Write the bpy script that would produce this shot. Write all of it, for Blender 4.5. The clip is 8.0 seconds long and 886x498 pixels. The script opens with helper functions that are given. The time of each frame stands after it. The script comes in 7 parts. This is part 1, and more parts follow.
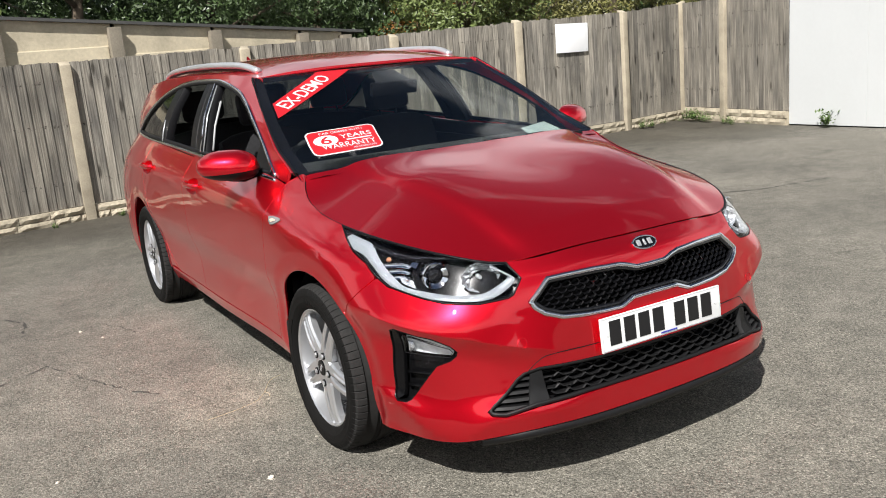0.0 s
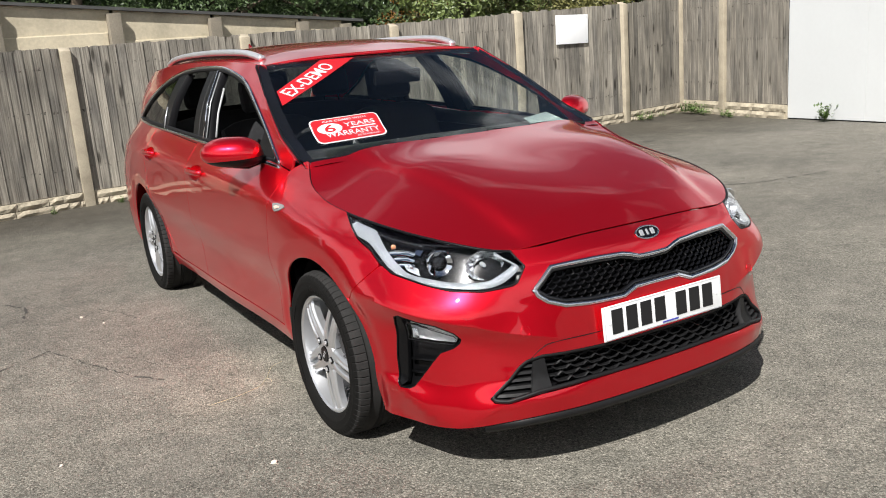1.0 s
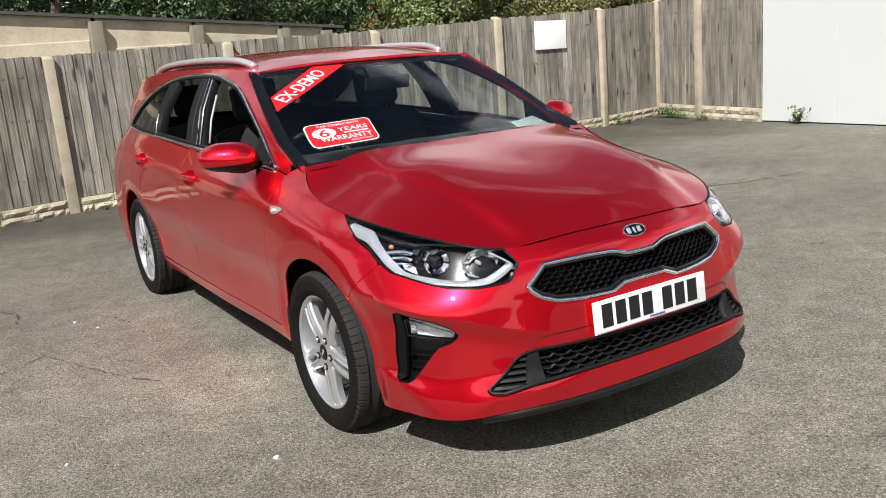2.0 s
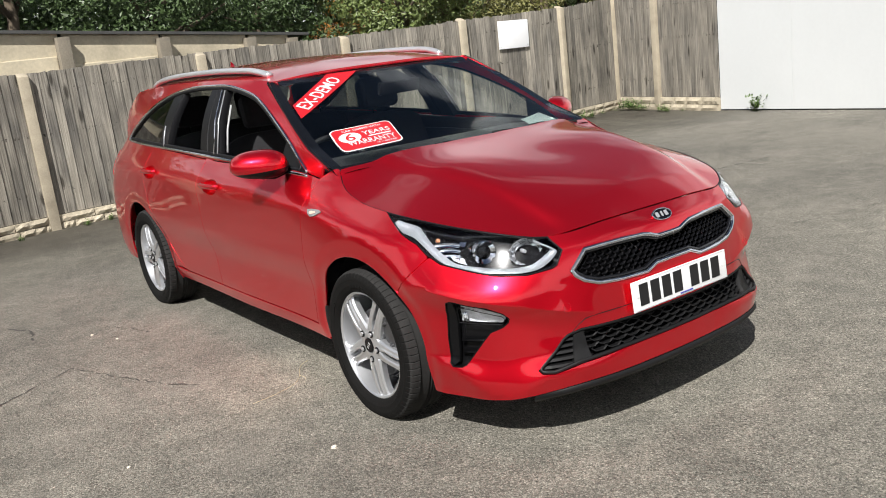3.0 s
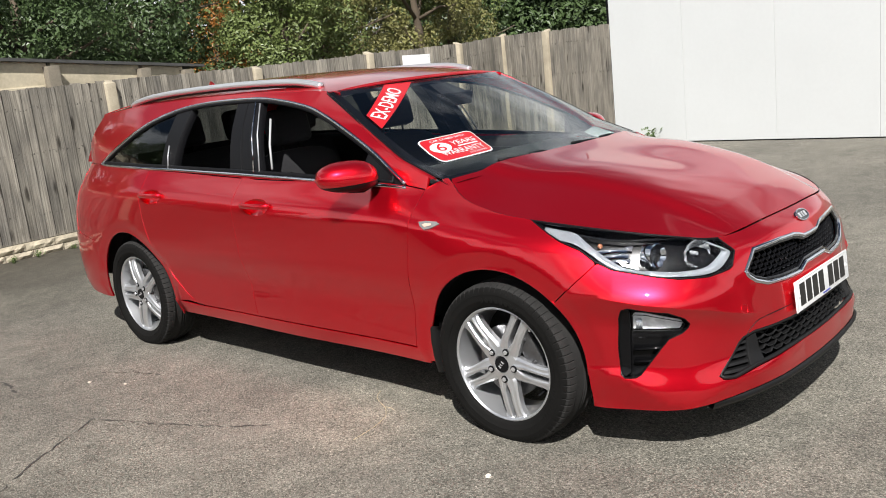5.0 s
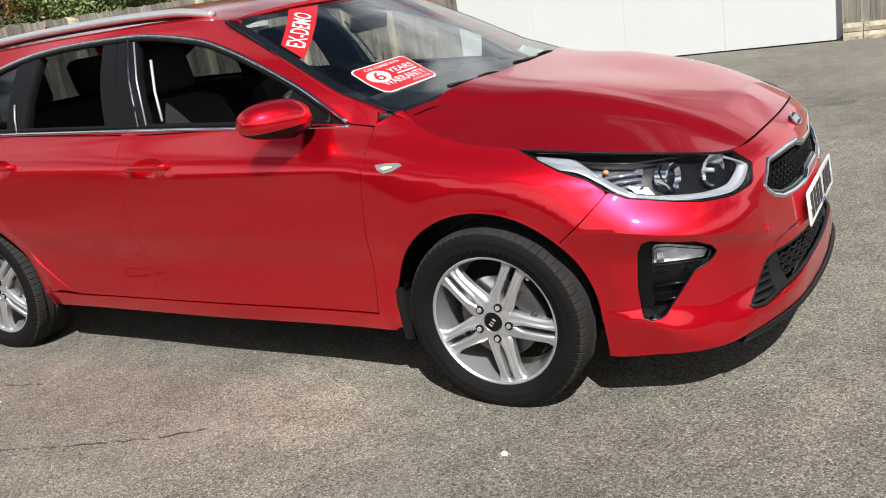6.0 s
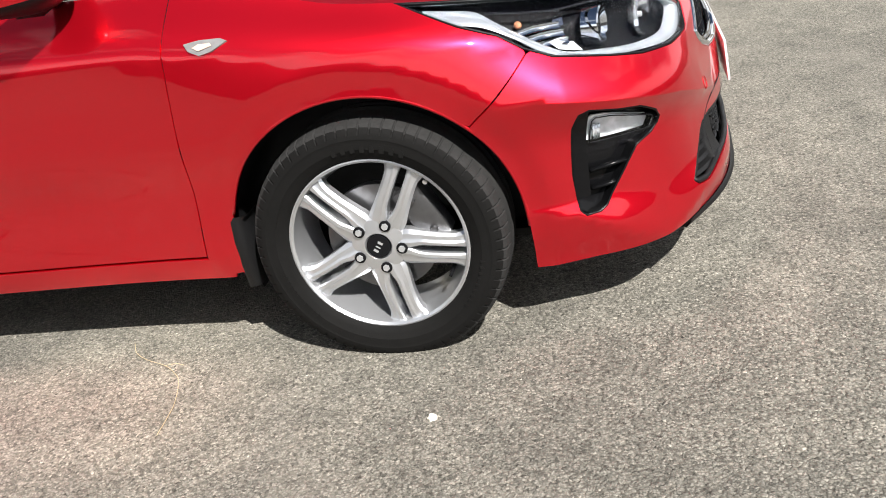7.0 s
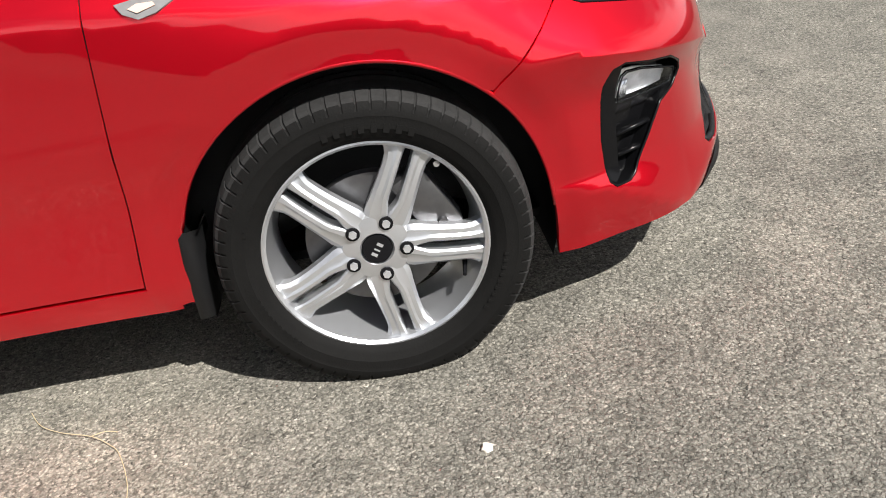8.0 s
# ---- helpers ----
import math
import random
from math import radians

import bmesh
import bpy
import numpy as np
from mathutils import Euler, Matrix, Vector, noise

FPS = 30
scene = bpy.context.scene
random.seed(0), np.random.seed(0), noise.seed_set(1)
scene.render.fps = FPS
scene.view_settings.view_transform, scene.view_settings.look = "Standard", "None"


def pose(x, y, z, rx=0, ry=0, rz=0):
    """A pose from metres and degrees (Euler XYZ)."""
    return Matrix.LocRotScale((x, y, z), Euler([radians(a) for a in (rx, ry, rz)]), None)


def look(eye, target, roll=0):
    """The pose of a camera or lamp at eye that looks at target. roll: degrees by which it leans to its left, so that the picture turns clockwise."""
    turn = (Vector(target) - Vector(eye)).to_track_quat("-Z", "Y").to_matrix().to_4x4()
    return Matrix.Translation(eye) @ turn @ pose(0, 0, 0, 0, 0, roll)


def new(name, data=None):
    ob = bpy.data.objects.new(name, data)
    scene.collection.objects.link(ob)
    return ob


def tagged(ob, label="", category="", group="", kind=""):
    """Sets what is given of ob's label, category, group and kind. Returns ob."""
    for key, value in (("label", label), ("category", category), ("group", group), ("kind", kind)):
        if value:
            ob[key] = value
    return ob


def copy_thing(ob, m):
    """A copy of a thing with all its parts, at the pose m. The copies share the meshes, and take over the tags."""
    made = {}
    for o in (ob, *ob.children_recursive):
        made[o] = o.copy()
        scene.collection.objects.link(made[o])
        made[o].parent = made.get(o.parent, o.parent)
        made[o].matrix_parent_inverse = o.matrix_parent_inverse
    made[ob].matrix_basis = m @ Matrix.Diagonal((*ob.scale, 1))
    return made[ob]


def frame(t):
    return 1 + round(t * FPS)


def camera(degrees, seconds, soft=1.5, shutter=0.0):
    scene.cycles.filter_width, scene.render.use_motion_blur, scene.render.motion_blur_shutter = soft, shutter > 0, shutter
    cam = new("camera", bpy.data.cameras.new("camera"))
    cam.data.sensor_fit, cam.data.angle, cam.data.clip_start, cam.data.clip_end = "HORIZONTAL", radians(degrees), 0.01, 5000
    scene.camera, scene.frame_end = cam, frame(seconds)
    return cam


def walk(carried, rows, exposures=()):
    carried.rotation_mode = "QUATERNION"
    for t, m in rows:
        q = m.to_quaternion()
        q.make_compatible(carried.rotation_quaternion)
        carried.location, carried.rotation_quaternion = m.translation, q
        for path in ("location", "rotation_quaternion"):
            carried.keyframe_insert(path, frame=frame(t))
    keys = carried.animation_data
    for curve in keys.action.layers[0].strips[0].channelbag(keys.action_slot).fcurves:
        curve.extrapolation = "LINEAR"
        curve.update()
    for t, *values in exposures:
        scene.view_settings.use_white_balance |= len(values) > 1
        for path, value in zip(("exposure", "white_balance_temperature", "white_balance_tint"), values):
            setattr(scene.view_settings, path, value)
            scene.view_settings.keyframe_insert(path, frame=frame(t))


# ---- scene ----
cam = camera(54.1, 8.0, soft=1.0)
PATH = [
    (0, (-1.919, -2.843, 1.395), (-0.95, -1.152, 0.947), -5.0),
    (0.5, (-1.92, -2.844, 1.39), (-0.954, -1.154, 0.932), -4.9),
    (1, (-1.953, -2.847, 1.392), (-0.98, -1.164, 0.923), -4.4),
    (1.5, (-2.002, -2.877, 1.387), (-1.007, -1.205, 0.922), -3.9),
    (1.7, (-2.02, -2.902, 1.394), (-1.019, -1.234, 0.931), -4.1),
    (2.8, (-2.323, -2.915, 1.43), (-1.244, -1.295, 0.968), -6.9),
    (3, (-2.43, -2.88, 1.444), (-1.322, -1.283, 0.976), -6.8),
    (3.5, (-2.616, -2.688, 1.429), (-1.438, -1.14, 0.963), -6.5),
    (4, (-2.815, -2.457, 1.429), (-1.55, -0.973, 0.984), -5.8),
    (4.2, (-2.936, -2.382, 1.389), (-1.63, -0.927, 0.97), -5.8),
    (5.3, (-3.192, -1.778, 1.405), (-1.718, -0.495, 0.962), -6.7),
    (5.5, (-3.199, -1.637, 1.404), (0.701, 1.503, 0.189), -7.33),
    (6, (-3.069, -1.275, 1.342), (-0.221, 0.534, 0.323), -9.39),
    (6.5, (-2.816, -0.948, 1.222), (-1.112, -0.185, 0.505), -10.6),
    (7, (-2.616, -0.614, 1.139), (-0.863, -0.159, 0.292), -10.6),
    (7.5, (-2.494, -0.332, 1.1), (-0.723, -0.154, 0.189), -11.1),
    (8, (-2.326, -0.073, 1.064), (-0.561, -0.134, 0.126), -9.6),
]
walk(cam, [(t, look(eye, target, roll)) for t, eye, target, roll in PATH], [(0, 0.56), (5.4, 0.52), (6, 0.54), (6.5, 0.86), (7.2, 0.96), (8, 0.81)])

# ---- world and sun ----
SUN_FROM = Vector((-0.70, -0.55, 1.0)).normalized()
world = bpy.data.worlds.new("world")
scene.world = world
world.use_nodes = True
wn, wl = world.node_tree.nodes, world.node_tree.links
sky = wn.new("ShaderNodeTexSky")
sky.sky_type, sky.sun_disc = "NISHITA", False
sky.sun_elevation = math.asin(SUN_FROM.z)
sky.sun_rotation = math.atan2(SUN_FROM.x, SUN_FROM.y)
sky.dust_density, sky.ozone_density = 1.4, 1.0
# broken fair-weather cloud over the clear sky
wco = wn.new("ShaderNodeTexCoord")
wmap = wn.new("ShaderNodeMapping")
wmap.inputs["Scale"].default_value = (1.0, 1.0, 2.6)
wl.new(wco.outputs["Generated"], wmap.inputs["Vector"])
wnoise = wn.new("ShaderNodeTexNoise")
wnoise.inputs["Scale"].default_value, wnoise.inputs["Detail"].default_value = 1.9, 5.0
wnoise.inputs["Roughness"].default_value = 0.55
wl.new(wmap.outputs["Vector"], wnoise.inputs["Vector"])
wramp = wn.new("ShaderNodeValToRGB")
wramp.color_ramp.elements[0].position, wramp.color_ramp.elements[1].position = 0.53, 0.70
# more cloud and haze low in the sky
wsep = wn.new("ShaderNodeSeparateXYZ")
wl.new(wco.outputs["Generated"], wsep.inputs["Vector"])
whor = wn.new("ShaderNodeMapRange")
whor.inputs["From Min"].default_value, whor.inputs["From Max"].default_value = 0.2, 0.85
whor.inputs["To Min"].default_value, whor.inputs["To Max"].default_value = 0.22, -0.06
wl.new(wsep.outputs["Z"], whor.inputs["Value"])
wadd = wn.new("ShaderNodeMath")
wl.new(wnoise.outputs["Fac"], wadd.inputs[0])
wl.new(whor.outputs["Result"], wadd.inputs[1])
wl.new(wadd.outputs[0], wramp.inputs["Fac"])
wmix = wn.new("ShaderNodeMix")
wmix.data_type = "RGBA"
wl.new(wramp.outputs["Color"], wmix.inputs["Factor"])
wl.new(sky.outputs["Color"], wmix.inputs["A"])
wmix.inputs["B"].default_value = (26.0, 26.7, 27.8, 1)
back = wn["Background"]
back.inputs["Strength"].default_value = 0.0268
wl.new(wmix.outputs["Result"], back.inputs["Color"])
sun = new("sun", bpy.data.lights.new("sun", "SUN"))
sun.data.energy, sun.data.angle, sun.data.color = 5.0, radians(0.55), (1.0, 0.972, 0.935)
sun.matrix_world = look(SUN_FROM * 30, (0, 0, 0))

from mathutils import geometry

# ---- small tools ----


def curve1(*pts):
    """A smooth, monotone-limited function through (t, value) pairs."""
    t, v = np.array(pts, float).T
    h, d = np.diff(t), np.diff(v) / np.diff(t)
    m = np.empty(len(t))
    m[0], m[-1] = d[0], d[-1]
    for i in range(1, len(t) - 1):
        if d[i - 1] * d[i] <= 0:
            m[i] = 0
        else:
            w1, w2 = 2 * h[i] + h[i - 1], h[i] + 2 * h[i - 1]
            m[i] = (w1 + w2) / (w1 / d[i - 1] + w2 / d[i])

    def f(x):
        x = np.clip(np.asarray(x, float), t[0], t[-1])
        i = np.clip(np.searchsorted(t, x) - 1, 0, len(t) - 2)
        u = (x - t[i]) / h[i]
        return ((1 + 2 * u) * (1 - u) ** 2 * v[i] + u * (1 - u) ** 2 * h[i] * m[i] + u * u * (3 - 2 * u) * v[i + 1] + u * u * (u - 1) * h[i] * m[i + 1])

    return f


def smooth_line(pts, n=8, closed=False):
    """Catmull-Rom points through a list of points of any dimension."""
    p = [np.array(q, float) for q in pts]
    out, k = [], len(p)
    for i in range(k if closed else k - 1):
        a, b, c, d = (p[(i + j) % k] if closed else p[min(max(i + j, 0), k - 1)] for j in (-1, 0, 1, 2))
        for u in np.arange(n) / n:
            out.append(0.5 * (2 * b + (c - a) * u + (2 * a - 5 * b + 4 * c - d) * u * u + (3 * b - a - 3 * c + d) * u ** 3))
    if not closed:
        out.append(p[-1])
    return out


def densify(poly, step, closed=True):
    out, k = [], len(poly)
    for i in range(k if closed else k - 1):
        a, b = np.array(poly[i], float), np.array(poly[(i + 1) % k], float)
        n = max(1, int(np.ceil(np.linalg.norm(b - a) / step)))
        out += [a + (b - a) * j / n for j in range(n)]
    return out


def shrink(poly, by):
    """A closed polygon pulled inwards by a small distance."""
    p = np.array(poly, float)
    area = 0.5 * np.sum(p[:, 0] * np.roll(p[:, 1], -1) - np.roll(p[:, 0], -1) * p[:, 1])
    sgn = 1 if area > 0 else -1
    e0, e1 = p - np.roll(p, 1, 0), np.roll(p, -1, 0) - p
    e0 /= np.linalg.norm(e0, axis=1)[:, None] + 1e-9
    e1 /= np.linalg.norm(e1, axis=1)[:, None] + 1e-9
    n0, n1 = np.c_[-e0[:, 1], e0[:, 0]], np.c_[-e1[:, 1], e1[:, 0]]
    n = n0 + n1
    n /= np.maximum((n * n0).sum(1), 0.45)[:, None] * np.linalg.norm(n, axis=1)[:, None] ** 0 + 1e-9
    return p + sgn * by * n * 1.0


def inside(poly, q):
    """Which of the points q (n x 2) lie inside the polygon."""
    p, q = np.array(poly, float), np.array(q, float)
    res = np.zeros(len(q), bool)
    for (x0, y0), (x1, y1) in zip(p, np.roll(p, -1, 0)):
        cross = ((y0 > q[:, 1]) != (y1 > q[:, 1]))
        res ^= cross & (q[:, 0] < (x1 - x0) * (q[:, 1] - y0) / ((y1 - y0) if y1 != y0 else 1e-12) + x0)
    return res


def away(poly, q, dist):
    """Which of the points q are farther than dist from the polygon's edge."""
    ok = np.ones(len(q), bool)
    p = np.array(poly, float)
    for a, b in zip(p, np.roll(p, -1, 0)):
        d = b - a
        u = np.clip(((q - a) @ d) / (d @ d + 1e-12), 0, 1)
        ok &= np.hypot(*(q - a - u[:, None] * d).T) > dist
    return ok


def mesh_ob(name, verts, faces, material, parent=None, label="", smooth=True, normals=None):
    me = bpy.data.meshes.new(name)
    me.from_pydata([tuple(v) for v in verts], [], [tuple(int(i) for i in f) for f in faces])
    me.update()
    if smooth:
        me.shade_smooth()
    if normals is not None:
        me.normals_split_custom_set_from_vertices([tuple(n) for n in normals])
    if material is not None:
        for m in material if isinstance(material, (list, tuple)) else [material]:
            me.materials.append(m)
    ob = new(name, me)
    ob.parent = parent
    if label:
        ob["label"] = label
    return ob


def part(name, bm, material, parent=None, label="", smooth=False, sharp=None):
    """Links a bmesh as one mesh object under a thing or under a part."""
    me = bpy.data.meshes.new(name)
    bmesh.ops.recalc_face_normals(bm, faces=bm.faces)
    bm.to_mesh(me)
    bm.free()
    if smooth:
        me.shade_smooth()
        me.set_sharp_from_angle(angle=radians(sharp or 35))
    for m in material if isinstance(material, (list, tuple)) else [material]:
        me.materials.append(m)
    ob = new(name, me)
    ob.parent = parent
    if label:
        ob["label"] = label
    return ob


def empty(name, m=None):
    ob = new(name)
    if m is not None:
        ob.matrix_basis = m
    return ob


def box(bm, size, m=None, bevel=0.0, segments=2):
    r = bmesh.ops.create_cube(bm, size=1.0)
    vs = r["verts"]
    bmesh.ops.scale(bm, vec=size, verts=vs)
    if bevel:
        es = list({e for v in vs for e in v.link_edges})
        r = bmesh.ops.bevel(bm, geom=es, offset=bevel, segments=segments, affect="EDGES", profile=0.6)
        vs = list({v for f in r["faces"] for v in f.verts} | {v for v in vs if v.is_valid})
        todo, seen = list(vs), set(vs)
        while todo:
            v = todo.pop()
            for e in v.link_edges:
                o = e.other_vert(v)
                if o not in seen:
                    seen.add(o)
                    todo.append(o)
        vs = list(seen)
    if m is not None:
        bmesh.ops.transform(bm, matrix=m, verts=vs)
    return vs


def cyl(bm, r0, r1, depth, m, seg=24, caps=True):
    r = bmesh.ops.create_cone(bm, cap_ends=caps, segments=seg, radius1=r0, radius2=r1, depth=depth)
    bmesh.ops.transform(bm, matrix=m, verts=r["verts"])
    return r["verts"]


def tube(name, line, radius, material, parent=None, label="", seg=8, closed=False, flat=1.0, up=(0, 0, 1)):
    """A rod of round or flattened section along a line of points."""
    pts = [Vector(p) for p in line]
    verts, faces, k = [], [], len(pts)
    for i, p in enumerate(pts):
        a, b = (pts[i - 1], pts[(i + 1) % k]) if closed else (pts[max(i - 1, 0)], pts[min(i + 1, k - 1)])
        t = (b - a).normalized()
        side = t.cross(Vector(up))
        side = side.normalized() if side.length > 1e-4 else t.orthogonal().normalized()
        n = side.cross(t)
        r = radius[i] if isinstance(radius, (list, tuple, np.ndarray)) else radius
        for j in range(seg):
            c, s = math.cos(2 * math.pi * j / seg), math.sin(2 * math.pi * j / seg)
            verts.append(p + side * (r * flat * c) + n * (r * s))
    for i in range(k if closed else k - 1):
        for j in range(seg):
            a, b = i * seg, ((i + 1) % k) * seg
            faces.append((a + j, a + (j + 1) % seg, b + (j + 1) % seg, b + j))
    if not closed:
        faces.append(tuple(range(seg))[::-1])
        faces.append(tuple((k - 1) * seg + j for j in range(seg)))
    return mesh_ob(name, verts, faces, material, parent, label)


def sheet(name, outline, surf, material, parent=None, label="", holes=(), step=0.04, thick=0.012, gap=0.0018, flip=False, folds=(), smooth_edge=0.02):
    """A curved panel: the outline (closed, in the surface's own two coordinates) with its holes, laid on surf(u, v) and given thickness."""
    ol = densify(shrink(densify(outline, smooth_edge), gap) if gap else outline, smooth_edge)
    hs = [densify(shrink(densify(h, smooth_edge), -gap) if gap else h, smooth_edge) for h in holes]
    allp = np.array(ol)
    lo, hi = allp.min(0), allp.max(0)
    gx, gy = np.meshgrid(np.arange(lo[0] + step * 0.37, hi[0], step), np.arange(lo[1] + step * 0.41, hi[1], step))
    g = np.c_[gx.ravel(), gy.ravel()]
    g = g[inside(ol, g)]
    g = g[away(ol, g, step * 0.45)] if len(g) else g
    for h in hs:
        if len(g):
            g = g[~inside(h, g)]
        if len(g):
            g = g[away(h, g, step * 0.45)]
    pts, edges = list(ol), [(i, (i + 1) % len(ol)) for i in range(len(ol))]
    for h in hs:
        o = len(pts)
        pts += list(h)
        edges += [(o + i, o + (i + 1) % len(h)) for i in range(len(h))]
    for line in folds:
        q = np.array(densify(line, smooth_edge, False))
        q = q[inside(ol, q) & away(ol, q, 0.006)]
        for h in hs:
            q = q[~inside(h, q) & away(h, q, 0.006)]
        if len(g):
            near = np.hypot(*(g[:, None] - q[None]).transpose(2, 0, 1)).min(1)
            g = g[near > 0.006]
        for i, c in enumerate(q):
            if i and np.hypot(*(c - q[i - 1])) < smooth_edge * 1.5:
                edges.append((len(pts) - 1, len(pts)))
            pts.append(c)
    pts += list(g)
    vs, _, fs, *_ = geometry.delaunay_2d_cdt([Vector((p[0], p[1])) for p in pts], edges, [], 0, 1e-6)
    v2 = np.array([(v.x, v.y) for v in vs])
    cen = np.array([v2[list(f)].mean(0) for f in fs])
    keep = inside(ol, cen)
    for h in hs:
        keep &= ~inside(h, cen)
    tris = [tuple(f) for f, k in zip(fs, keep) if k]
    P = surf(v2[:, 0], v2[:, 1])
    e = 2e-3
    du = surf(v2[:, 0] + e, v2[:, 1]) - surf(v2[:, 0] - e, v2[:, 1])
    dv = surf(v2[:, 0], v2[:, 1] + e) - surf(v2[:, 0], v2[:, 1] - e)
    N = np.cross(du, dv)
    N /= np.linalg.norm(N, axis=1)[:, None] + 1e-12
    if flip:
        N = -N
    faces = []
    for a, b, c in tris:
        if np.dot(np.cross(P[b] - P[a], P[c] - P[a]), N[a] + N[b] + N[c]) < 0:
            b, c = c, b
        faces.append((a, b, c))
    count, border = {}, []
    for f in faces:
        for a, b in zip(f, f[1:] + f[:1]):
            count[(a, b)] = 1
    border = [(a, b) for (a, b) in count if (b, a) not in count]
    n = len(P)
    verts, norms = list(P) + list(P - N * thick), list(N) + list(-N)
    faces += [(c + n, b + n, a + n) for a, b, c in faces]
    for a, b in border:
        k = len(verts)
        out = np.cross(P[b] - P[a], N[a])
        out /= np.linalg.norm(out) + 1e-12
        verts += [P[a], P[b], P[b] - N[b] * thick, P[a] - N[a] * thick]
        norms += [out + 0.6 * N[a], out + 0.6 * N[b], out, out]
        faces.append((k + 1, k, k + 3, k + 2))
    return mesh_ob(name, verts, faces, material, parent, label, True, norms)


# ---- materials ----


def mat(name, color, rough=0.5, metal=0.0, spec=0.5, coat=0.0, coat_rough=0.03, vary=0.0, scale=8.0, bump=0.0, bump_scale=40.0, vary2=0.0, scale2=60.0, alt=None, transmission=0.0, ior=1.45, alpha=1.0, emit=None, island=0.0, stretch=(1, 1, 1)):
    """A Principled material whose colour and relief vary at two scales."""
    m = bpy.data.materials.new(name)
    m.use_nodes = True
    n, l = m.node_tree.nodes, m.node_tree.links
    b = n["Principled BSDF"]
    b.inputs["Base Color"].default_value = (*color, 1)
    b.inputs["Roughness"].default_value, b.inputs["Metallic"].default_value = rough, metal
    b.inputs["Specular IOR Level"].default_value, b.inputs["IOR"].default_value = spec, ior
    b.inputs["Coat Weight"].default_value, b.inputs["Coat Roughness"].default_value = coat, coat_rough
    b.inputs["Transmission Weight"].default_value, b.inputs["Alpha"].default_value = transmission, alpha
    if emit:
        b.inputs["Emission Color"].default_value, b.inputs["Emission Strength"].default_value = (*emit[:3], 1), emit[3]
    if vary or vary2 or bump or island:
        co = n.new("ShaderNodeTexCoord")
        mp = n.new("ShaderNodeMapping")
        mp.inputs["Scale"].default_value = stretch
        l.new(co.outputs["Object"], mp.inputs["Vector"])
    val = None
    if vary or vary2 or island:
        def noise_of(sc, det):
            t = n.new("ShaderNodeTexNoise")
            t.inputs["Scale"].default_value, t.inputs["Detail"].default_value = sc, det
            l.new(mp.outputs["Vector"], t.inputs["Vector"])
            return t.outputs["Fac"]
        def math_node(op, a, c):
            t = n.new("ShaderNodeMath")
            t.operation = op
            for i, v in enumerate((a, c)):
                if isinstance(v, (int, float)):
                    t.inputs[i].default_value = v
                else:
                    l.new(v, t.inputs[i])
            return t.outputs[0]
        val = 1.0
        if vary:
            val = math_node("ADD", math_node("MULTIPLY", math_node("SUBTRACT", noise_of(scale, 4), 0.5), 2.4 * vary), 1.0)
        if vary2:
            val = math_node("MULTIPLY", val, math_node("ADD", math_node("MULTIPLY", math_node("SUBTRACT", noise_of(scale2, 3), 0.5), 2.4 * vary2), 1.0))
        if island:
            oi = n.new("ShaderNodeObjectInfo")
            val = math_node("MULTIPLY", val, math_node("ADD", math_node("MULTIPLY", math_node("SUBTRACT", oi.outputs["Random"], 0.5), 2 * island), 1.0))
        if alt is not None:
            mx = n.new("ShaderNodeMix")
            mx.data_type = "RGBA"
            mx.inputs["A"].default_value, mx.inputs["B"].default_value = (*color, 1), (*alt, 1)
            fac = math_node("ADD", math_node("MULTIPLY", math_node("SUBTRACT", val, 1.0), 1.2), 0.5)
            l.new(fac, mx.inputs["Factor"])
            l.new(mx.outputs["Result"], b.inputs["Base Color"])
        else:
            mx = n.new("ShaderNodeVectorMath")
            mx.operation = "SCALE"
            mx.inputs[0].default_value = color
            l.new(val, mx.inputs["Scale"])
            l.new(mx.outputs["Vector"], b.inputs["Base Color"])
    if bump:
        t = n.new("ShaderNodeTexNoise")
        t.inputs["Scale"].default_value, t.inputs["Detail"].default_value = bump_scale, 5
        l.new(mp.outputs["Vector"], t.inputs["Vector"])
        bp = n.new("ShaderNodeBump")
        bp.inputs["Strength"].default_value, bp.inputs["Distance"].default_value = 1.0, bump
        l.new(t.outputs["Fac"], bp.inputs["Height"])
        l.new(bp.outputs["Normal"], b.inputs["Normal"])
    return m


PAINT = mat("red_paint", (0.74, 0.0062, 0.020), rough=0.33, metal=0.87, spec=0.0, coat=1.0, coat_rough=0.02, vary2=0.05, scale2=900)
PAINT.node_tree.nodes["Principled BSDF"].inputs["Coat IOR"].default_value = 1.52
BLACK = mat("black_plastic", (0.008, 0.008, 0.0085), rough=0.5, spec=0.3, bump=0.0004, bump_scale=400, vary=0.2, scale=20)
GLOSS = mat("gloss_black", (0.006, 0.006, 0.007), rough=0.06, coat=0.6)
DARK = mat("black_trim", (0.006, 0.006, 0.007), rough=0.4, spec=0.2)
HOUSING = mat("housing_black", (0.004, 0.004, 0.0045), rough=0.22, spec=0.22)
BORDER = mat("fritted_glass_black", (0.003, 0.003, 0.004), rough=0.7, spec=0.02)
BULB = mat("repeater_bulb", (0.6, 0.42, 0.34), rough=0.3)
CHROME = mat("chrome", (0.72, 0.74, 0.78), rough=0.06, metal=1.0)
GUIDE = mat("grey_guide", (0.42, 0.43, 0.43), rough=0.5, vary=0.1, scale=20)
SATIN = mat("satin_metal", (0.66, 0.67, 0.69), rough=0.32, metal=0.7)
ALLOY = mat("alloy_silver", (0.62, 0.63, 0.65), rough=0.33, metal=0.80, coat=0.5, coat_rough=0.08, vary=0.06, scale=15)
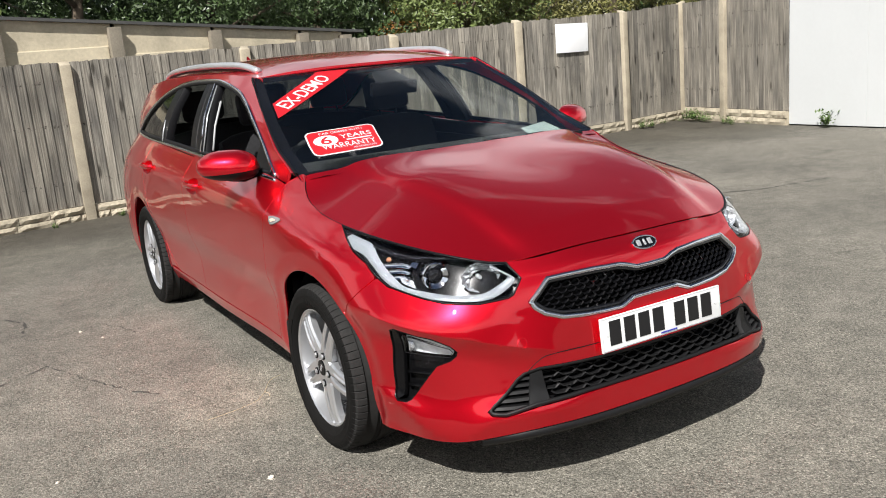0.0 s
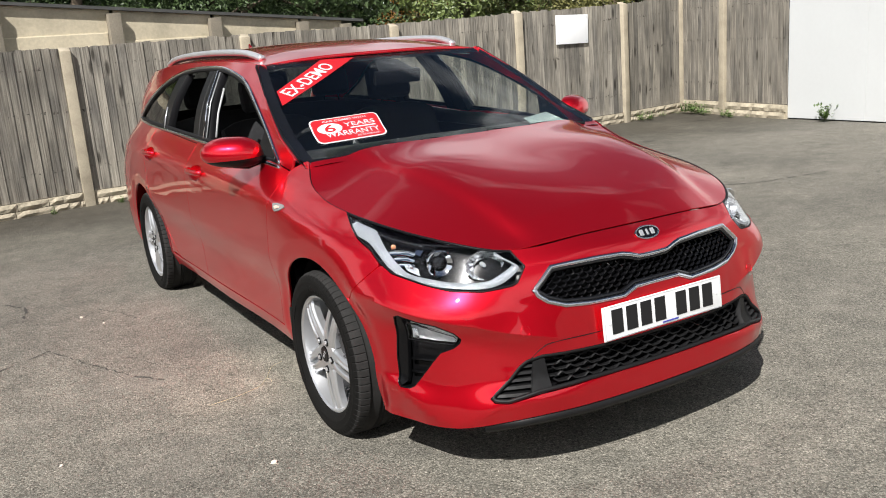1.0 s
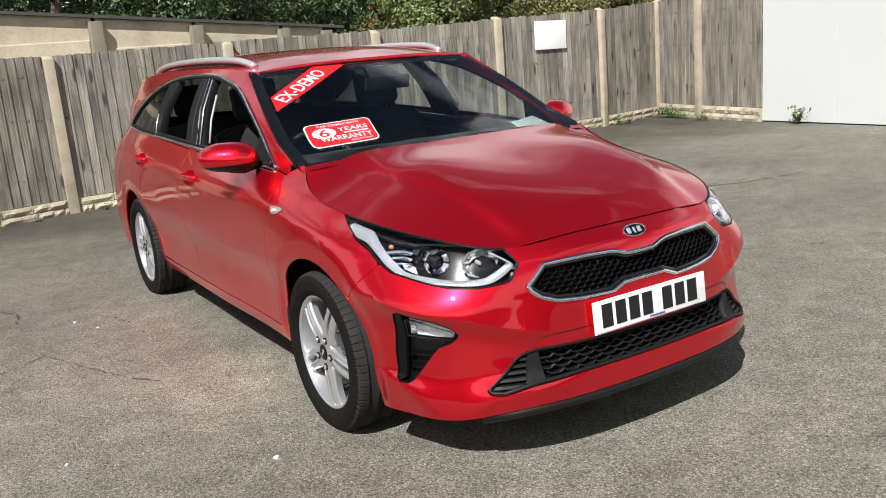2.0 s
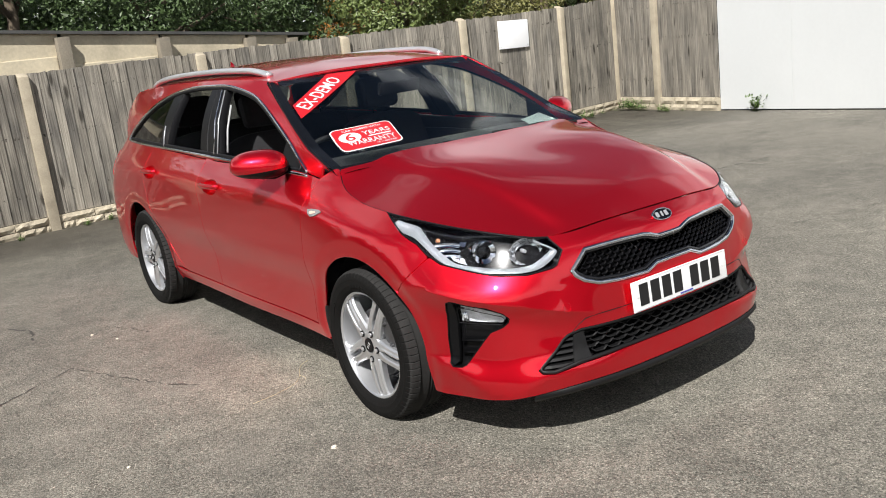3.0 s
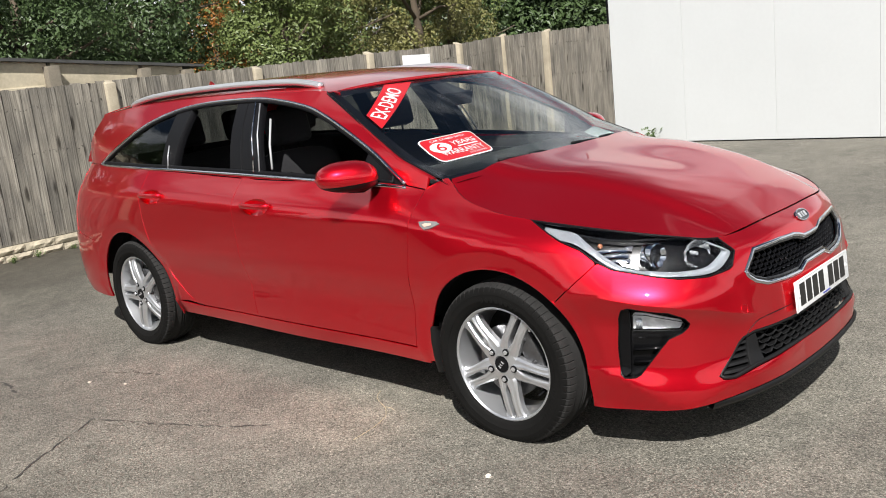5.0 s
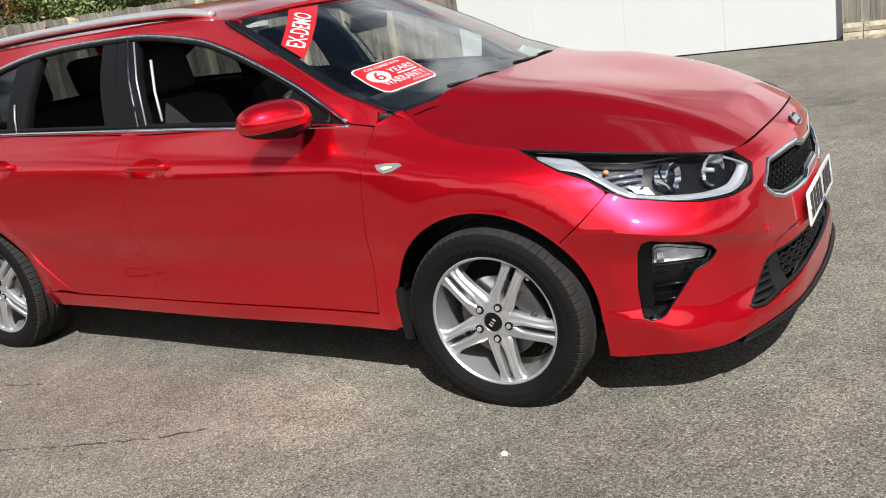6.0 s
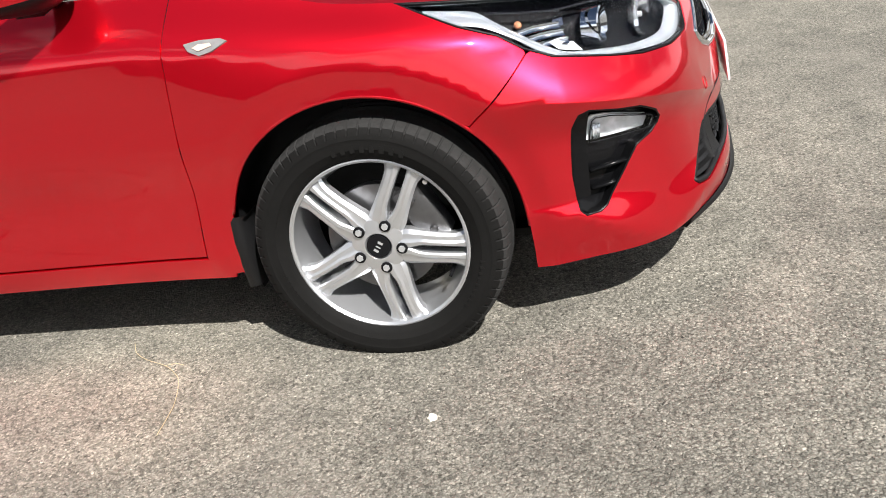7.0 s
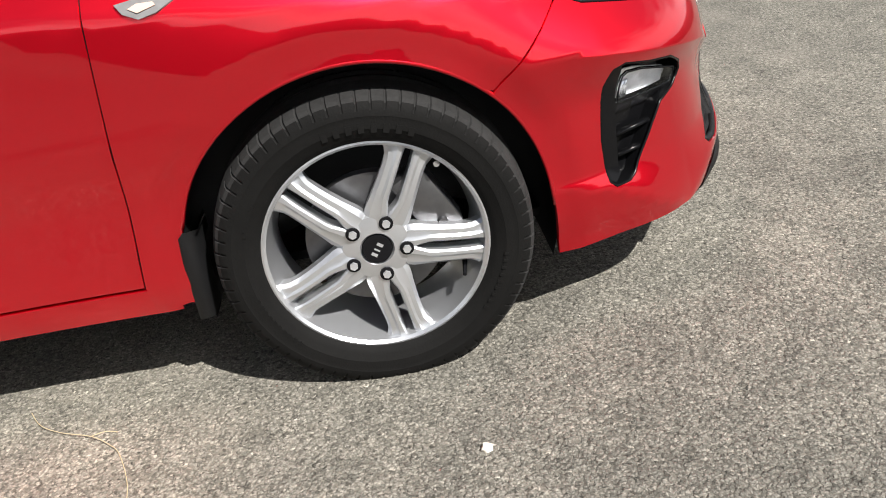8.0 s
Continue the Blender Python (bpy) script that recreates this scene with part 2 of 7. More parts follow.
RUBBER = mat("tyre_rubber", (0.0075, 0.0073, 0.007), rough=0.75, spec=0.12, vary=0.25, scale=14, bump=0.0006, bump_scale=240, vary2=0.15, scale2=90)
TREAD = mat("dusty_tread", (0.024, 0.0235, 0.023), rough=0.85, spec=0.2, vary=0.3, scale=25, bump=0.0005, bump_scale=300, vary2=0.2, scale2=140)
STEEL = mat("brake_steel", (0.16, 0.16, 0.165), rough=0.42, metal=0.9, vary=0.3, scale=30)
GLASS = mat("glass", (0.90, 0.94, 0.93), rough=0.0, transmission=1.0, ior=1.36, spec=0.5)
TINT = mat("tinted_glass", (0.16, 0.18, 0.185), rough=0.0, transmission=1.0, ior=1.45)
LENS = mat("clear_lens", (0.97, 0.98, 1.0), rough=0.0, transmission=1.0, ior=1.18)
REFLECTOR = mat("reflector", (0.82, 0.84, 0.87), rough=0.22, metal=0.82)
REPEATER = mat("repeater_lens", (0.26, 0.255, 0.25), rough=0.18, metal=0.3, coat=0.6, vary=0.25, scale=60)
FOG_BOWL = mat("lamp_bowl", (0.80, 0.82, 0.85), rough=0.2, metal=0.35, vary=0.45, scale=45)
LIGHTBAR = mat("light_guide", (0.20, 0.215, 0.235), rough=0.25, metal=0.2, coat=0.6)
AMBER = mat("amber", (0.32, 0.13, 0.07), rough=0.2, coat=0.5)
REDLENS = mat("red_lens", (0.35, 0.005, 0.01), rough=0.08, coat=1.0)
CLOTH = mat("seat_cloth", (0.016, 0.016, 0.018), rough=0.9, vary=0.3, scale=60, bump=0.001, bump_scale=600)
DASH = mat("dash_plastic", (0.014, 0.014, 0.015), rough=0.6, bump=0.0004, bump_scale=500, vary=0.15, scale=20)
WHITE_PLATE = mat("plate_white", (0.78, 0.79, 0.79), rough=0.25, coat=0.4, vary=0.04, scale=12)
INK = mat("black_ink", (0.012, 0.012, 0.013), rough=0.35)
STICK_RED = mat("sticker_red", (0.47, 0.014, 0.02), rough=0.3, coat=0.4, vary=0.05, scale=30)
STICK_WHITE = mat("sticker_white", (0.64, 0.64, 0.65), rough=0.35)
BLUE_INK = mat("blue_ink", (0.05, 0.06, 0.35), rough=0.4)
PAPER = mat("paper", (0.13, 0.16, 0.155), rough=0.6, vary=0.05, scale=20)

# ---- yard materials ----


def asphalt_material():
    m = bpy.data.materials.new("asphalt")
    m.use_nodes = True
    n, l = m.node_tree.nodes, m.node_tree.links
    b = n["Principled BSDF"]
    co = n.new("ShaderNodeTexCoord")

    def tex(kind, scale, detail=3.0):
        t = n.new(kind)
        t.inputs["Scale"].default_value = scale
        if kind == "ShaderNodeTexNoise":
            t.inputs["Detail"].default_value = detail
        l.new(co.outputs["Object"], t.inputs["Vector"])
        return t

    def ramp(src, stops):
        r = n.new("ShaderNodeValToRGB")
        e = r.color_ramp.elements
        while len(e) < len(stops):
            e.new(0.5)
        for k, (p, c) in zip(e, stops):
            k.position, k.color = p, (*c, 1)
        l.new(src, r.inputs["Fac"])
        return r.outputs["Color"]

    def mix(a, c, fac, mode="MIX"):
        x = n.new("ShaderNodeMix")
        x.data_type, x.blend_type = "RGBA", mode
        for sock, v in (("A", a), ("B", c), ("Factor", fac)):
            if isinstance(v, (int, float)):
                x.inputs[sock].default_value = v
            elif isinstance(v, tuple):
                x.inputs[sock].default_value = (*v, 1)
            else:
                l.new(v, x.inputs[sock])
        return x.outputs["Result"]

    # chippings: one tone to each stone
    vor = tex("ShaderNodeTexVoronoi", 165)
    wrp = tex("ShaderNodeTexNoise", 120, 2)
    wsc = n.new("ShaderNodeVectorMath")
    wsc.operation, wsc.inputs["Scale"].default_value = "SCALE", 0.0125
    l.new(wrp.outputs["Color"], wsc.inputs[0])
    wad = n.new("ShaderNodeVectorMath")
    l.new(co.outputs["Object"], wad.inputs[0])
    l.new(wsc.outputs[0], wad.inputs[1])
    l.new(wad.outputs[0], vor.inputs["Vector"])
    chip = ramp(vor.outputs["Color"], [(0.0, (0.075, 0.072, 0.063)), (0.35, (0.20, 0.193, 0.172)), (0.7, (0.30, 0.288, 0.258)), (0.93, (0.42, 0.40, 0.355)), (1.0, (0.66, 0.63, 0.56))])
    gapm = ramp(vor.outputs["Distance"], [(0.25, (1, 1, 1)), (0.62, (0.60, 0.595, 0.575))])
    col = mix(chip, gapm, 1.0, "MULTIPLY")
    # small open pits where chippings are lost
    pits = ramp(tex("ShaderNodeTexNoise", 95, 2).outputs["Fac"], [(0.30, (0.40, 0.40, 0.39)), (0.41, (1, 1, 1))])
    col = mix(col, pits, 1.0, "MULTIPLY")
    big = ramp(tex("ShaderNodeTexNoise", 0.55, 6).outputs["Fac"], [(0.3, (0.72, 0.71, 0.70)), (0.7, (1.16, 1.14, 1.10))])
    col = mix(col, big, 1.0, "MULTIPLY")
    mid = ramp(tex("ShaderNodeTexNoise", 7, 4).outputs["Fac"], [(0.3, (0.82, 0.82, 0.81)), (0.7, (1.15, 1.14, 1.12))])
    col = mix(col, mid, 1.0, "MULTIPLY")
    # dusty, worn patches
    dust = ramp(tex("ShaderNodeTexNoise", 1.7, 7).outputs["Fac"], [(0.55, (0, 0, 0)), (0.75, (1, 1, 1))])
    half = n.new("ShaderNodeMath")
    half.operation, half.inputs[1].default_value = "MULTIPLY", 0.3
    l.new(dust, half.inputs[0])
    col = mix(col, (0.27, 0.245, 0.21), half.outputs[0])
    # a broad pale patch beside the car, with a wavering edge
    gd = n.new("ShaderNodeVectorMath")
    gd.operation, gd.inputs[1].default_value = "DISTANCE", (-0.95, 0.72, 0.0)
    l.new(co.outputs["Object"], gd.inputs[0])
    wob = n.new("ShaderNodeMath")
    wob.operation = "ADD"
    l.new(gd.outputs["Value"], wob.inputs[0])
    l.new(tex("ShaderNodeTexNoise", 2.2, 5).outputs["Fac"], wob.inputs[1])
    col = mix(col, ramp(wob.outputs[0], [(0.55, (1.38, 1.36, 1.32)), (1.0, (1.0, 1.0, 1.0))]), 1.0, "MULTIPLY")
    # the asphalt gets darker towards the fence, in a ragged band
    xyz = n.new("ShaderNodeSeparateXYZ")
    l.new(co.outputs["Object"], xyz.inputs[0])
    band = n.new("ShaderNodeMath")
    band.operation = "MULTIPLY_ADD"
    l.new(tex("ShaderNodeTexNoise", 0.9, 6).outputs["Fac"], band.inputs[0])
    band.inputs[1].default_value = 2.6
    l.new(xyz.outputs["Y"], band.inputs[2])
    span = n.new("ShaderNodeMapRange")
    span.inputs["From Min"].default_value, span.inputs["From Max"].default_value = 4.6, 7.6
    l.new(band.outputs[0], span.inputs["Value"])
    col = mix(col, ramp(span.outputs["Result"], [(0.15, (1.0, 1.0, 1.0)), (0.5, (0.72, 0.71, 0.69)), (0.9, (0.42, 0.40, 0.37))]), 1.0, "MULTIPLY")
    # a broad darker patch out to the left, with an uneven edge
    od = n.new("ShaderNodeVectorMath")
    od.operation, od.inputs[1].default_value = "DISTANCE", (-2.3, 1.0, 0.0)
    l.new(co.outputs["Object"], od.inputs[0])
    ow = n.new("ShaderNodeMath")
    ow.operation = "ADD"
    half_d = n.new("ShaderNodeMath")
    half_d.operation, half_d.inputs[1].default_value = "MULTIPLY", 0.5
    l.new(od.outputs["Value"], half_d.inputs[0])
    l.new(half_d.outputs[0], ow.inputs[0])
    l.new(tex("ShaderNodeTexNoise", 1.6, 6).outputs["Fac"], ow.inputs[1])
    col = mix(col, ramp(ow.outputs[0], [(0.5, (0.74, 0.74, 0.74)), (0.85, (1.0, 1.0, 1.0))]), 1.0, "MULTIPLY")
    # dark oil and damp spots
    oil = ramp(tex("ShaderNodeTexNoise", 1.15, 5).outputs["Fac"], [(0.24, (0.45, 0.45, 0.45)), (0.36, (1, 1, 1))])
    col = mix(col, oil, 1.0, "MULTIPLY")
    # scattered red and pale specks
    vs = tex("ShaderNodeTexVoronoi", 26)
    red = ramp(vs.outputs["Distance"], [(0.03, (1, 1, 1)), (0.06, (0, 0, 0))])
    pick = ramp(vs.outputs["Color"], [(0.78, (0, 0, 0)), (0.8, (1, 1, 1))])
    col = mix(col, (0.42, 0.2, 0.17), mix(red, pick, 1.0, "MULTIPLY"))
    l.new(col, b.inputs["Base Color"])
    b.inputs["Roughness"].default_value = 0.85
    b.inputs["Specular IOR Level"].default_value = 0.35
    bp = n.new("ShaderNodeBump")
    bp.inputs["Strength"].default_value, bp.inputs["Distance"].default_value = 0.9, 0.0035
    bp.invert = True
    l.new(vor.outputs["Distance"], bp.inputs["Height"])
    bp2 = n.new("ShaderNodeBump")
    bp2.inputs["Strength"].default_value, bp2.inputs["Distance"].default_value = 0.6, 0.008
    l.new(tex("ShaderNodeTexNoise", 22, 4).outputs["Fac"], bp2.inputs["Height"])
    l.new(bp.outputs["Normal"], bp2.inputs["Normal"])
    l.new(bp2.outputs["Normal"], b.inputs["Normal"])
    return m


def weathered_wood():
    m = bpy.data.materials.new("weathered_wood")
    m.use_nodes = True
    n, l = m.node_tree.nodes, m.node_tree.links
    b = n["Principled BSDF"]
    co = n.new("ShaderNodeTexCoord")
    oi = n.new("ShaderNodeObjectInfo")
    off = n.new("ShaderNodeVectorMath")
    off.operation = "ADD"
    sc = n.new("ShaderNodeVectorMath")
    sc.operation, sc.inputs["Scale"].default_value = "SCALE", 37.0
    cmb = n.new("ShaderNodeCombineXYZ")
    for k in range(3):
        l.new(oi.outputs["Random"], cmb.inputs[k])
    l.new(cmb.outputs[0], sc.inputs[0])
    l.new(co.outputs["Object"], off.inputs[0])
    l.new(sc.outputs[0], off.inputs[1])
    mp = n.new("ShaderNodeMapping")
    mp.inputs["Scale"].default_value = (62, 62, 2.2)
    l.new(off.outputs[0], mp.inputs["Vector"])
    g = n.new("ShaderNodeTexNoise")
    g.inputs["Scale"].default_value, g.inputs["Detail"].default_value, g.inputs["Distortion"].default_value = 1.6, 6, 0.6
    l.new(mp.outputs[0], g.inputs["Vector"])
    r = n.new("ShaderNodeValToRGB")
    e = r.color_ramp.elements
    e.new(0.5)
    for k, (p, c) in zip(e, [(0.28, (0.125, 0.117, 0.102)), (0.5, (0.24, 0.224, 0.195)), (0.72, (0.37, 0.35, 0.31))]):
        k.position, k.color = p, (*c, 1)
    l.new(g.outputs["Fac"], r.inputs["Fac"])
    st = n.new("ShaderNodeTexNoise")
    st.inputs["Scale"].default_value, st.inputs["Detail"].default_value = 2.3, 5
    l.new(off.outputs[0], st.inputs["Vector"])
    r2 = n.new("ShaderNodeValToRGB")
    r2.color_ramp.elements[0].position, r2.color_ramp.elements[0].color = 0.3, (0.5, 0.5, 0.51, 1)
    r2.color_ramp.elements[1].position, r2.color_ramp.elements[1].color = 0.66, (1.18, 1.15, 1.1, 1)
    l.new(st.outputs["Fac"], r2.inputs["Fac"])
    mx = n.new("ShaderNodeMix")
    mx.data_type, mx.blend_type, mx.inputs["Factor"].default_value = "RGBA", "MULTIPLY", 1.0
    l.new(r.outputs["Color"], mx.inputs["A"])
    l.new(r2.outputs["Color"], mx.inputs["B"])
    # knots
    mk = n.new("ShaderNodeMapping")
    mk.inputs["Scale"].default_value = (8, 8, 3.0)
    l.new(off.outputs[0], mk.inputs["Vector"])
    kn = n.new("ShaderNodeTexVoronoi")
    kn.inputs["Scale"].default_value = 1.0
    l.new(mk.outputs[0], kn.inputs["Vector"])
    r3 = n.new("ShaderNodeValToRGB")
    r3.color_ramp.elements[0].position, r3.color_ramp.elements[0].color = 0.10, (0.12, 0.11, 0.10, 1)
    r3.color_ramp.elements[1].position, r3.color_ramp.elements[1].color = 0.2, (1, 1, 1, 1)
    l.new(kn.outputs["Distance"], r3.inputs["Fac"])
    mx2 = n.new("ShaderNodeMix")
    mx2.data_type, mx2.blend_type, mx2.inputs["Factor"].default_value = "RGBA", "MULTIPLY", 0.8
    l.new(mx.outputs["Result"], mx2.inputs["A"])
    l.new(r3.outputs["Color"], mx2.inputs["B"])
    # rusty nail rows at the rails
    sp = n.new("ShaderNodeSeparateXYZ")
    l.new(co.outputs["Object"], sp.inputs[0])
    rowmask = None
    for zrow in (0.17, 0.57, 0.87):
        dz = n.new("ShaderNodeMath")
        dz.operation, dz.inputs[1].default_value, dz.inputs[2].default_value = "COMPARE", zrow, 0.012
        l.new(sp.outputs["Z"], dz.inputs[0])
        if rowmask is None:
            rowmask = dz.outputs[0]
        else:
            ad = n.new("ShaderNodeMath")
            l.new(rowmask, ad.inputs[0])
            l.new(dz.outputs[0], ad.inputs[1])
            rowmask = ad.outputs[0]
    nn = n.new("ShaderNodeTexNoise")
    nn.inputs["Scale"].default_value, nn.inputs["Detail"].default_value = 42, 1
    l.new(off.outputs[0], nn.inputs["Vector"])
    nr = n.new("ShaderNodeValToRGB")
    nr.color_ramp.elements[0].position, nr.color_ramp.elements[1].position = 0.58, 0.72
    l.new(nn.outputs["Fac"], nr.inputs["Fac"])
    nm = n.new("ShaderNodeMath")
    nm.operation = "MULTIPLY"
    l.new(rowmask, nm.inputs[0])
    l.new(nr.outputs["Color"], nm.inputs[1])
    mx3 = n.new("ShaderNodeMix")
    mx3.data_type = "RGBA"
    mx3.inputs["B"].default_value = (0.07, 0.062, 0.052, 1)
    l.new(nm.outputs[0], mx3.inputs["Factor"])
    l.new(mx2.outputs["Result"], mx3.inputs["A"])
    mx2 = mx3
    sv = n.new("ShaderNodeVectorMath")
    sv.operation = "SCALE"
    ma = n.new("ShaderNodeMapRange")
    ma.inputs["To Min"].default_value, ma.inputs["To Max"].default_value = 0.80, 1.20
    l.new(oi.outputs["Random"], ma.inputs["Value"])
    l.new(mx2.outputs["Result"], sv.inputs[0])
    l.new(ma.outputs["Result"], sv.inputs["Scale"])
    l.new(sv.outputs[0], b.inputs["Base Color"])
    b.inputs["Roughness"].default_value, b.inputs["Specular IOR Level"].default_value = 0.88, 0.2
    bp = n.new("ShaderNodeBump")
    bp.inputs["Strength"].default_value, bp.inputs["Distance"].default_value = 0.7, 0.004
    l.new(g.outputs["Fac"], bp.inputs["Height"])
    l.new(bp.outputs["Normal"], b.inputs["Normal"])
    return m


ASPHALT = asphalt_material()
WOOD = weathered_wood()
POST_CONCRETE = mat("post_concrete", (0.40, 0.35, 0.265), rough=0.9, spec=0.2, vary=0.38, scale=5, vary2=0.15, scale2=70, bump=0.003, bump_scale=60)
ROCK_CONCRETE = mat("rock_concrete", (0.42, 0.37, 0.28), rough=0.92, spec=0.2, vary=0.5, scale=4, vary2=0.25, scale2=40, bump=0.008, bump_scale=30, island=0.12)
GARAGE_PANEL = mat("garage_concrete", (0.54, 0.475, 0.35), rough=0.9, spec=0.2, vary=0.4, scale=2.2, vary2=0.16, scale2=28, bump=0.002, bump_scale=80)
GARAGE_POST = mat("garage_post", (0.21, 0.185, 0.145), rough=0.92, spec=0.2, vary=0.3, scale=4, vary2=0.2, scale2=50, bump=0.004, bump_scale=50)
ROOF_DARK = mat("roof_sheet", (0.07, 0.07, 0.068), rough=0.8, vary=0.3, scale=6)
WHITE_WALL = mat("white_steel", (0.56, 0.575, 0.575), rough=0.42, vary=0.035, scale=1.3, vary2=0.02, scale2=20, bump=0.0015, bump_scale=5)
SIGN_WHITE = mat("sign_white", (0.82, 0.83, 0.84), rough=0.4, vary=0.03, scale=8)
BARK = mat("bark", (0.11, 0.085, 0.06), rough=0.95, vary=0.4, scale=9, bump=0.01, bump_scale=30)
LEAVES = [mat(nm, c, rough=0.42, spec=0.5, vary=0.35, scale=1.3, vary2=0.3, scale2=14) for nm, c in (
    ("leaf_dark", (0.055, 0.088, 0.030)), ("leaf_mid", (0.115, 0.150, 0.044)), ("leaf_olive", (0.17, 0.165, 0.055)), ("leaf_orange", (0.27, 0.11, 0.02)), ("leaf_red", (0.19, 0.06, 0.03)))]
WEED = mat("weed_green", (0.09, 0.15, 0.035), rough=0.6, vary=0.4, scale=9)
STRAW = mat("straw", (0.55, 0.45, 0.28), rough=0.8)
STONE = mat("pale_stone", (0.7, 0.65, 0.55), rough=0.85, vary=0.2, scale=40)
CRACK = mat("crack_tar", (0.075, 0.072, 0.067), rough=0.95, spec=0.1)

# ---- ground ----
GROUND_Z = 0.009
bm = bmesh.new()
bmesh.ops.create_grid(bm, x_segments=60, y_segments=60, size=400)
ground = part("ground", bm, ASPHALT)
ground.matrix_basis = pose(0, 0, GROUND_Z)
tagged(ground, "worn grey asphalt yard with stone chippings and cracks", "asphalt", kind="structure")

# ---- fence ----


def rough_block(bm, lx, ly, lz, jitter, rnd, m, nx=6, nz=2):
    """A rock-faced block: its front is broken up, the rest is straight."""
    rows = []
    for k in range(nz + 1):
        row = []
        for i in range(nx + 1):
            edge = i in (0, nx) or k in (0, nz)
            y = -ly / 2 - (0 if edge else rnd.uniform(0.2, 1.0) * jitter)
            row.append(bm.verts.new(m @ Vector((-lx / 2 + lx * i / nx + (0 if edge else rnd.uniform(-0.2, 0.2) * lx / nx), y, -lz / 2 + lz * k / nz))))
        rows.append(row)
    backs = [bm.verts.new(m @ Vector((x, ly / 2, z))) for x, z in ((-lx / 2, -lz / 2), (lx / 2, -lz / 2), (lx / 2, lz / 2), (-lx / 2, lz / 2))]
    for k in range(nz):
        for i in range(nx):
            bm.faces.new((rows[k][i], rows[k][i + 1], rows[k + 1][i + 1], rows[k + 1][i]))
    bm.faces.new(backs[::-1])
    bm.faces.new((backs[3], backs[2], *rows[nz][::-1]))
    bm.faces.new((*rows[0], backs[1], backs[0])[::-1])
    bm.faces.new((backs[0], *[r[0] for r in rows], backs[3])[::-1])
    bm.faces.new((backs[2], *[r[nx] for r in rows][::-1], backs[1])[::-1])




def board_mesh(rnd):
    """One feather-edged board of unit height, with a weathered top."""
    bm = bmesh.new()
    w = rnd.uniform(0.096, 0.108)
    n = 6
    top = [1.0 + rnd.uniform(-0.006, 0.006) for _ in range(3)]
    for_x = (-w / 2, 0, w / 2)
    thick = (0.008, 0.011, 0.016)
    bow = rnd.uniform(-0.006, 0.006)
    grid = []
    for k in range(n + 1):
        u = k / n
        row = []
        for x, t, tp in zip(for_x, thick, top):
            row.append((bm.verts.new((x + bow * math.sin(math.pi * u), -t, u * tp)), bm.verts.new((x + bow * math.sin(math.pi * u), 0, u * tp))))
        grid.append(row)
    for k in range(n):
        for i in range(2):
            bm.faces.new((grid[k][i][0], grid[k][i + 1][0], grid[k + 1][i + 1][0], grid[k + 1][i][0]))
            bm.faces.new((grid[k][i + 1][1], grid[k][i][1], grid[k + 1][i][1], grid[k + 1][i + 1][1]))
        bm.faces.new((grid[k][0][1], grid[k][0][0], grid[k + 1][0][0], grid[k + 1][0][1]))
        bm.faces.new((grid[k][2][0], grid[k][2][1], grid[k + 1][2][1], grid[k + 1][2][0]))
    for k, flip in ((0, 1), (n, 0)):
        for i in range(2):
            f = (grid[k][i][0], grid[k][i + 1][0], grid[k][i + 1][1], grid[k][i][1])
            bm.faces.new(f[::-1] if flip else f)
    me = bpy.data.meshes.new("board")
    bmesh.ops.recalc_face_normals(bm, faces=bm.faces)
    bm.to_mesh(me)
    bm.free()
    me.materials.append(WOOD)
    return me


rnd = random.Random(4)
BOARD_MESHES = [board_mesh(rnd) for _ in range(14)]


def fence_bay(a, b, top_a, top_b, gravel, rnd):
    """A bay of boards on a gravel board between two posts at a and b."""
    a, b = Vector((*a, 0)), Vector((*b, 0))
    d = b - a
    length, ang = d.length, math.atan2(d.y, d.x)
    bay = empty("fence_bay", pose(a.x, a.y, 0, 0, 0, math.degrees(ang)))
    tagged(bay, "weathered grey featheredge timber fence on a gravel board", "fence", "fence bays")
    inner = length - 0.11
    bm = bmesh.new()
    # two courses of rock-faced imitation stones
    h, z = gravel / 2, 0.0
    for course in range(2):
        x = 0.055 + (0 if course else -0.09)
        while x < 0.055 + inner:
            w = rnd.uniform(0.2, 0.36)
            x0, x1 = max(x, 0.055), min(x + w, 0.055 + inner)
            if x1 - x0 > 0.04:
                rough_block(bm, x1 - x0 - 0.008, 0.05, h - 0.008, 0.022, rnd, Matrix.Translation(((x0 + x1) / 2, -0.005, z + h / 2)), nx=5)
            x += w
        z += h
    box(bm, (inner, 0.03, gravel * 0.96), Matrix.Translation((length / 2, 0.01, gravel * 0.48)))
    part("gravel_board", bm, ROCK_CONCRETE, bay, "rock-faced concrete gravel board")
    for zr in (0.4, 0.95, 1.4):
        bm = bmesh.new()
        box(bm, (inner, 0.05, 0.07), Matrix.Translation((length / 2, 0.045, zr)))
        part("rail", bm, WOOD, bay)
    step = 0.0875
    k = int(inner / step)
    for i in range(k):
        x = 0.055 + inner * (i + 0.5) / k
        ob = new("board", rnd.choice(BOARD_MESHES))
        ob.parent = bay
        tp = top_a + (top_b - top_a) * x / length + rnd.uniform(-0.005, 0.005)
        ob.matrix_basis = Matrix.Translation((x, 0.012 + rnd.uniform(-0.003, 0.003), gravel + 0.004)) @ pose(0, 0, 0, 0, rnd.uniform(-0.25, 0.25), rnd.uniform(-1.0, 0.6)) @ Matrix.Diagonal((inner / k * 1.12 / 0.1, 1, tp - gravel, 1))
    return bay


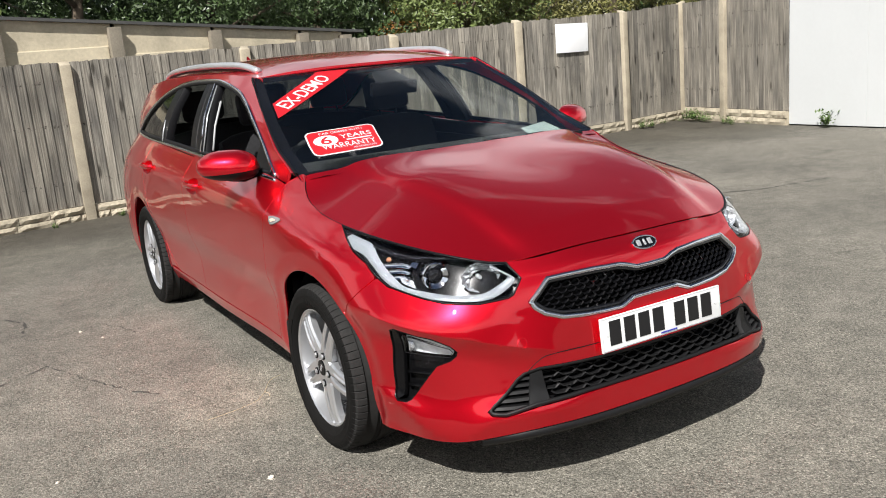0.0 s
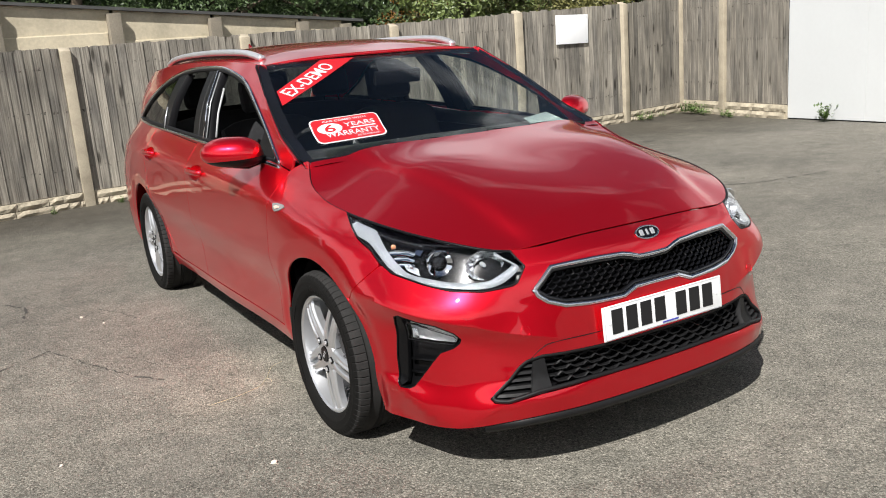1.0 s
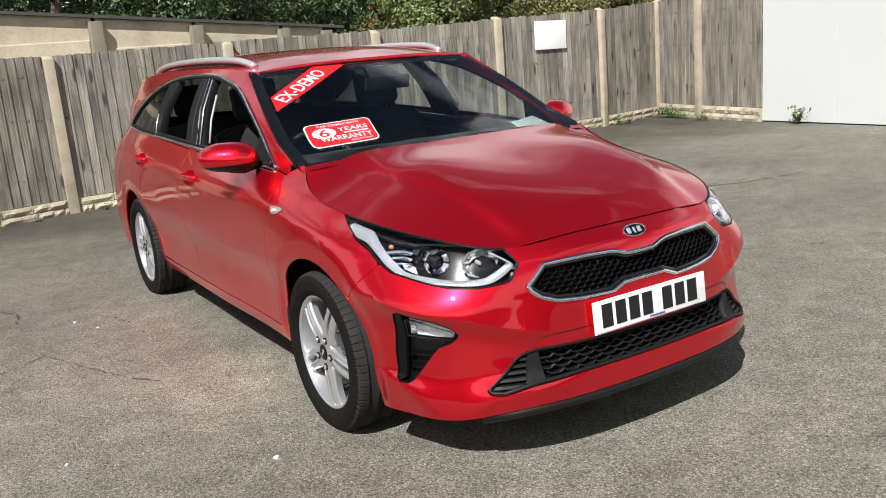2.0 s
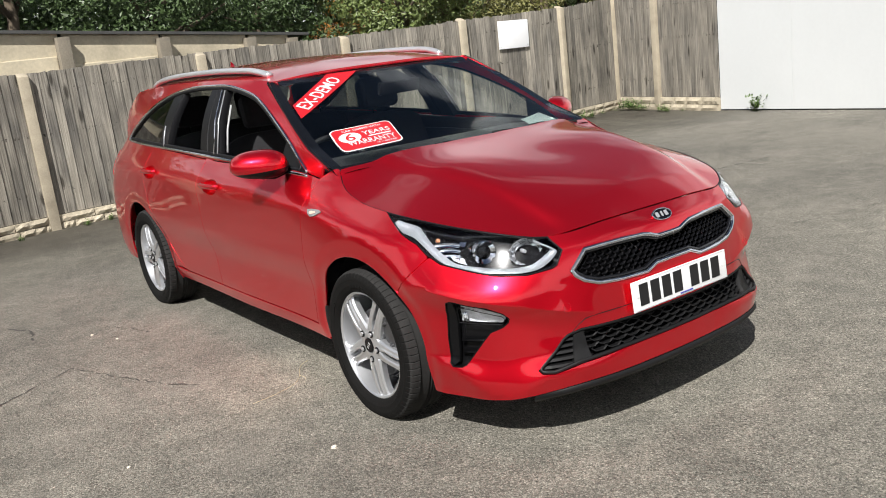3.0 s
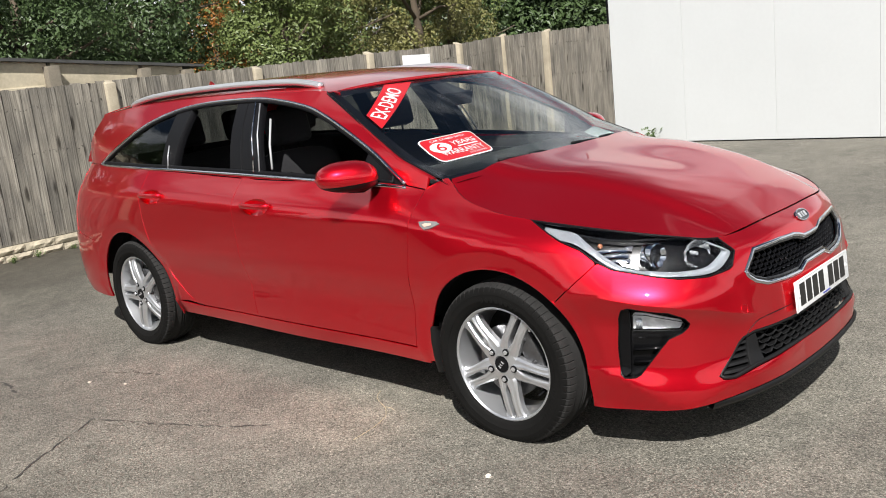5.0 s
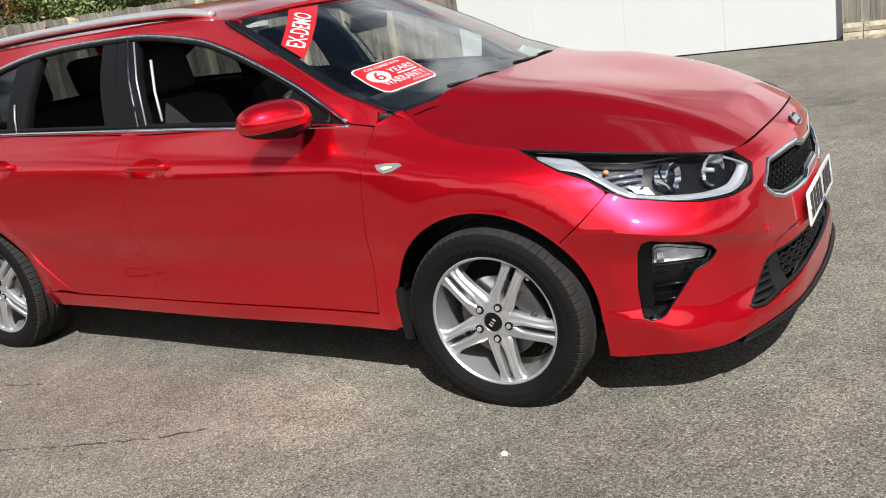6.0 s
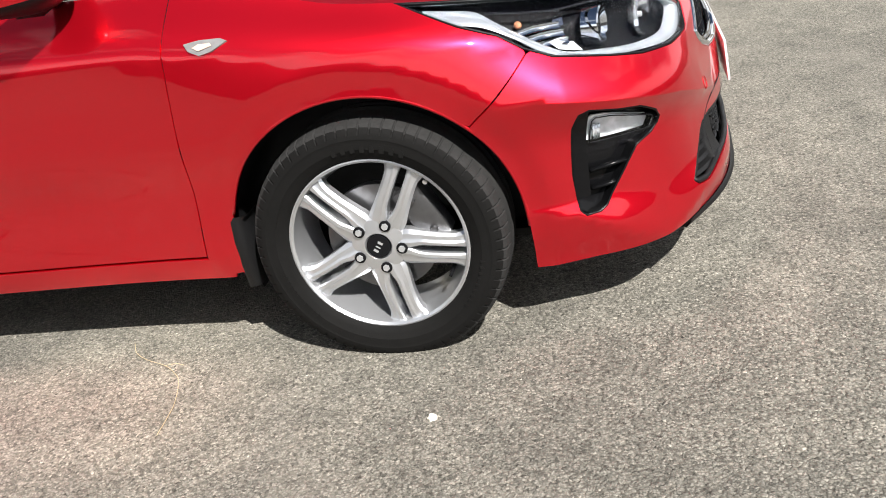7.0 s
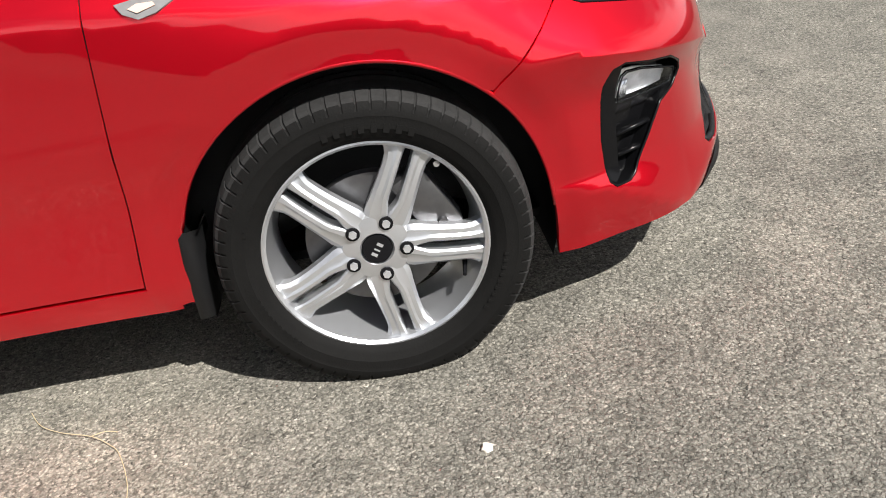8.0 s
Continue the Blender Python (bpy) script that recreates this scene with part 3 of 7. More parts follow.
def fence_post(x, y, top, ang, rnd):
    bm = bmesh.new()
    vs = box(bm, (0.105, 0.11, top), Matrix.Translation((0, 0, top / 2)), bevel=0.012)
    for v in bm.verts:
        v.co.x += rnd.uniform(-0.002, 0.002)
        if v.co.z > top - 0.02:
            v.co.z += (0.02 if v.co.y > 0 else -0.012)
    ob = part("fence_post", bm, POST_CONCRETE, smooth=True)
    ob.matrix_basis = pose(x, y, 0, 0, rnd.uniform(-0.4, 0.4), ang)
    return tagged(ob, "slotted pale concrete fence post between timber bays", "post", "fence posts")


rnd = random.Random(11)
FENCE = [(-2.46, 6.20, 1.60), (-0.63, 6.58, 1.60), (1.24, 6.66, 1.62), (3.10, 6.70, 1.63), (4.98, 6.74, 1.67), (6.87, 6.79, 1.70), (8.30, 7.07, 1.78), (8.13, 6.08, 1.76), (7.945, 4.805, 1.74)]
for i, (a, b) in enumerate(zip(FENCE, FENCE[1:])):
    ang = math.degrees(math.atan2(b[1] - a[1], b[0] - a[0]))
    fence_bay(a[:2], b[:2], a[2] - 0.02, b[2] - 0.02, 0.155 if i < 6 else 0.2, rnd)
    fence_post(a[0], a[1], a[2] + (-0.03 if i < 4 else -0.005), ang, rnd)
# beyond the white wall the fence goes on
for a, b in (((7.97, -0.02, 1.75), (7.9, -1.85, 1.75)), ((7.9, -1.85, 1.75), (7.83, -3.7, 1.75))):
    fence_bay(a[:2], b[:2], a[2], b[2], 0.2, rnd)
    fence_post(b[0], b[1], b[2] + 0.03, -92, rnd)

# blank white notice board on the fence
bm = bmesh.new()
box(bm, (0.57, 0.012, 0.385), bevel=0.003)
sign = part("notice_board", bm, SIGN_WHITE, smooth=True)
sign.matrix_basis = pose(5.89, 6.738, 1.39, 0, 1.0, 1.5)
tagged(sign, "blank white notice board fixed to the timber fence", "sign")
for sx in (-0.25, 0.25):
    for sz in (-0.16, 0.16):
        bm = bmesh.new()
        cyl(bm, 0.008, 0.006, 0.006, pose(sx, -0.008, sz, 90))
        part("screw", bm, SATIN, sign)

# ---- white steel wall ----
wall = empty("wall_white", pose(7.98, 2.42, 0))
tagged(wall, "tall white painted steel panel wall of a building", "wall", kind="structure")
ys = [-2.42, -1.18, 0.06, 1.32, 2.44]
for y0, y1 in zip(ys, ys[1:]):
    bm = bmesh.new()
    box(bm, (0.06, y1 - y0 - 0.0012, 3.55), Matrix.Translation((0.03, (y0 + y1) / 2, 1.80)), bevel=0.004)
    part("panel", bm, WHITE_WALL, wall)
bm = bmesh.new()
box(bm, (0.05, 4.86, 0.03), Matrix.Translation((0.035, 0, 0.015)))
part("bottom_seal", bm, BLACK, wall)
bm = bmesh.new()
box(bm, (3.0, 4.84, 3.55), Matrix.Translation((1.6, 0, 1.775)))
part("core", bm, WHITE_WALL, wall)

# ---- concrete sectional garage behind the fence ----
garage = empty("garage", pose(-2.6, 8.05, 0, 0, 0, 5.5))
tagged(garage, "old cream sectional concrete garage with a dark flat roof", "garage")


def garage_top(x):
    return 2.255 - 0.0865 * x


bays = [-1.25, 0.15, 1.52, 2.84, 4.09, 5.33, 6.0]
for x0, x1 in zip(bays, bays[1:]):
    t0 = garage_top((x0 + x1) / 2)
    bm = bmesh.new()
    box(bm, (x1 - x0 - 0.05, 0.06, t0 + 0.01), Matrix.Translation(((x0 + x1) / 2, 0.08, (t0 + 0.01) / 2)))
    for v in bm.verts:
        if v.co.z > 1:
            v.co.z = garage_top(v.co.x) + 0.012
    panel = part("wall_panel", bm, GARAGE_PANEL, garage)
    bm = bmesh.new()
    box(bm, (x1 - x0 - 0.16, 0.03, 1.2), Matrix.Translation(((x0 + x1) / 2, 0.052, t0 - 0.30 - 0.6)), bevel=0.01)
    part("panel_step", bm, GARAGE_PANEL, panel)
    for zc, hh in ((t0 - 0.62, 0.44),):
        bm = bmesh.new()
        w = x1 - x0 - 0.3
        for cx, cz, sx, sz in ((0, hh / 2, w, 0.035), (0, -hh / 2, w, 0.035), (-w / 2, 0, 0.035, hh), (w / 2, 0, 0.035, hh)):
            box(bm, (sx, 0.03, sz), Matrix.Translation(((x0 + x1) / 2 + cx, 0.030, zc + cz - 0.1)), bevel=0.008)
        part("panel_moulding", bm, GARAGE_PANEL, panel)
for x in bays:
    t0 = garage_top(x)
    bm = bmesh.new()
    box(bm, (0.15, 0.16, t0 - 0.03), Matrix.Translation((x, 0.02, (t0 - 0.03) / 2)), bevel=0.007)
    part("pilaster", bm, GARAGE_POST, garage, "weathered concrete pilaster", smooth=True)
bm = bmesh.new()
vs = box(bm, (7.7, 3.2, 0.036), None)
for v in bm.verts:
    v.co = (v.co.x + 2.45, v.co.y + 1.585, v.co.z + garage_top(v.co.x + 2.45) + 0.03)
part("roof", bm, ROOF_DARK, garage, "dark weathered roof sheet edge")
bm = bmesh.new()
box(bm, (7.4, 2.7, 1.65), Matrix.Translation((2.35, 1.5, 0.825)))
part("rear_body", bm, GARAGE_PANEL, garage)

# ---- trees and shrubs behind ----


def leaf_cloud(rnd, centres, count, size, bm_verts, bm_faces):
    for _ in range(count):
        c, r = rnd.choice(centres)
        d = Vector((rnd.gauss(0, 1), rnd.gauss(0, 1), rnd.gauss(0, 1))).normalized()
        p = c + Vector((d.x * r[0], d.y * r[1], d.z * r[2])) * rnd.uniform(0.72, 1.04)
        n = (d + Vector((rnd.uniform(-0.9, 0.9), rnd.uniform(-0.9, 0.9), rnd.uniform(-0.3, 1.0)))).normalized()
        t = n.orthogonal().normalized()
        t = Matrix.Rotation(rnd.uniform(0, 6.28), 3, n) @ t
        s = n.cross(t)
        w = size * rnd.uniform(0.6, 1.25)
        k = len(bm_verts)
        bm_verts += [p - t * w, p + s * w * 0.45 + n * w * 0.12, p + t * w, p - s * w * 0.45 + n * w * 0.12]
        bm_faces += [(k, k + 1, k + 2), (k, k + 2, k + 3)]


def tree(x, y, height, spread, leaf, rnd, label, leaves=9000, low=0.2, size=0.055):
    t = empty("tree", pose(x, y, 0))
    tagged(t, label, "tree")
    lean = Vector((rnd.uniform(-0.1, 0.1), rnd.uniform(-0.1, 0.1), 1))
    line = [lean * (height * 0.8 * k / 6) + Vector((rnd.uniform(-0.05, 0.05), rnd.uniform(-0.05, 0.05), 0)) for k in range(7)]
    tube("trunk", line, [0.13 * (1 - 0.8 * k / 6) + 0.02 for k in range(7)], BARK, t)
    centres = []
    for k in range(9):
        a, u = rnd.uniform(0, 6.28), rnd.uniform(0.2, 0.85)
        start = line[min(5, int(u * 6))]
        end = start + Vector((math.cos(a), math.sin(a), rnd.uniform(0.2, 0.9))) * spread * rnd.uniform(0.5, 0.85)
        mid = (start + end) / 2 + Vector((0, 0, 0.1))
        tube("limb", [start, mid, end], [0.045, 0.03, 0.012], BARK, t, seg=6)
    for _ in range(52):
        u = rnd.random()
        a = rnd.uniform(0, 6.28)
        rr = spread * math.sqrt(rnd.random()) * (1 - 0.45 * u)
        z = height * (low + (1 - low) * u)
        r = rnd.uniform(0.3, 0.62)
        centres.append((Vector((math.cos(a) * rr, math.sin(a) * rr, z)), (r, r, r * rnd.uniform(0.6, 1.0))))
    vs, fs = [], []
    leaf_cloud(rnd, centres, leaves, size, vs, fs)
    mesh_ob("crown", vs, fs, leaf, t, smooth=False)
    return t


rnd = random.Random(23)
TREES = [(-4.6, 11.5, 4.4, 1.7, 0), (-2.2, 10.9, 4.2, 1.6, 1), (0.2, 11.6, 4.6, 1.8, 0), (2.2, 10.9, 4.0, 1.6, 0), (4.0, 11.2, 4.4, 1.7, 0),
         (8.6, 15.6, 3.3, 1.1, 3), (6.6, 10.6, 4.0, 1.5, 1), (8.3, 11.4, 4.6, 1.8, 2), (10.4, 10.8, 4.4, 1.7, 2), (12.3, 11.8, 5.0, 1.9, 1)]
KIND = ["dark green evergreen tree behind the garage", "broadleaf tree in full green leaf", "olive green conifer behind the timber fence", "shrub with orange autumn leaves", "shrub with reddish brown leaves"]
for x, y, h, s, k in TREES:
    tree(x, y, h, s, LEAVES[k], rnd, KIND[k], leaves=26000 if h > 3.5 else 12000, low=0.12, size=0.04)
# the shade-filled wood behind them
vs, fs = [], []
centres = [(Vector((rnd.uniform(-13, 36), rnd.uniform(16.2, 18.5), rnd.uniform(0.3, 5.4))), (0.95, 0.7, 0.75)) for _ in range(580)]
leaf_cloud(rnd, centres, 200000, 0.125, vs, fs)
wood = mesh_ob("woodland", vs, fs, LEAVES[0], None, smooth=False)
tagged(wood, "dense dark green woodland behind the yard", "woodland", kind="stuff")


# ---- cracks in the asphalt ----
def crack(pts, width, rnd):
    line = [Vector((x, y, 0)) for x, y in densify(pts, 0.035, False)]
    vs, fs = [], []
    for i, p in enumerate(line):
        t = (line[min(i + 1, len(line) - 1)] - line[max(i - 1, 0)]).normalized()
        nrm = Vector((-t.y, t.x, 0))
        p = p + nrm * rnd.uniform(-0.008, 0.008)
        w = width * rnd.uniform(0.15, 1.0)
        vs += [p + nrm * w + Vector((0, 0, 0.0035)), p - nrm * w + Vector((0, 0, 0.0035))]
    for i in range(len(line) - 1):
        if rnd.random() < 0.8:
            fs.append((2 * i, 2 * i + 1, 2 * i + 3, 2 * i + 2))
    ob = mesh_ob("crack", vs, fs, CRACK, ground, smooth=False)
    return ob


rnd = random.Random(31)
crack([(-1.62, 1.80), (-1.47, 1.392), (-1.326, 1.072), (-1.22, 0.93)], 0.005, rnd)
crack([(-2.35, 1.25), (-1.993, 1.543), (-1.80, 1.66), (-1.60, 1.79)], 0.006, rnd)
crack([(2.195, 0.581), (2.49, 0.374), (2.876, 0.231), (3.5, 0.12)], 0.0035, rnd)
crack([(-1.75, 3.0), (-1.62, 2.75), (-1.66, 2.5)], 0.010, rnd)
crack([(-1.28, 2.42), (-1.17, 2.2), (-1.12, 2.0)], 0.007, rnd)
crack([(3.6, 2.3), (4.1, 2.05), (4.8, 1.95)], 0.012, rnd)

# unseen walls added to darken reflections in the car's side; they close the yard
WALL_DARK = mat("reflected_wall", (0.10, 0.085, 0.07), rough=0.9, vary=0.25, scale=3, vary2=0.2, scale2=40, bump=0.003, bump_scale=30)
for nm_, sx, sy, cx, cy in (("wall_west", 0.2, 24.0, -9.5, -1.5), ("wall_south", 24.0, 0.2, 2.4, -13.6)):
    bm = bmesh.new()
    box(bm, (sx, sy, 2.2), Matrix.Translation((cx, cy, 1.1)))
    tagged(part(nm_, bm, WALL_DARK, None), "unseen plain brown wall added for dark reflections", "wall", kind="structure")

# ---- the car: surfaces ----
# Car frame: front axle at y = 0, nose towards -y, its right-hand side at -x, ground z = 0.


def cubic(ts, vs, d0=None, d1=None):
    """A C2 spline through values; clamped slopes where given."""
    t, v = np.array(ts, float), np.array(vs, float)
    n, h = len(t), np.diff(t)
    A, r = np.zeros((n, n)), np.zeros(n)
    for i in range(1, n - 1):
        A[i, i - 1:i + 2] = h[i], 2 * (h[i - 1] + h[i]), h[i - 1]
        r[i] = 3 * (h[i] * (v[i] - v[i - 1]) / h[i - 1] + h[i - 1] * (v[i + 1] - v[i]) / h[i])
    A[0, 0], A[-1, -1] = 1, 1
    if d0 is None:
        A[0, :2], r[0] = (2, 1), 3 * (v[1] - v[0]) / h[0]
    else:
        r[0] = d0
    if d1 is None:
        A[-1, -2:], r[-1] = (1, 2), 3 * (v[-1] - v[-2]) / h[-1]
    else:
        r[-1] = d1
    m = np.linalg.solve(A, r)

    def f(x):
        x = np.clip(np.asarray(x, float), t[0], t[-1])
        i = np.clip(np.searchsorted(t, x) - 1, 0, n - 2)
        u = (x - t[i]) / h[i]
        return (1 + 2 * u) * (1 - u) ** 2 * v[i] + u * (1 - u) ** 2 * h[i] * m[i] + u * u * (3 - 2 * u) * v[i + 1] + u * u * (u - 1) * h[i] * m[i + 1]

    return f


PLAN = [(0, -0.868), (0.25, -0.855), (0.45, -0.812), (0.60, -0.740), (0.70, -0.645), (0.775, -0.515), (0.825, -0.36), (0.852, -0.2), (0.870, 0.0),
        (0.880, 0.5), (0.886, 1.2), (0.888, 1.9), (0.886, 2.65), (0.87, 3.05), (0.83, 3.36), (0.72, 3.56), (0.45, 3.685), (0, 3.72)]
_p = np.array(PLAN)
_c = np.r_[0, np.cumsum(np.hypot(*np.diff(_p, axis=0).T))]
_fh, _fy = cubic(_c, _p[:, 0], 1.0, -1.0), cubic(_c, _p[:, 1], 0.0, 0.0)
_t = np.linspace(0, _c[-1], 3000)
PH, PY = _fh(_t), _fy(_t)
PS = np.r_[0, np.cumsum(np.hypot(np.diff(PH), np.diff(PY)))]
_tx, _ty = np.gradient(PH, PS), np.gradient(PY, PS)
PNX, PNY = -_ty * -1, -_tx
_half = len(PS) // 2


def S_h(h):
    """Arc place of a half-width on the front."""
    return float(np.interp(h, PH[:900], PS[:900]))


def S_y(y):
    """Arc place of a length station on the side."""
    return float(np.interp(y, PY, PS))


STATIONS = [0.0, S_h(0.30), S_h(0.48), S_h(0.66), S_y(-0.46), S_y(-0.25), S_y(0.0), S_y(0.40), S_y(1.2), S_y(2.1), S_y(2.65), S_y(3.10), S_y(3.5), PS[-1]]
#            centre 0.30   0.48   0.66   -0.46  -0.25  0.0    0.40   1.2    2.1    2.65   3.1    3.5    rear
LINES = [
    ([0.236, 0.235, 0.230, 0.203, 0.190, 0.186, 0.200, 0.215, 0.222, 0.228, 0.235, 0.245, 0.27, 0.29],
     [0.000, 0.000, 0.000, -0.008, -0.018, -0.030, -0.040, -0.075, -0.085, -0.085, -0.06, -0.03, -0.03, -0.03]),
    ([0.30, 0.30, 0.30, 0.30, 0.30, 0.30, 0.30, 0.30, 0.305, 0.305, 0.31, 0.32, 0.34, 0.36],
     [-0.004, -0.004, -0.004, -0.004, -0.006, -0.008, -0.020, -0.050, -0.057, -0.056, -0.03, -0.01, -0.01, -0.01]),
    ([0.46, 0.46, 0.46, 0.47, 0.48, 0.48, 0.48, 0.46, 0.45, 0.46, 0.48, 0.50, 0.50, 0.50],
     [-0.018, -0.018, -0.026, -0.018, -0.010, -0.004, -0.010, -0.042, -0.052, -0.048, -0.018, 0.00, 0.00, 0.00]),
    ([0.60, 0.590, 0.572, 0.562, 0.572, 0.60, 0.62, 0.62, 0.63, 0.64, 0.66, 0.66, 0.66, 0.66],
     [-0.036, -0.036, -0.034, -0.006, 0.006, 0.006, 0.004, -0.010, -0.013, -0.011, 0.002, 0.000, -0.01, -0.02]),
    ([0.715, 0.705, 0.690, 0.685, 0.70, 0.735, 0.765, 0.80, 0.825, 0.84, 0.85, 0.85, 0.84, 0.84],
     [-0.070, -0.074, -0.070, -0.060, -0.046, -0.024, -0.018, -0.016, -0.012, -0.012, -0.012, -0.03, -0.05, -0.06]),
    ([0.757, 0.752, 0.742, 0.765, 0.800, 0.826, 0.857, 0.938, 0.966, 1.000, 1.018, 1.032, 1.035, 1.03],
     [-0.128, -0.122, -0.115, -0.122, -0.122, -0.112, -0.110, -0.128, -0.108, -0.106, -0.118, -0.150, -0.17, -0.13]),
]
ZK = [cubic(STATIONS, z, 0.0, 0.0) for z, _ in LINES]
DK = [cubic(STATIONS, d, 0.0, 0.0) for _, d in LINES]


AR = 0.361  # wheel arch radius
AZ = 0.308
S_LEDGE0, S_LEDGE1 = 0.36, 1.19
FOLD_S = [0.36, 0.43, 0.56, 0.667, 0.75, 0.79, 0.89, 0.95, 1.014, 1.11, 1.19]
FOLD_Z = [0.455, 0.473, 0.505, 0.536, 0.552, 0.560, 0.576, 0.587, 0.597, 0.610, 0.628]


def section(s, z):
    """The outward offset of the body side at arc place s and height z."""
    Z, D = np.stack([f(s) for f in ZK]), np.stack([f(s) for f in DK])
    h, e = np.diff(Z, axis=0), None
    e = np.diff(D, axis=0) / h
    M = np.zeros_like(D)
    M[0], M[-1] = e[0], e[-1]
    for i in range(1, len(D) - 1):
        w1, w2 = 2 * h[i] + h[i - 1], h[i] + 2 * h[i - 1]
        prod = e[i - 1] * e[i]
        safe = np.where(prod > 0, w1 / np.where(prod > 0, e[i - 1], 1) + w2 / np.where(prod > 0, e[i], 1), 1)
        M[i] = np.where(prod > 0, (w1 + w2) / safe, 0)
    out = np.zeros_like(s)
    i = np.clip((z[None] > Z[1:-1]).sum(0), 0, len(D) - 2)
    k = np.arange(len(s))
    hh = h[i, k]
    u = (z - Z[i, k]) / hh
    uc = np.clip(u, 0, 1)
    out = (1 + 2 * uc) * (1 - uc) ** 2 * D[i, k] + uc * (1 - uc) ** 2 * hh * M[i, k] + uc * uc * (3 - 2 * uc) * D[i + 1, k] + uc * uc * (uc - 1) * hh * M[i + 1, k]
    out = out + (u - uc) * hh * np.where(u > 1, M[i + 1, k], M[i, k])
    # the skin rolls in towards the wheel arches
    y = np.interp(s, PS, PY)
    for cy in (0.0, 2.65):
        r = np.hypot(y - cy, z - AZ)
        roll = np.clip((AR + 0.075 - r) / 0.060, 0, 1)
        out = out - 0.009 * roll * roll * (3 - 2 * roll)
    # fold under the headlights: a sloping shelf above it, the lower bumper set back below it, flaring again to the foot
    side = np.clip((s - S_LEDGE0) / 0.16, 0, 1) * np.clip((S_LEDGE1 - s) / 0.22, 0, 1)
    zl = np.interp(s, FOLD_S, FOLD_Z)
    above = np.clip(1 - (z - zl) / 0.10, 0, 1) * (z >= zl)
    drop = np.clip((zl - z) / 0.085, 0, 1)
    below = (1 - drop) ** 2
    crest = 0.019 * np.where(z >= zl, above ** 1.3, below) - 0.006 * (1 - below) * (z < zl)
    # the lower corner turns out again in a wedge that starts under the fog lamp
    chin = np.interp(s, [0.30, 0.60, 0.73, 0.80, 0.88, 0.95, 1.06], [0.29, 0.27, 0.205, 0.222, 0.268, 0.306, 0.33])
    foot = np.clip((0.355 - z) / np.maximum(0.355 - chin, 0.03), 0, 1)
    foot = foot * foot * (3 - 2 * foot)
    tuck = np.clip((chin - z) / 0.10, 0, 1)
    low = np.clip((s - 0.18) / 0.3, 0, 1) * np.clip((1.10 - s) / 0.24, 0, 1)
    return out + side * crest + low * (0.025 * foot - 0.022 * tuck)


def wrap(s, z, extra=0.0):
    """The body's skin: arc place s from the nose (right side positive) and height z."""
    s, z = np.asarray(s, float), np.asarray(z, float)
    a = np.abs(s)
    d = section(a, z) + extra
    h = np.interp(a, PS, PH) + d * np.interp(a, PS, PNX)
    y = np.interp(a, PS, PY) + d * np.interp(a, PS, PNY)
    return np.stack([np.where(s >= 0, -h, h), y, z], -1)


def deep(by):
    return lambda s, z: wrap(s, z, -by)


def top_z(s):
    return float(ZK[-1](abs(s)))


def wp(s, z, extra=0.0):
    return wrap(np.array([s]), np.array([z]), extra)[0]


# hood: a smooth sheet through the shut lines and a crown
HOOD_REAR = [(0.0, 0.165, 0.998), (0.25, 0.178, 0.997), (0.5, 0.225, 0.990), (0.702, 0.285, 0.976)]
HOOD_SIDE = [(0.085, 0.875), (0.135, 0.888), (0.18, 0.905), (0.222, 0.927), (0.258, 0.953)]
S_HOOD_END = S_y(0.04)
_ss = np.linspace(0, S_HOOD_END, 26)
_edge = np.array([wp(s, top_z(s)) for s in _ss] + [wp(S_y(y), z) for y, z in HOOD_SIDE])
_know = [(abs(x), y, z) for x, y, z in _edge] + HOOD_REAR
_know += [(0.0, -0.66, 0.803), (0.0, -0.5, 0.862), (0.0, -0.25, 0.922), (0.0, 0.0, 0.970), (0.42, -0.45, 0.860), (0.45, -0.1, 0.945)]
_know = np.array(_know)


def fit_sheet(know):
    """A thin-plate sheet z(x, y), the same on both sides."""
    P = np.concatenate([know, know[know[:, 0] > 1e-6] * (-1, 1, 1)])
    xy, z = P[:, :2], P[:, 2]

    def U(a, b):
        r2 = ((a[:, None] - b[None]) ** 2).sum(-1) + 1e-9
        return r2 * np.log(r2)

    n = len(xy)
    A = np.zeros((n + 3, n + 3))
    A[:n, :n] = U(xy, xy) + np.eye(n) * 1e-4
    A[:n, n:] = np.c_[np.ones(n), xy]
    A[n:, :n] = A[:n, n:].T
    c = np.linalg.solve(A, np.r_[z, 0, 0, 0])
    return lambda x, y: U(np.c_[x, y], xy) @ c[:n] + c[n] + c[n + 1] * x + c[n + 2] * y


_hood = fit_sheet(_know)


def hood_surf(x, y):
    x, y = np.asarray(x, float), np.asarray(y, float)
    hc = 0.40 + 0.14 * np.clip((y + 0.7) / 0.95, 0, 1)
    lift = 0.018 / (1 + np.exp((np.abs(x) - hc) / 0.013)) * np.clip((y + 0.74) / 0.12, 0, 1)
    return np.stack([x, y, _hood(x, y) + lift - 0.006 * np.clip((y + 0.74) / 0.12, 0, 1)], -1)


# windscreen: x across, w up the slope
def screen_surf(x, w):
    x, w = np.asarray(x, float), np.asarray(w, float)
    z = 0.95 + 0.454 * w - 0.012 * x * x
    y = 0.20 + 0.891 * w + 0.10 * x * x - 0.02 * np.sin(np.pi * np.clip(w / 0.9, 0, 1)) + (0.020 + 0.12 * x * x) * np.clip((w - 0.03) / 0.2, 0, 1)
    return np.stack([x, y, z], -1)


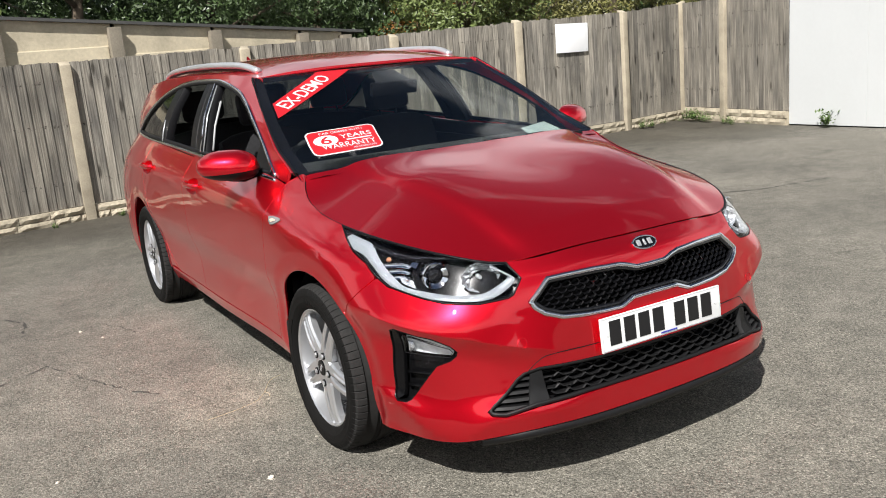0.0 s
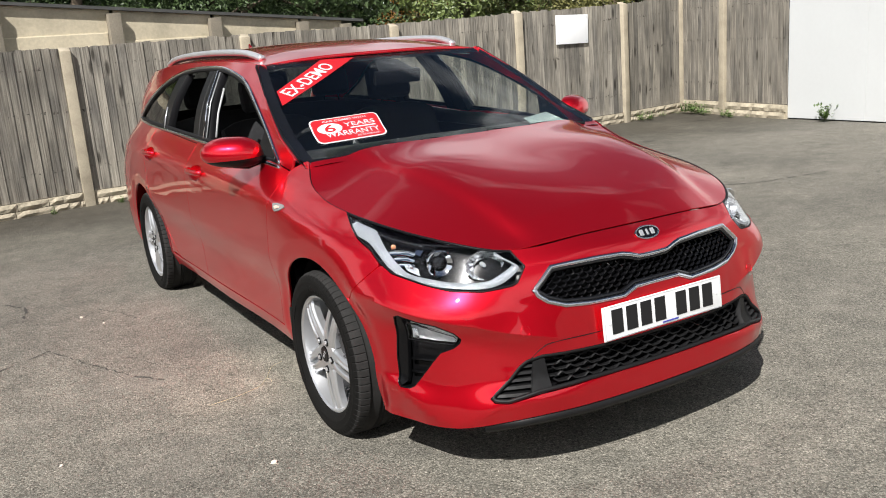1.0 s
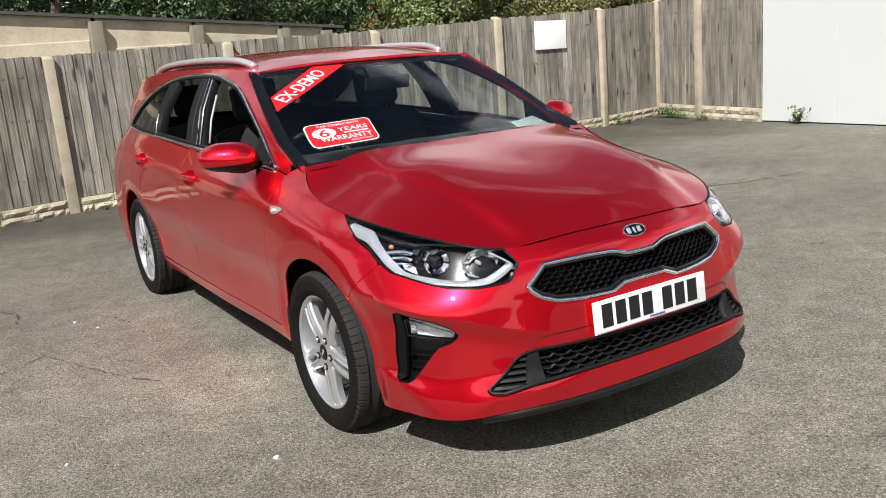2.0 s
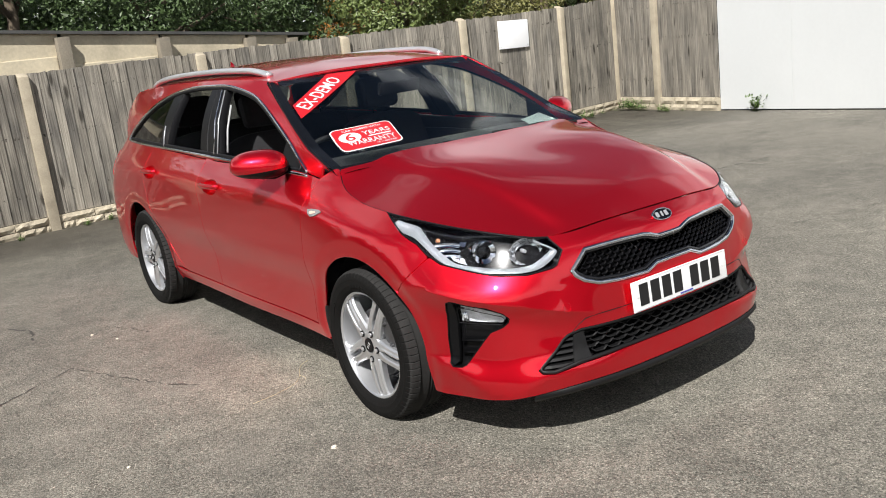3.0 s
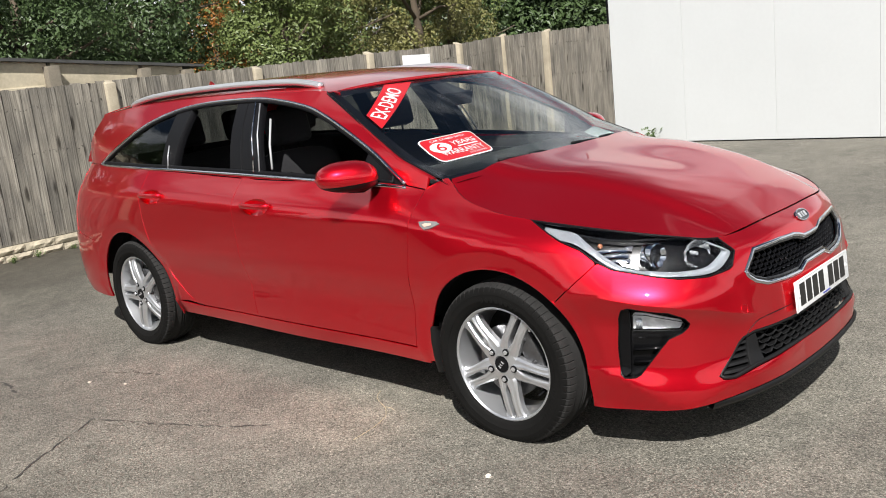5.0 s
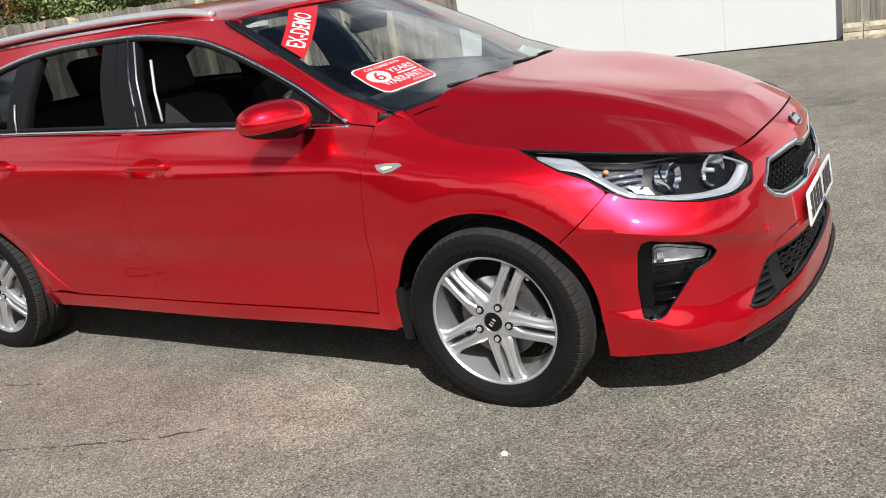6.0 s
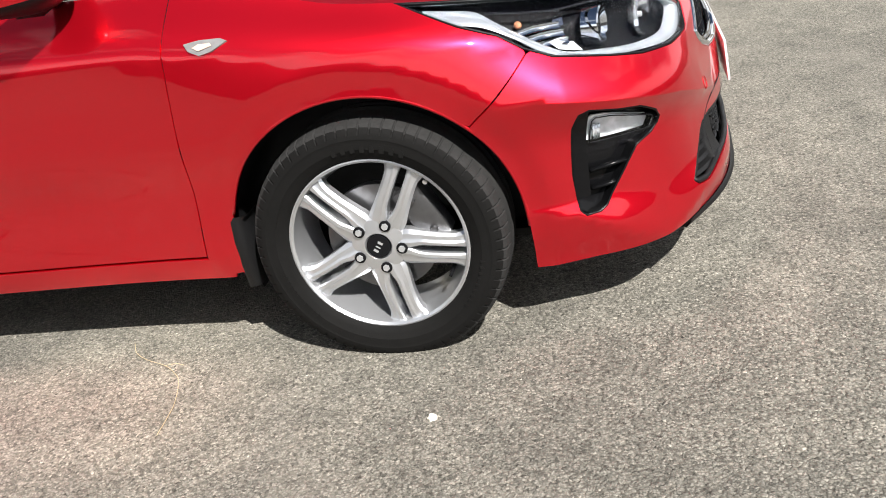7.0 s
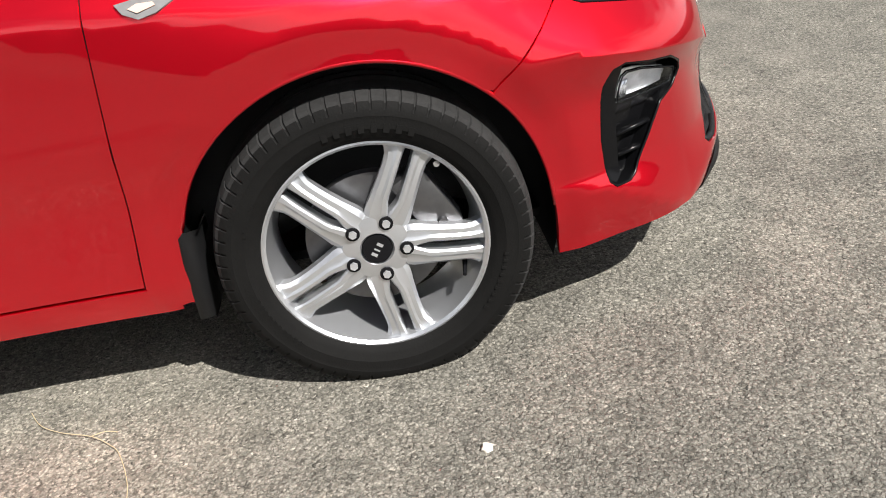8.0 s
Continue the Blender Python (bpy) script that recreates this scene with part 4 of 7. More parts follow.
# roof
ROOF_C = cubic([0.90, 1.2, 1.7, 2.3, 2.9, 3.30], [1.345, 1.398, 1.430, 1.432, 1.408, 1.372])
ROOF_H = cubic([0.9, 1.15, 1.7, 2.3, 2.9, 3.30], [0.565, 0.580, 0.592, 0.590, 0.575, 0.55])
ROOF_E = cubic([0.9, 1.15, 1.7, 2.3, 2.9, 3.30], [1.315, 1.345, 1.366, 1.364, 1.345, 1.318])


def roof_surf(x, y):
    x, y = np.asarray(x, float), np.asarray(y, float)
    u = np.abs(x) / ROOF_H(y)
    return np.stack([x, y, ROOF_E(y) + (ROOF_C(y) - ROOF_E(y)) * (1 - u ** 2.6)], -1)


# upper side: length y and height z, leaning inwards to the roof
_by = np.linspace(0.2, 3.5, 90)
_bp = np.array([wp(S_y(y), top_z(S_y(y))) for y in _by])


def BELT_Z(y):
    return np.interp(y, _bp[:, 1], _bp[:, 2])


def BELT_H(y):
    return np.interp(y, _bp[:, 1], -_bp[:, 0])


TOP_H = cubic([0.25, 0.9, 1.15, 1.7, 2.3, 2.9, 3.3, 3.5], [0.560, 0.575, 0.580, 0.592, 0.590, 0.575, 0.55, 0.53])
TOP_Z = cubic([0.25, 0.9, 1.15, 1.7, 2.3, 2.9, 3.3, 3.5], [1.30, 1.325, 1.345, 1.366, 1.364, 1.345, 1.318, 1.30])


def upper(sign=-1, extra=0.0):
    def f(y, z):
        y, z = np.asarray(y, float), np.asarray(z, float)
        u = (z - BELT_Z(y)) / (TOP_Z(y) - BELT_Z(y))
        h = BELT_H(y) + (TOP_H(y) - BELT_H(y)) * u + 0.028 * np.sin(np.pi * np.clip(u, 0, 1)) - 0.0 + extra
        return np.stack([sign * h, y, z], -1)
    return f


car = empty("estate_car", pose(0.012, 0, 0) @ Matrix.Diagonal((1.0135, 1, 1, 1)))
tagged(car, "glossy red estate car with silver roof rails parked on asphalt", "car")


def pts_sy(pts):
    """Outline points given as (y, z) on the side."""
    return [(S_y(y), z) for y, z in pts]


def pts_sh(pts):
    """Outline points given as (half-width, z) on the nose."""
    return [(S_h(h), z) for h, z in pts]


def mir(pts):
    return [(-s, z) for s, z in pts][::-1]


def arc(cy, cz, r, a0, a1, n=28):
    """Arc points in (y, z); the angle runs from the front (180) over the top (90) to the rear (0)."""
    return [(cy + r * math.cos(radians(a)), cz + r * math.sin(radians(a))) for a in np.linspace(a0, a1, n)]


def along_top(s0, s1, n=14):
    return [(s, top_z(s) - 0.001) for s in np.linspace(s0, s1, n)]


def along_bottom(s0, s1, n=14):
    return [(s, float(ZK[0](abs(s)))) for s in np.linspace(s0, s1, n)]


# headlight outline
HL_TOP_IN, HL_TIP = S_h(0.515), S_y(-0.135)
HL_LOW = [(S_h(0.476), 0.694), (S_h(0.508), 0.650), (S_h(0.525), 0.643), (S_h(0.61), 0.634), (S_h(0.69), 0.640), (S_h(0.74), 0.654), (S_y(-0.46), 0.680), (S_y(-0.40), 0.708), (S_y(-0.35), 0.742), (S_y(-0.25), 0.780)]
HEADLIGHT = densify(HL_LOW, 0.02, False) + [(HL_TIP, top_z(HL_TIP) - 0.006)] + [(s_, z_ - 0.006) for s_, z_ in along_top(HL_TIP - 0.02, HL_TOP_IN)]
SEAM_LOW = (S_y(-0.262), 0.568)
SEAM_HIGH = (S_y(-0.405), 0.698)

# ---- front bumper ----
bottom = along_bottom(0, S_y(-0.367), 24)
arch_front = pts_sy([(-0.366, 0.235), (-0.363, 0.28)] + arc(0, AZ, AR, 179, 136, 12))
right_edge = [SEAM_LOW, SEAM_HIGH] + [p for p in densify(HL_LOW, 0.02, False)[::-1] if p[0] < SEAM_HIGH[0] - 0.01] + along_top(HL_TOP_IN, 0.0)
half_line = bottom + arch_front + right_edge
outline = half_line[:-1] + [(-s, z) for s, z in half_line[::-1]][:-1]
GRILLE_HALF = [(0.0, 0.670), (0.060, 0.671), (0.098, 0.683), (0.128, 0.689), (0.23, 0.692), (0.33, 0.690), (0.395, 0.687), (0.428, 0.657), (0.466, 0.622), (0.452, 0.599), (0.420, 0.576), (0.362, 0.556), (0.27, 0.549), (0.145, 0.547), (0.092, 0.568), (0.0, 0.569)]
grille_r = pts_sh(GRILLE_HALF)
GRILLE = grille_r[:-1] + [(-s, z) for s, z in grille_r[::-1]][:-1]
LOW_HALF = [(0.0, 0.418), (0.30, 0.418), (0.45, 0.417), (0.50, 0.405), (0.522, 0.390), (0.555, 0.352), (0.592, 0.318), (0.606, 0.300), (0.596, 0.288), (0.56, 0.284), (0.47, 0.304), (0.30, 0.314), (0.0, 0.315)]
low_r = pts_sh(LOW_HALF)
LOWER = low_r[:-1] + [(-s, z) for s, z in low_r[::-1]][:-1]
FOG = [(0.953, 0.325), (0.959, 0.41), (0.951, 0.520), (0.938, 0.552), (0.915, 0.560), (0.85, 0.546), (0.79, 0.537), (0.735, 0.510), (0.716, 0.488), (0.722, 0.474), (0.742, 0.458), (0.79, 0.440), (0.818, 0.408), (0.845, 0.375), (0.887, 0.323), (0.905, 0.314), (0.94, 0.313)]
bumper = sheet("front_bumper", outline, wrap, PAINT, car, holes=[GRILLE, LOWER, FOG, mir(FOG)], step=0.016, flip=True, smooth_edge=0.012,
               folds=[[(g_ * s_, z_ + d_) for s_, z_ in zip(FOLD_S[:-2], FOLD_Z)] for g_ in (1, -1) for d_ in (0.0025, -0.0025)])

# main grille: dark mesh in a bright surround
sheet("grille_backing", GRILLE, deep(0.055), DARK, bumper, gap=-0.01, step=0.06, flip=True, thick=0.004)


def closed_on(pts, surf, n=3):
    q = np.array(densify(pts, 0.012))
    return surf(q[:, 0], q[:, 1])


tube("grille_surround", closed_on(shrink(densify(GRILLE, 0.02), 0.006), deep(0.004)), 0.0085, CHROME, bumper, "bright chrome grille surround", closed=True, seg=8)
tube("grille_rim", closed_on(shrink(densify(GRILLE, 0.02), 0.017), deep(0.012)), 0.007, GLOSS, bumper, closed=True, seg=6)


def honeycomb(name, region, surf_of, cell_w, cell_h, bar, depth, material, parent):
    """A grille of hexagonal cells: bars of real depth inside a region."""
    q = np.array(region)
    lo, hi = q.min(0), q.max(0)
    verts, faces, rows = [], [], 0
    z, odd = lo[1], 0
    while z < hi[1]:
        s = lo[0] + (cell_w / 2 if odd else 0)
        while s < hi[0]:
            hexa = [(s + cell_w / 2 * math.cos(radians(a)) * 1.12, z + cell_h / 2 * math.sin(radians(a)) * 1.12) for a in (0, 60, 120, 180, 240, 300)]
            inner = [(s + (x - s) * bar, z + (y - z) * bar) for x, y in hexa]
            if inside(region, [(s, z)])[0]:
                k = len(verts)
                o, i_ = np.array(hexa), np.array(inner)
                verts += list(surf_of(0.0)(o[:, 0], o[:, 1])) + list(surf_of(0.002)(i_[:, 0], i_[:, 1])) + list(surf_of(depth)(i_[:, 0], i_[:, 1]))
                for j in range(6):
                    j2 = (j + 1) % 6
                    faces += [(k + j, k + j2, k + 6 + j2, k + 6 + j), (k + 6 + j, k + 6 + j2, k + 12 + j2, k + 12 + j)]
            s += cell_w
        z += cell_h * 0.78
        odd = 1 - odd
    return mesh_ob(name, verts, faces, material, parent, smooth=False)


honeycomb("grille_mesh", [tuple(p) for p in shrink(densify(GRILLE, 0.02), 0.012)], lambda d: deep(0.022 + d), 0.034, 0.02, 0.86, 0.02, GLOSS, bumper)
sheet("intake_backing", LOWER, deep(0.06), DARK, bumper, gap=-0.01, step=0.06, flip=True, thick=0.004)
tube("intake_rim", closed_on(shrink(densify(LOWER, 0.02), 0.004), deep(0.008)), 0.008, BLACK, bumper, closed=True, seg=6)
MID_HALF = [(0.0, 0.418), (0.30, 0.418), (0.45, 0.417), (0.44, 0.306), (0.25, 0.314), (0.0, 0.315)]
mid_r = pts_sh(MID_HALF)
MIDDLE = mid_r[:-1] + [(-s, z) for s, z in mid_r[::-1]][:-1]
honeycomb("intake_mesh", [tuple(p) for p in shrink(densify(MIDDLE, 0.02), 0.008)], lambda d: deep(0.02 + d), 0.062, 0.023, 0.80, 0.03, BLACK, bumper)
for sg in (1, -1):
    fin_ = pts_sh([(0.444, 0.406), (0.480, 0.398), (0.496, 0.300), (0.430, 0.307)])
    sheet("intake_fin", fin_ if sg > 0 else mir(fin_), deep(0.004), BLACK, bumper, "flat black plastic fin", step=0.03, flip=True, thick=0.03, gap=0)
    for z_, h1 in ((0.304, 0.590), (0.324, 0.576), (0.344, 0.558), (0.364, 0.540), (0.384, 0.520)):
        vs_ = []
        for h_ in np.linspace(0.475, h1, 6):
            vs_ += [wp(sg * S_h(h_), z_ + 0.006, -0.040), wp(sg * S_h(h_), z_ + 0.004, -0.012), wp(sg * S_h(h_), z_ - 0.004, -0.010), wp(sg * S_h(h_), z_ - 0.006, -0.040)]
        mesh_ob("intake_louvre", vs_, [(4 * i + j, 4 * i + j + 1, 4 * i + j + 5, 4 * i + j + 4) for i in range(5) for j in range(3)], BLACK, bumper, smooth=False)
    F = FOG if sg > 0 else mir(FOG)
    pocket = sheet("fog_housing", F, deep(0.035), HOUSING, bumper, "gloss black fog lamp housing", gap=-0.004, step=0.04, flip=True, thick=0.004)
    q = np.array(densify(F, 0.012))
    a, b = wrap(q[:, 0], q[:, 1], 0.001), wrap(q[:, 0], q[:, 1], -0.036)
    k = len(q)
    mesh_ob("fog_surround", list(a) + list(b), [(i, (i + 1) % k, k + (i + 1) % k, k + i) for i in range(k)], HOUSING, bumper)
    tube("fog_bezel", wrap(q[:, 0], q[:, 1], -0.002), 0.003, HOUSING, bumper, closed=True, seg=6)
    LAMP = [(0.908, 0.528), (0.898, 0.537), (0.86, 0.534), (0.738, 0.500), (0.729, 0.487), (0.742, 0.465), (0.912, 0.471)]
    PANEL = [(0.951, 0.327), (0.957, 0.41), (0.949, 0.519), (0.936, 0.550), (0.916, 0.557), (0.913, 0.54), (0.917, 0.44), (0.920, 0.33), (0.938, 0.317)]
    sheet("fog_panel", PANEL if sg > 0 else mir(PANEL), deep(0.004), HOUSING, bumper, "flat gloss black upright panel", step=0.03, flip=True, thick=0.02, gap=0.001)
    LAMP = LAMP if sg > 0 else mir(LAMP)
    lamp = sheet("fog_lamp", LAMP, deep(0.006), LENS, car, "clear fog lamp lens", step=0.03, flip=True, thick=0.004)
    lamp.visible_shadow = False
    sheet("reflector", LAMP, deep(0.028), FOG_BOWL, lamp, step=0.02, flip=True, thick=0.003, gap=0.003)
    tube("lamp_trim", closed_on(shrink(densify(LAMP, 0.012), 0.003), deep(0.004)), 0.0014, DARK, lamp, closed=True, seg=6)
    for u in (0.3, 0.45, 0.6):
        s0 = LAMP[0][0] + (LAMP[2][0] - LAMP[0][0]) * u
        tube("flute", [wp(s0, 0.475, -0.02), wp(s0, 0.512, -0.02)], 0.004, REFLECTOR, lamp, seg=6)
    for zz, s0, s1 in ((0.408, 0.703, 0.775), (0.365, 0.725, 0.775)):
        tube("fin", [wp(sg * S_h(s0), zz, -0.012), wp(sg * S_h(s1), zz - 0.004, -0.02)], 0.006, HOUSING, bumper, seg=6, flat=1.6)

# black splitter lip
lip_s = np.linspace(-S_h(0.625), S_h(0.625), 48)
edge_in, edge_out, edge_low, edge_back = [], [], [], []
for s in lip_s:
    w = 1 - abs(s) / S_h(0.625)
    t = min(1.0, w * 6)
    zb = float(ZK[0](abs(s)))
    edge_in.append(wp(s, zb, 0.002))
    edge_out.append(wp(s, zb - 0.010, 0.002 + 0.010 * t))
    edge_low.append(wp(s, zb - 0.028, 0.008 * t - 0.008))
    edge_back.append(wp(s, zb - 0.03, -0.09))
for e, dz in ((edge_out, 0.010), (edge_low, 0.028), (edge_back, 0.026)):
    for i, s in enumerate(lip_s):
        e[i] = (e[i][0], e[i][1], float(ZK[0](abs(s))) - dz)
n = len(lip_s)
rings = edge_in + edge_out + edge_low + edge_back
mesh_ob("splitter", rings, [(r * n + i, r * n + i + 1, (r + 1) * n + i + 1, (r + 1) * n + i) for r in range(3) for i in range(n - 1)], BLACK, car, "matt black plastic front splitter")

# registration plate, its characters as plain bars
PLATE_M = Matrix.Translation((0.004, -0.858, 0.485)) @ pose(0, 0, 0, -5.0)
bm = bmesh.new()
box(bm, (0.52, 0.006, 0.111), bevel=0.0025)
plate = part("registration_plate", bm, WHITE_PLATE, car, "white reflective plate with black bars", smooth=True)
plate.matrix_basis = PLATE_M
x = -0.226
for i in range(7):
    if i == 4:
        x += 0.033
    bm = bmesh.new()
    box(bm, (0.046, 0.002, 0.079), Matrix.Translation((x + 0.023, -0.0038, 0.002)), bevel=0.0008)
    part("character_bar", bm, INK, plate)
    x += 0.0605
bm = bmesh.new()
for cx, cz, sx, sz in ((0, 0.0515, 0.508, 0.0012), (0, -0.0515, 0.508, 0.0012), (-0.254, 0, 0.0012, 0.104), (0.254, 0, 0.0012, 0.104)):
    box(bm, (sx, 0.002, sz), Matrix.Translation((cx, -0.0032, cz)))
part("plate_border", bm, SATIN, plate)
bm = bmesh.new()
box(bm, (0.07, 0.002, 0.005), Matrix.Translation((0.02, -0.0035, -0.0462)))
part("maker_bar", bm, BLUE_INK, plate)
for sx in (-0.235, 0.235):
    bm = bmesh.new()
    cyl(bm, 0.006, 0.005, 0.004, pose(sx, -0.004, 0, 90), seg=12)
    part("screw_cap", bm, WHITE_PLATE, plate)

# oval badge, as a plain shape
BADGE_M = Matrix.Translation((0.0, -0.785, 0.727)) @ pose(0, 0, 0, -38)
bm = bmesh.new()
cyl(bm, 0.05, 0.046, 0.010, pose(0, 0, 0, 90), seg=40)
for v in bm.verts:
    v.co.z *= 0.46
badge = part("badge", bm, GLOSS, car, "black oval badge with chrome rim", smooth=True)
badge.matrix_basis = BADGE_M
tube("badge_rim", [(0.0485 * math.cos(a), -0.005, 0.0225 * math.sin(a)) for a in np.linspace(0, 2 * math.pi, 40, endpoint=False)], 0.0028, CHROME, badge, closed=True, seg=6)
for x0, wdt in ((-0.024, 0.013), (0.0, 0.006), (0.022, 0.013)):
    bm = bmesh.new()
    box(bm, (wdt, 0.004, 0.021), Matrix.Translation((x0, -0.006, 0)), bevel=0.001)
    part("badge_bar", bm, SATIN, badge)

# shut line that runs from the intake's corners behind the plate
seam_half = [(0.492, 0.402), (0.472, 0.422), (0.450, 0.440), (0.414, 0.454), (0.26, 0.460), (0.0, 0.463)]
seam_line = [wp(S_h(h_), z_, -0.0004) for h_, z_ in seam_half] + [wp(-S_h(h_), z_, -0.0004) for h_, z_ in seam_half[-2::-1]]
tube("trim_seam", smooth_line(seam_line, 4), 0.0016, DARK, bumper, seg=5)

# towing eye cover rings on the bumper
for sg in (1, -1):
    for h_, z_, r_ in ((0.50, 0.505, 0.016),):
        s0 = sg * S_h(h_)
        tube("cover_ring", [wp(s0 + r_ * math.cos(a), z_ + r_ * math.sin(a), 0.0004) for a in np.linspace(0, 2 * math.pi, 20, endpoint=False)], 0.0009, PAINT, bumper, closed=True, seg=4)

# ---- headlights ----
for sg in (1, -1):
    O = HEADLIGHT if sg > 0 else mir(HEADLIGHT)
    light = sheet("headlight", O, deep(0.002), LENS, car, "clear headlamp with black inner housing", step=0.035, flip=True, thick=0.004, smooth_edge=0.012, gap=0.003)
    light.visible_shadow = False
    sheet("lamp_housing", O, deep(0.062), HOUSING, light, step=0.04, flip=True, thick=0.004, gap=-0.002)
    q = np.array(densify(O, 0.012))
    a, b = wrap(q[:, 0], q[:, 1], -0.007), wrap(q[:, 0], q[:, 1], -0.064)
    k = len(q)
    mesh_ob("lamp_wall", list(a) + list(b), [(i, (i + 1) % k, k + (i + 1) % k, k + i) for i in range(k)], GLOSS, light)
    tube("lamp_seal", wrap(q[:, 0], q[:, 1], -0.004), 0.0028, DARK, light, closed=True, seg=6)
    # running light: a ribbon along the lower edge that turns back at the inner corner
    rib_up = smooth_line([(1.262, 0.808), (1.19, 0.797), (1.125, 0.785), (1.077, 0.757), (1.025, 0.725), (0.978, 0.698), (0.923, 0.673), (0.832, 0.661), (0.728, 0.652), (0.630, 0.653), (0.585, 0.664), (0.525, 0.692), (0.545, 0.710), (0.592, 0.727)], 5)
    rib_dn = smooth_line([(1.222, 0.788), (1.165, 0.773), (1.106, 0.758), (1.045, 0.726), (1.005, 0.700), (0.964, 0.681), (0.901, 0.663), (0.824, 0.652), (0.725, 0.644), (0.631, 0.641), (0.565, 0.653), (0.507, 0.687), (0.521, 0.706), (0.587, 0.735)], 5)
    k = len(rib_up)
    vs_ = [wp(sg * s_, z_, -0.007) for s_, z_ in rib_dn] + [wp(sg * (a_[0] + b_[0]) / 2, (a_[1] + b_[1]) / 2, -0.005) for a_, b_ in zip(rib_up, rib_dn)] + [wp(sg * s_, z_, -0.010) for s_, z_ in rib_up] + [wp(sg * s_, z_ + 0.002, -0.030) for s_, z_ in rib_up]
    mesh_ob("light_strip", vs_, [(r_ * k + i, r_ * k + i + 1, (r_ + 1) * k + i + 1, (r_ + 1) * k + i) for r_ in range(3) for i in range(k - 1)], LIGHTBAR, light, "pale running light strip")
    # projector in its deep cup, and the main-beam bowl
    for h_, z_, r_, kind in ((0.735, 0.707, 0.042, 0), (0.614, 0.697, 0.042, 1)):
        s0 = sg * S_h(h_)
        c = Vector(wp(s0, z_, -0.060 if kind else -0.042))
        fwd = Vector((-0.22 * sg, -0.97, 0.03)).normalized()
        m = Matrix.Translation(c) @ fwd.to_track_quat("Z", "Y").to_matrix().to_4x4()
        bm = bmesh.new()
        prof = [(0.009, -0.014), (r_ * 0.45, -0.011), (r_ * 0.8, 0.001), (r_ * 1.06, 0.020), (r_ * 1.10, 0.021), (r_ * 1.10, 0.012)] if kind else [(r_ * 0.58, -0.010), (r_ * 0.62, 0.008), (r_ * 0.80, 0.013), (r_ * 0.96, 0.019), (r_ * 1.03, 0.017), (r_ * 1.04, -0.02)]
        seg_ = 22 if kind else 32
        rings_ = []
        for rr, zz in prof:
            rings_.append([bm.verts.new((rr * math.cos(t) * (1.32 if kind else 1) * (1 + (0.05 * (-1) ** n_ if kind and 0.012 < rr < 0.05 else 0)), rr * math.sin(t), zz)) for n_, t in enumerate(np.linspace(0, 2 * math.pi, seg_, endpoint=False))])
        for r0, r1 in zip(rings_, rings_[1:]):
            for i in range(seg_):
                bm.faces.new((r0[i], r0[(i + 1) % seg_], r1[(i + 1) % seg_], r1[i]))
        ob = part("main_beam_bowl" if kind else "projector_cup", bm, REFLECTOR if kind else CHROME, light, smooth=True, sharp=14 if kind else 35)
        ob.matrix_basis = m
        bm = bmesh.new()
        if kind:
            cyl(bm, 0.008, 0.006, 0.03, pose(0, 0, 0.002), seg=12)
            ob = part("bulb_shield", bm, SATIN, light, smooth=True, sharp=40)
        else:
            bmesh.ops.create_uvsphere(bm, u_segments=24, v_segments=12, radius=r_ * 0.60)
            for v in bm.verts:
                v.co.z = max(v.co.z, 0) * 0.7 - 0.006
            ob = part("projector_lens", bm, GLOSS, light, "dark glass projector lens", smooth=True)
        ob.matrix_basis = m
    # straight web beside the bowl, and shining facets round the projector
    for pts_, d_, sh in (([(S_h(0.762), 0.668), (S_h(0.786), 0.682), (S_y(-0.47), 0.700), (S_h(0.770), 0.690)], 0.036, REFLECTOR),
                         ([(S_h(0.774), 0.722), (S_h(0.786), 0.728), (S_h(0.782), 0.742), (S_h(0.772), 0.740)], 0.046, CHROME)):
        sheet("inner_reflector", pts_ if sg > 0 else mir(pts_), deep(d_), sh, light, step=0.012, flip=True, thick=0.003, gap=0, smooth_edge=0.008)
    # indicator chamber: three stepped flutes with an amber bulb above
    for k_ in range(3):
        z0 = 0.690 + 0.016 * k_
        y0, y1 = -0.515 + 0.006 * k_, -0.430 + 0.022 * k_
        vs_ = []
        for j in range(9):
            yy_ = y0 + (y1 - y0) * j / 8
            dd = -0.030 - 0.016 * math.sin(math.pi * j / 8)
            vs_ += [wp(sg * S_y(yy_), z0, dd + 0.006), wp(sg * S_y(yy_), z0 + 0.006, dd - 0.006), wp(sg * S_y(yy_), z0 + 0.014, dd + 0.004)]
        mesh_ob("indicator_flute", vs_, [(3 * i + j, 3 * i + j + 1, 3 * i + j + 4, 3 * i + j + 3) for i in range(8) for j in range(2)], CHROME, light)
    bm = bmesh.new()
    bmesh.ops.create_uvsphere(bm, u_segments=16, v_segments=10, radius=0.009)
    ob = part("indicator_bulb", bm, AMBER, light, "amber indicator bulb", smooth=True)
    ob.matrix_basis = Matrix.Translation(Vector(wp(sg * S_y(-0.405), 0.744, -0.040)))
    tube("housing_edge", [wp(sg * S_y(y_), z_, -0.022) for y_, z_ in ((-0.33, 0.782), (-0.41, 0.768), (-0.50, 0.758), (-0.60, 0.757), (-0.70, 0.752))], 0.004, GLOSS, light, seg=6)

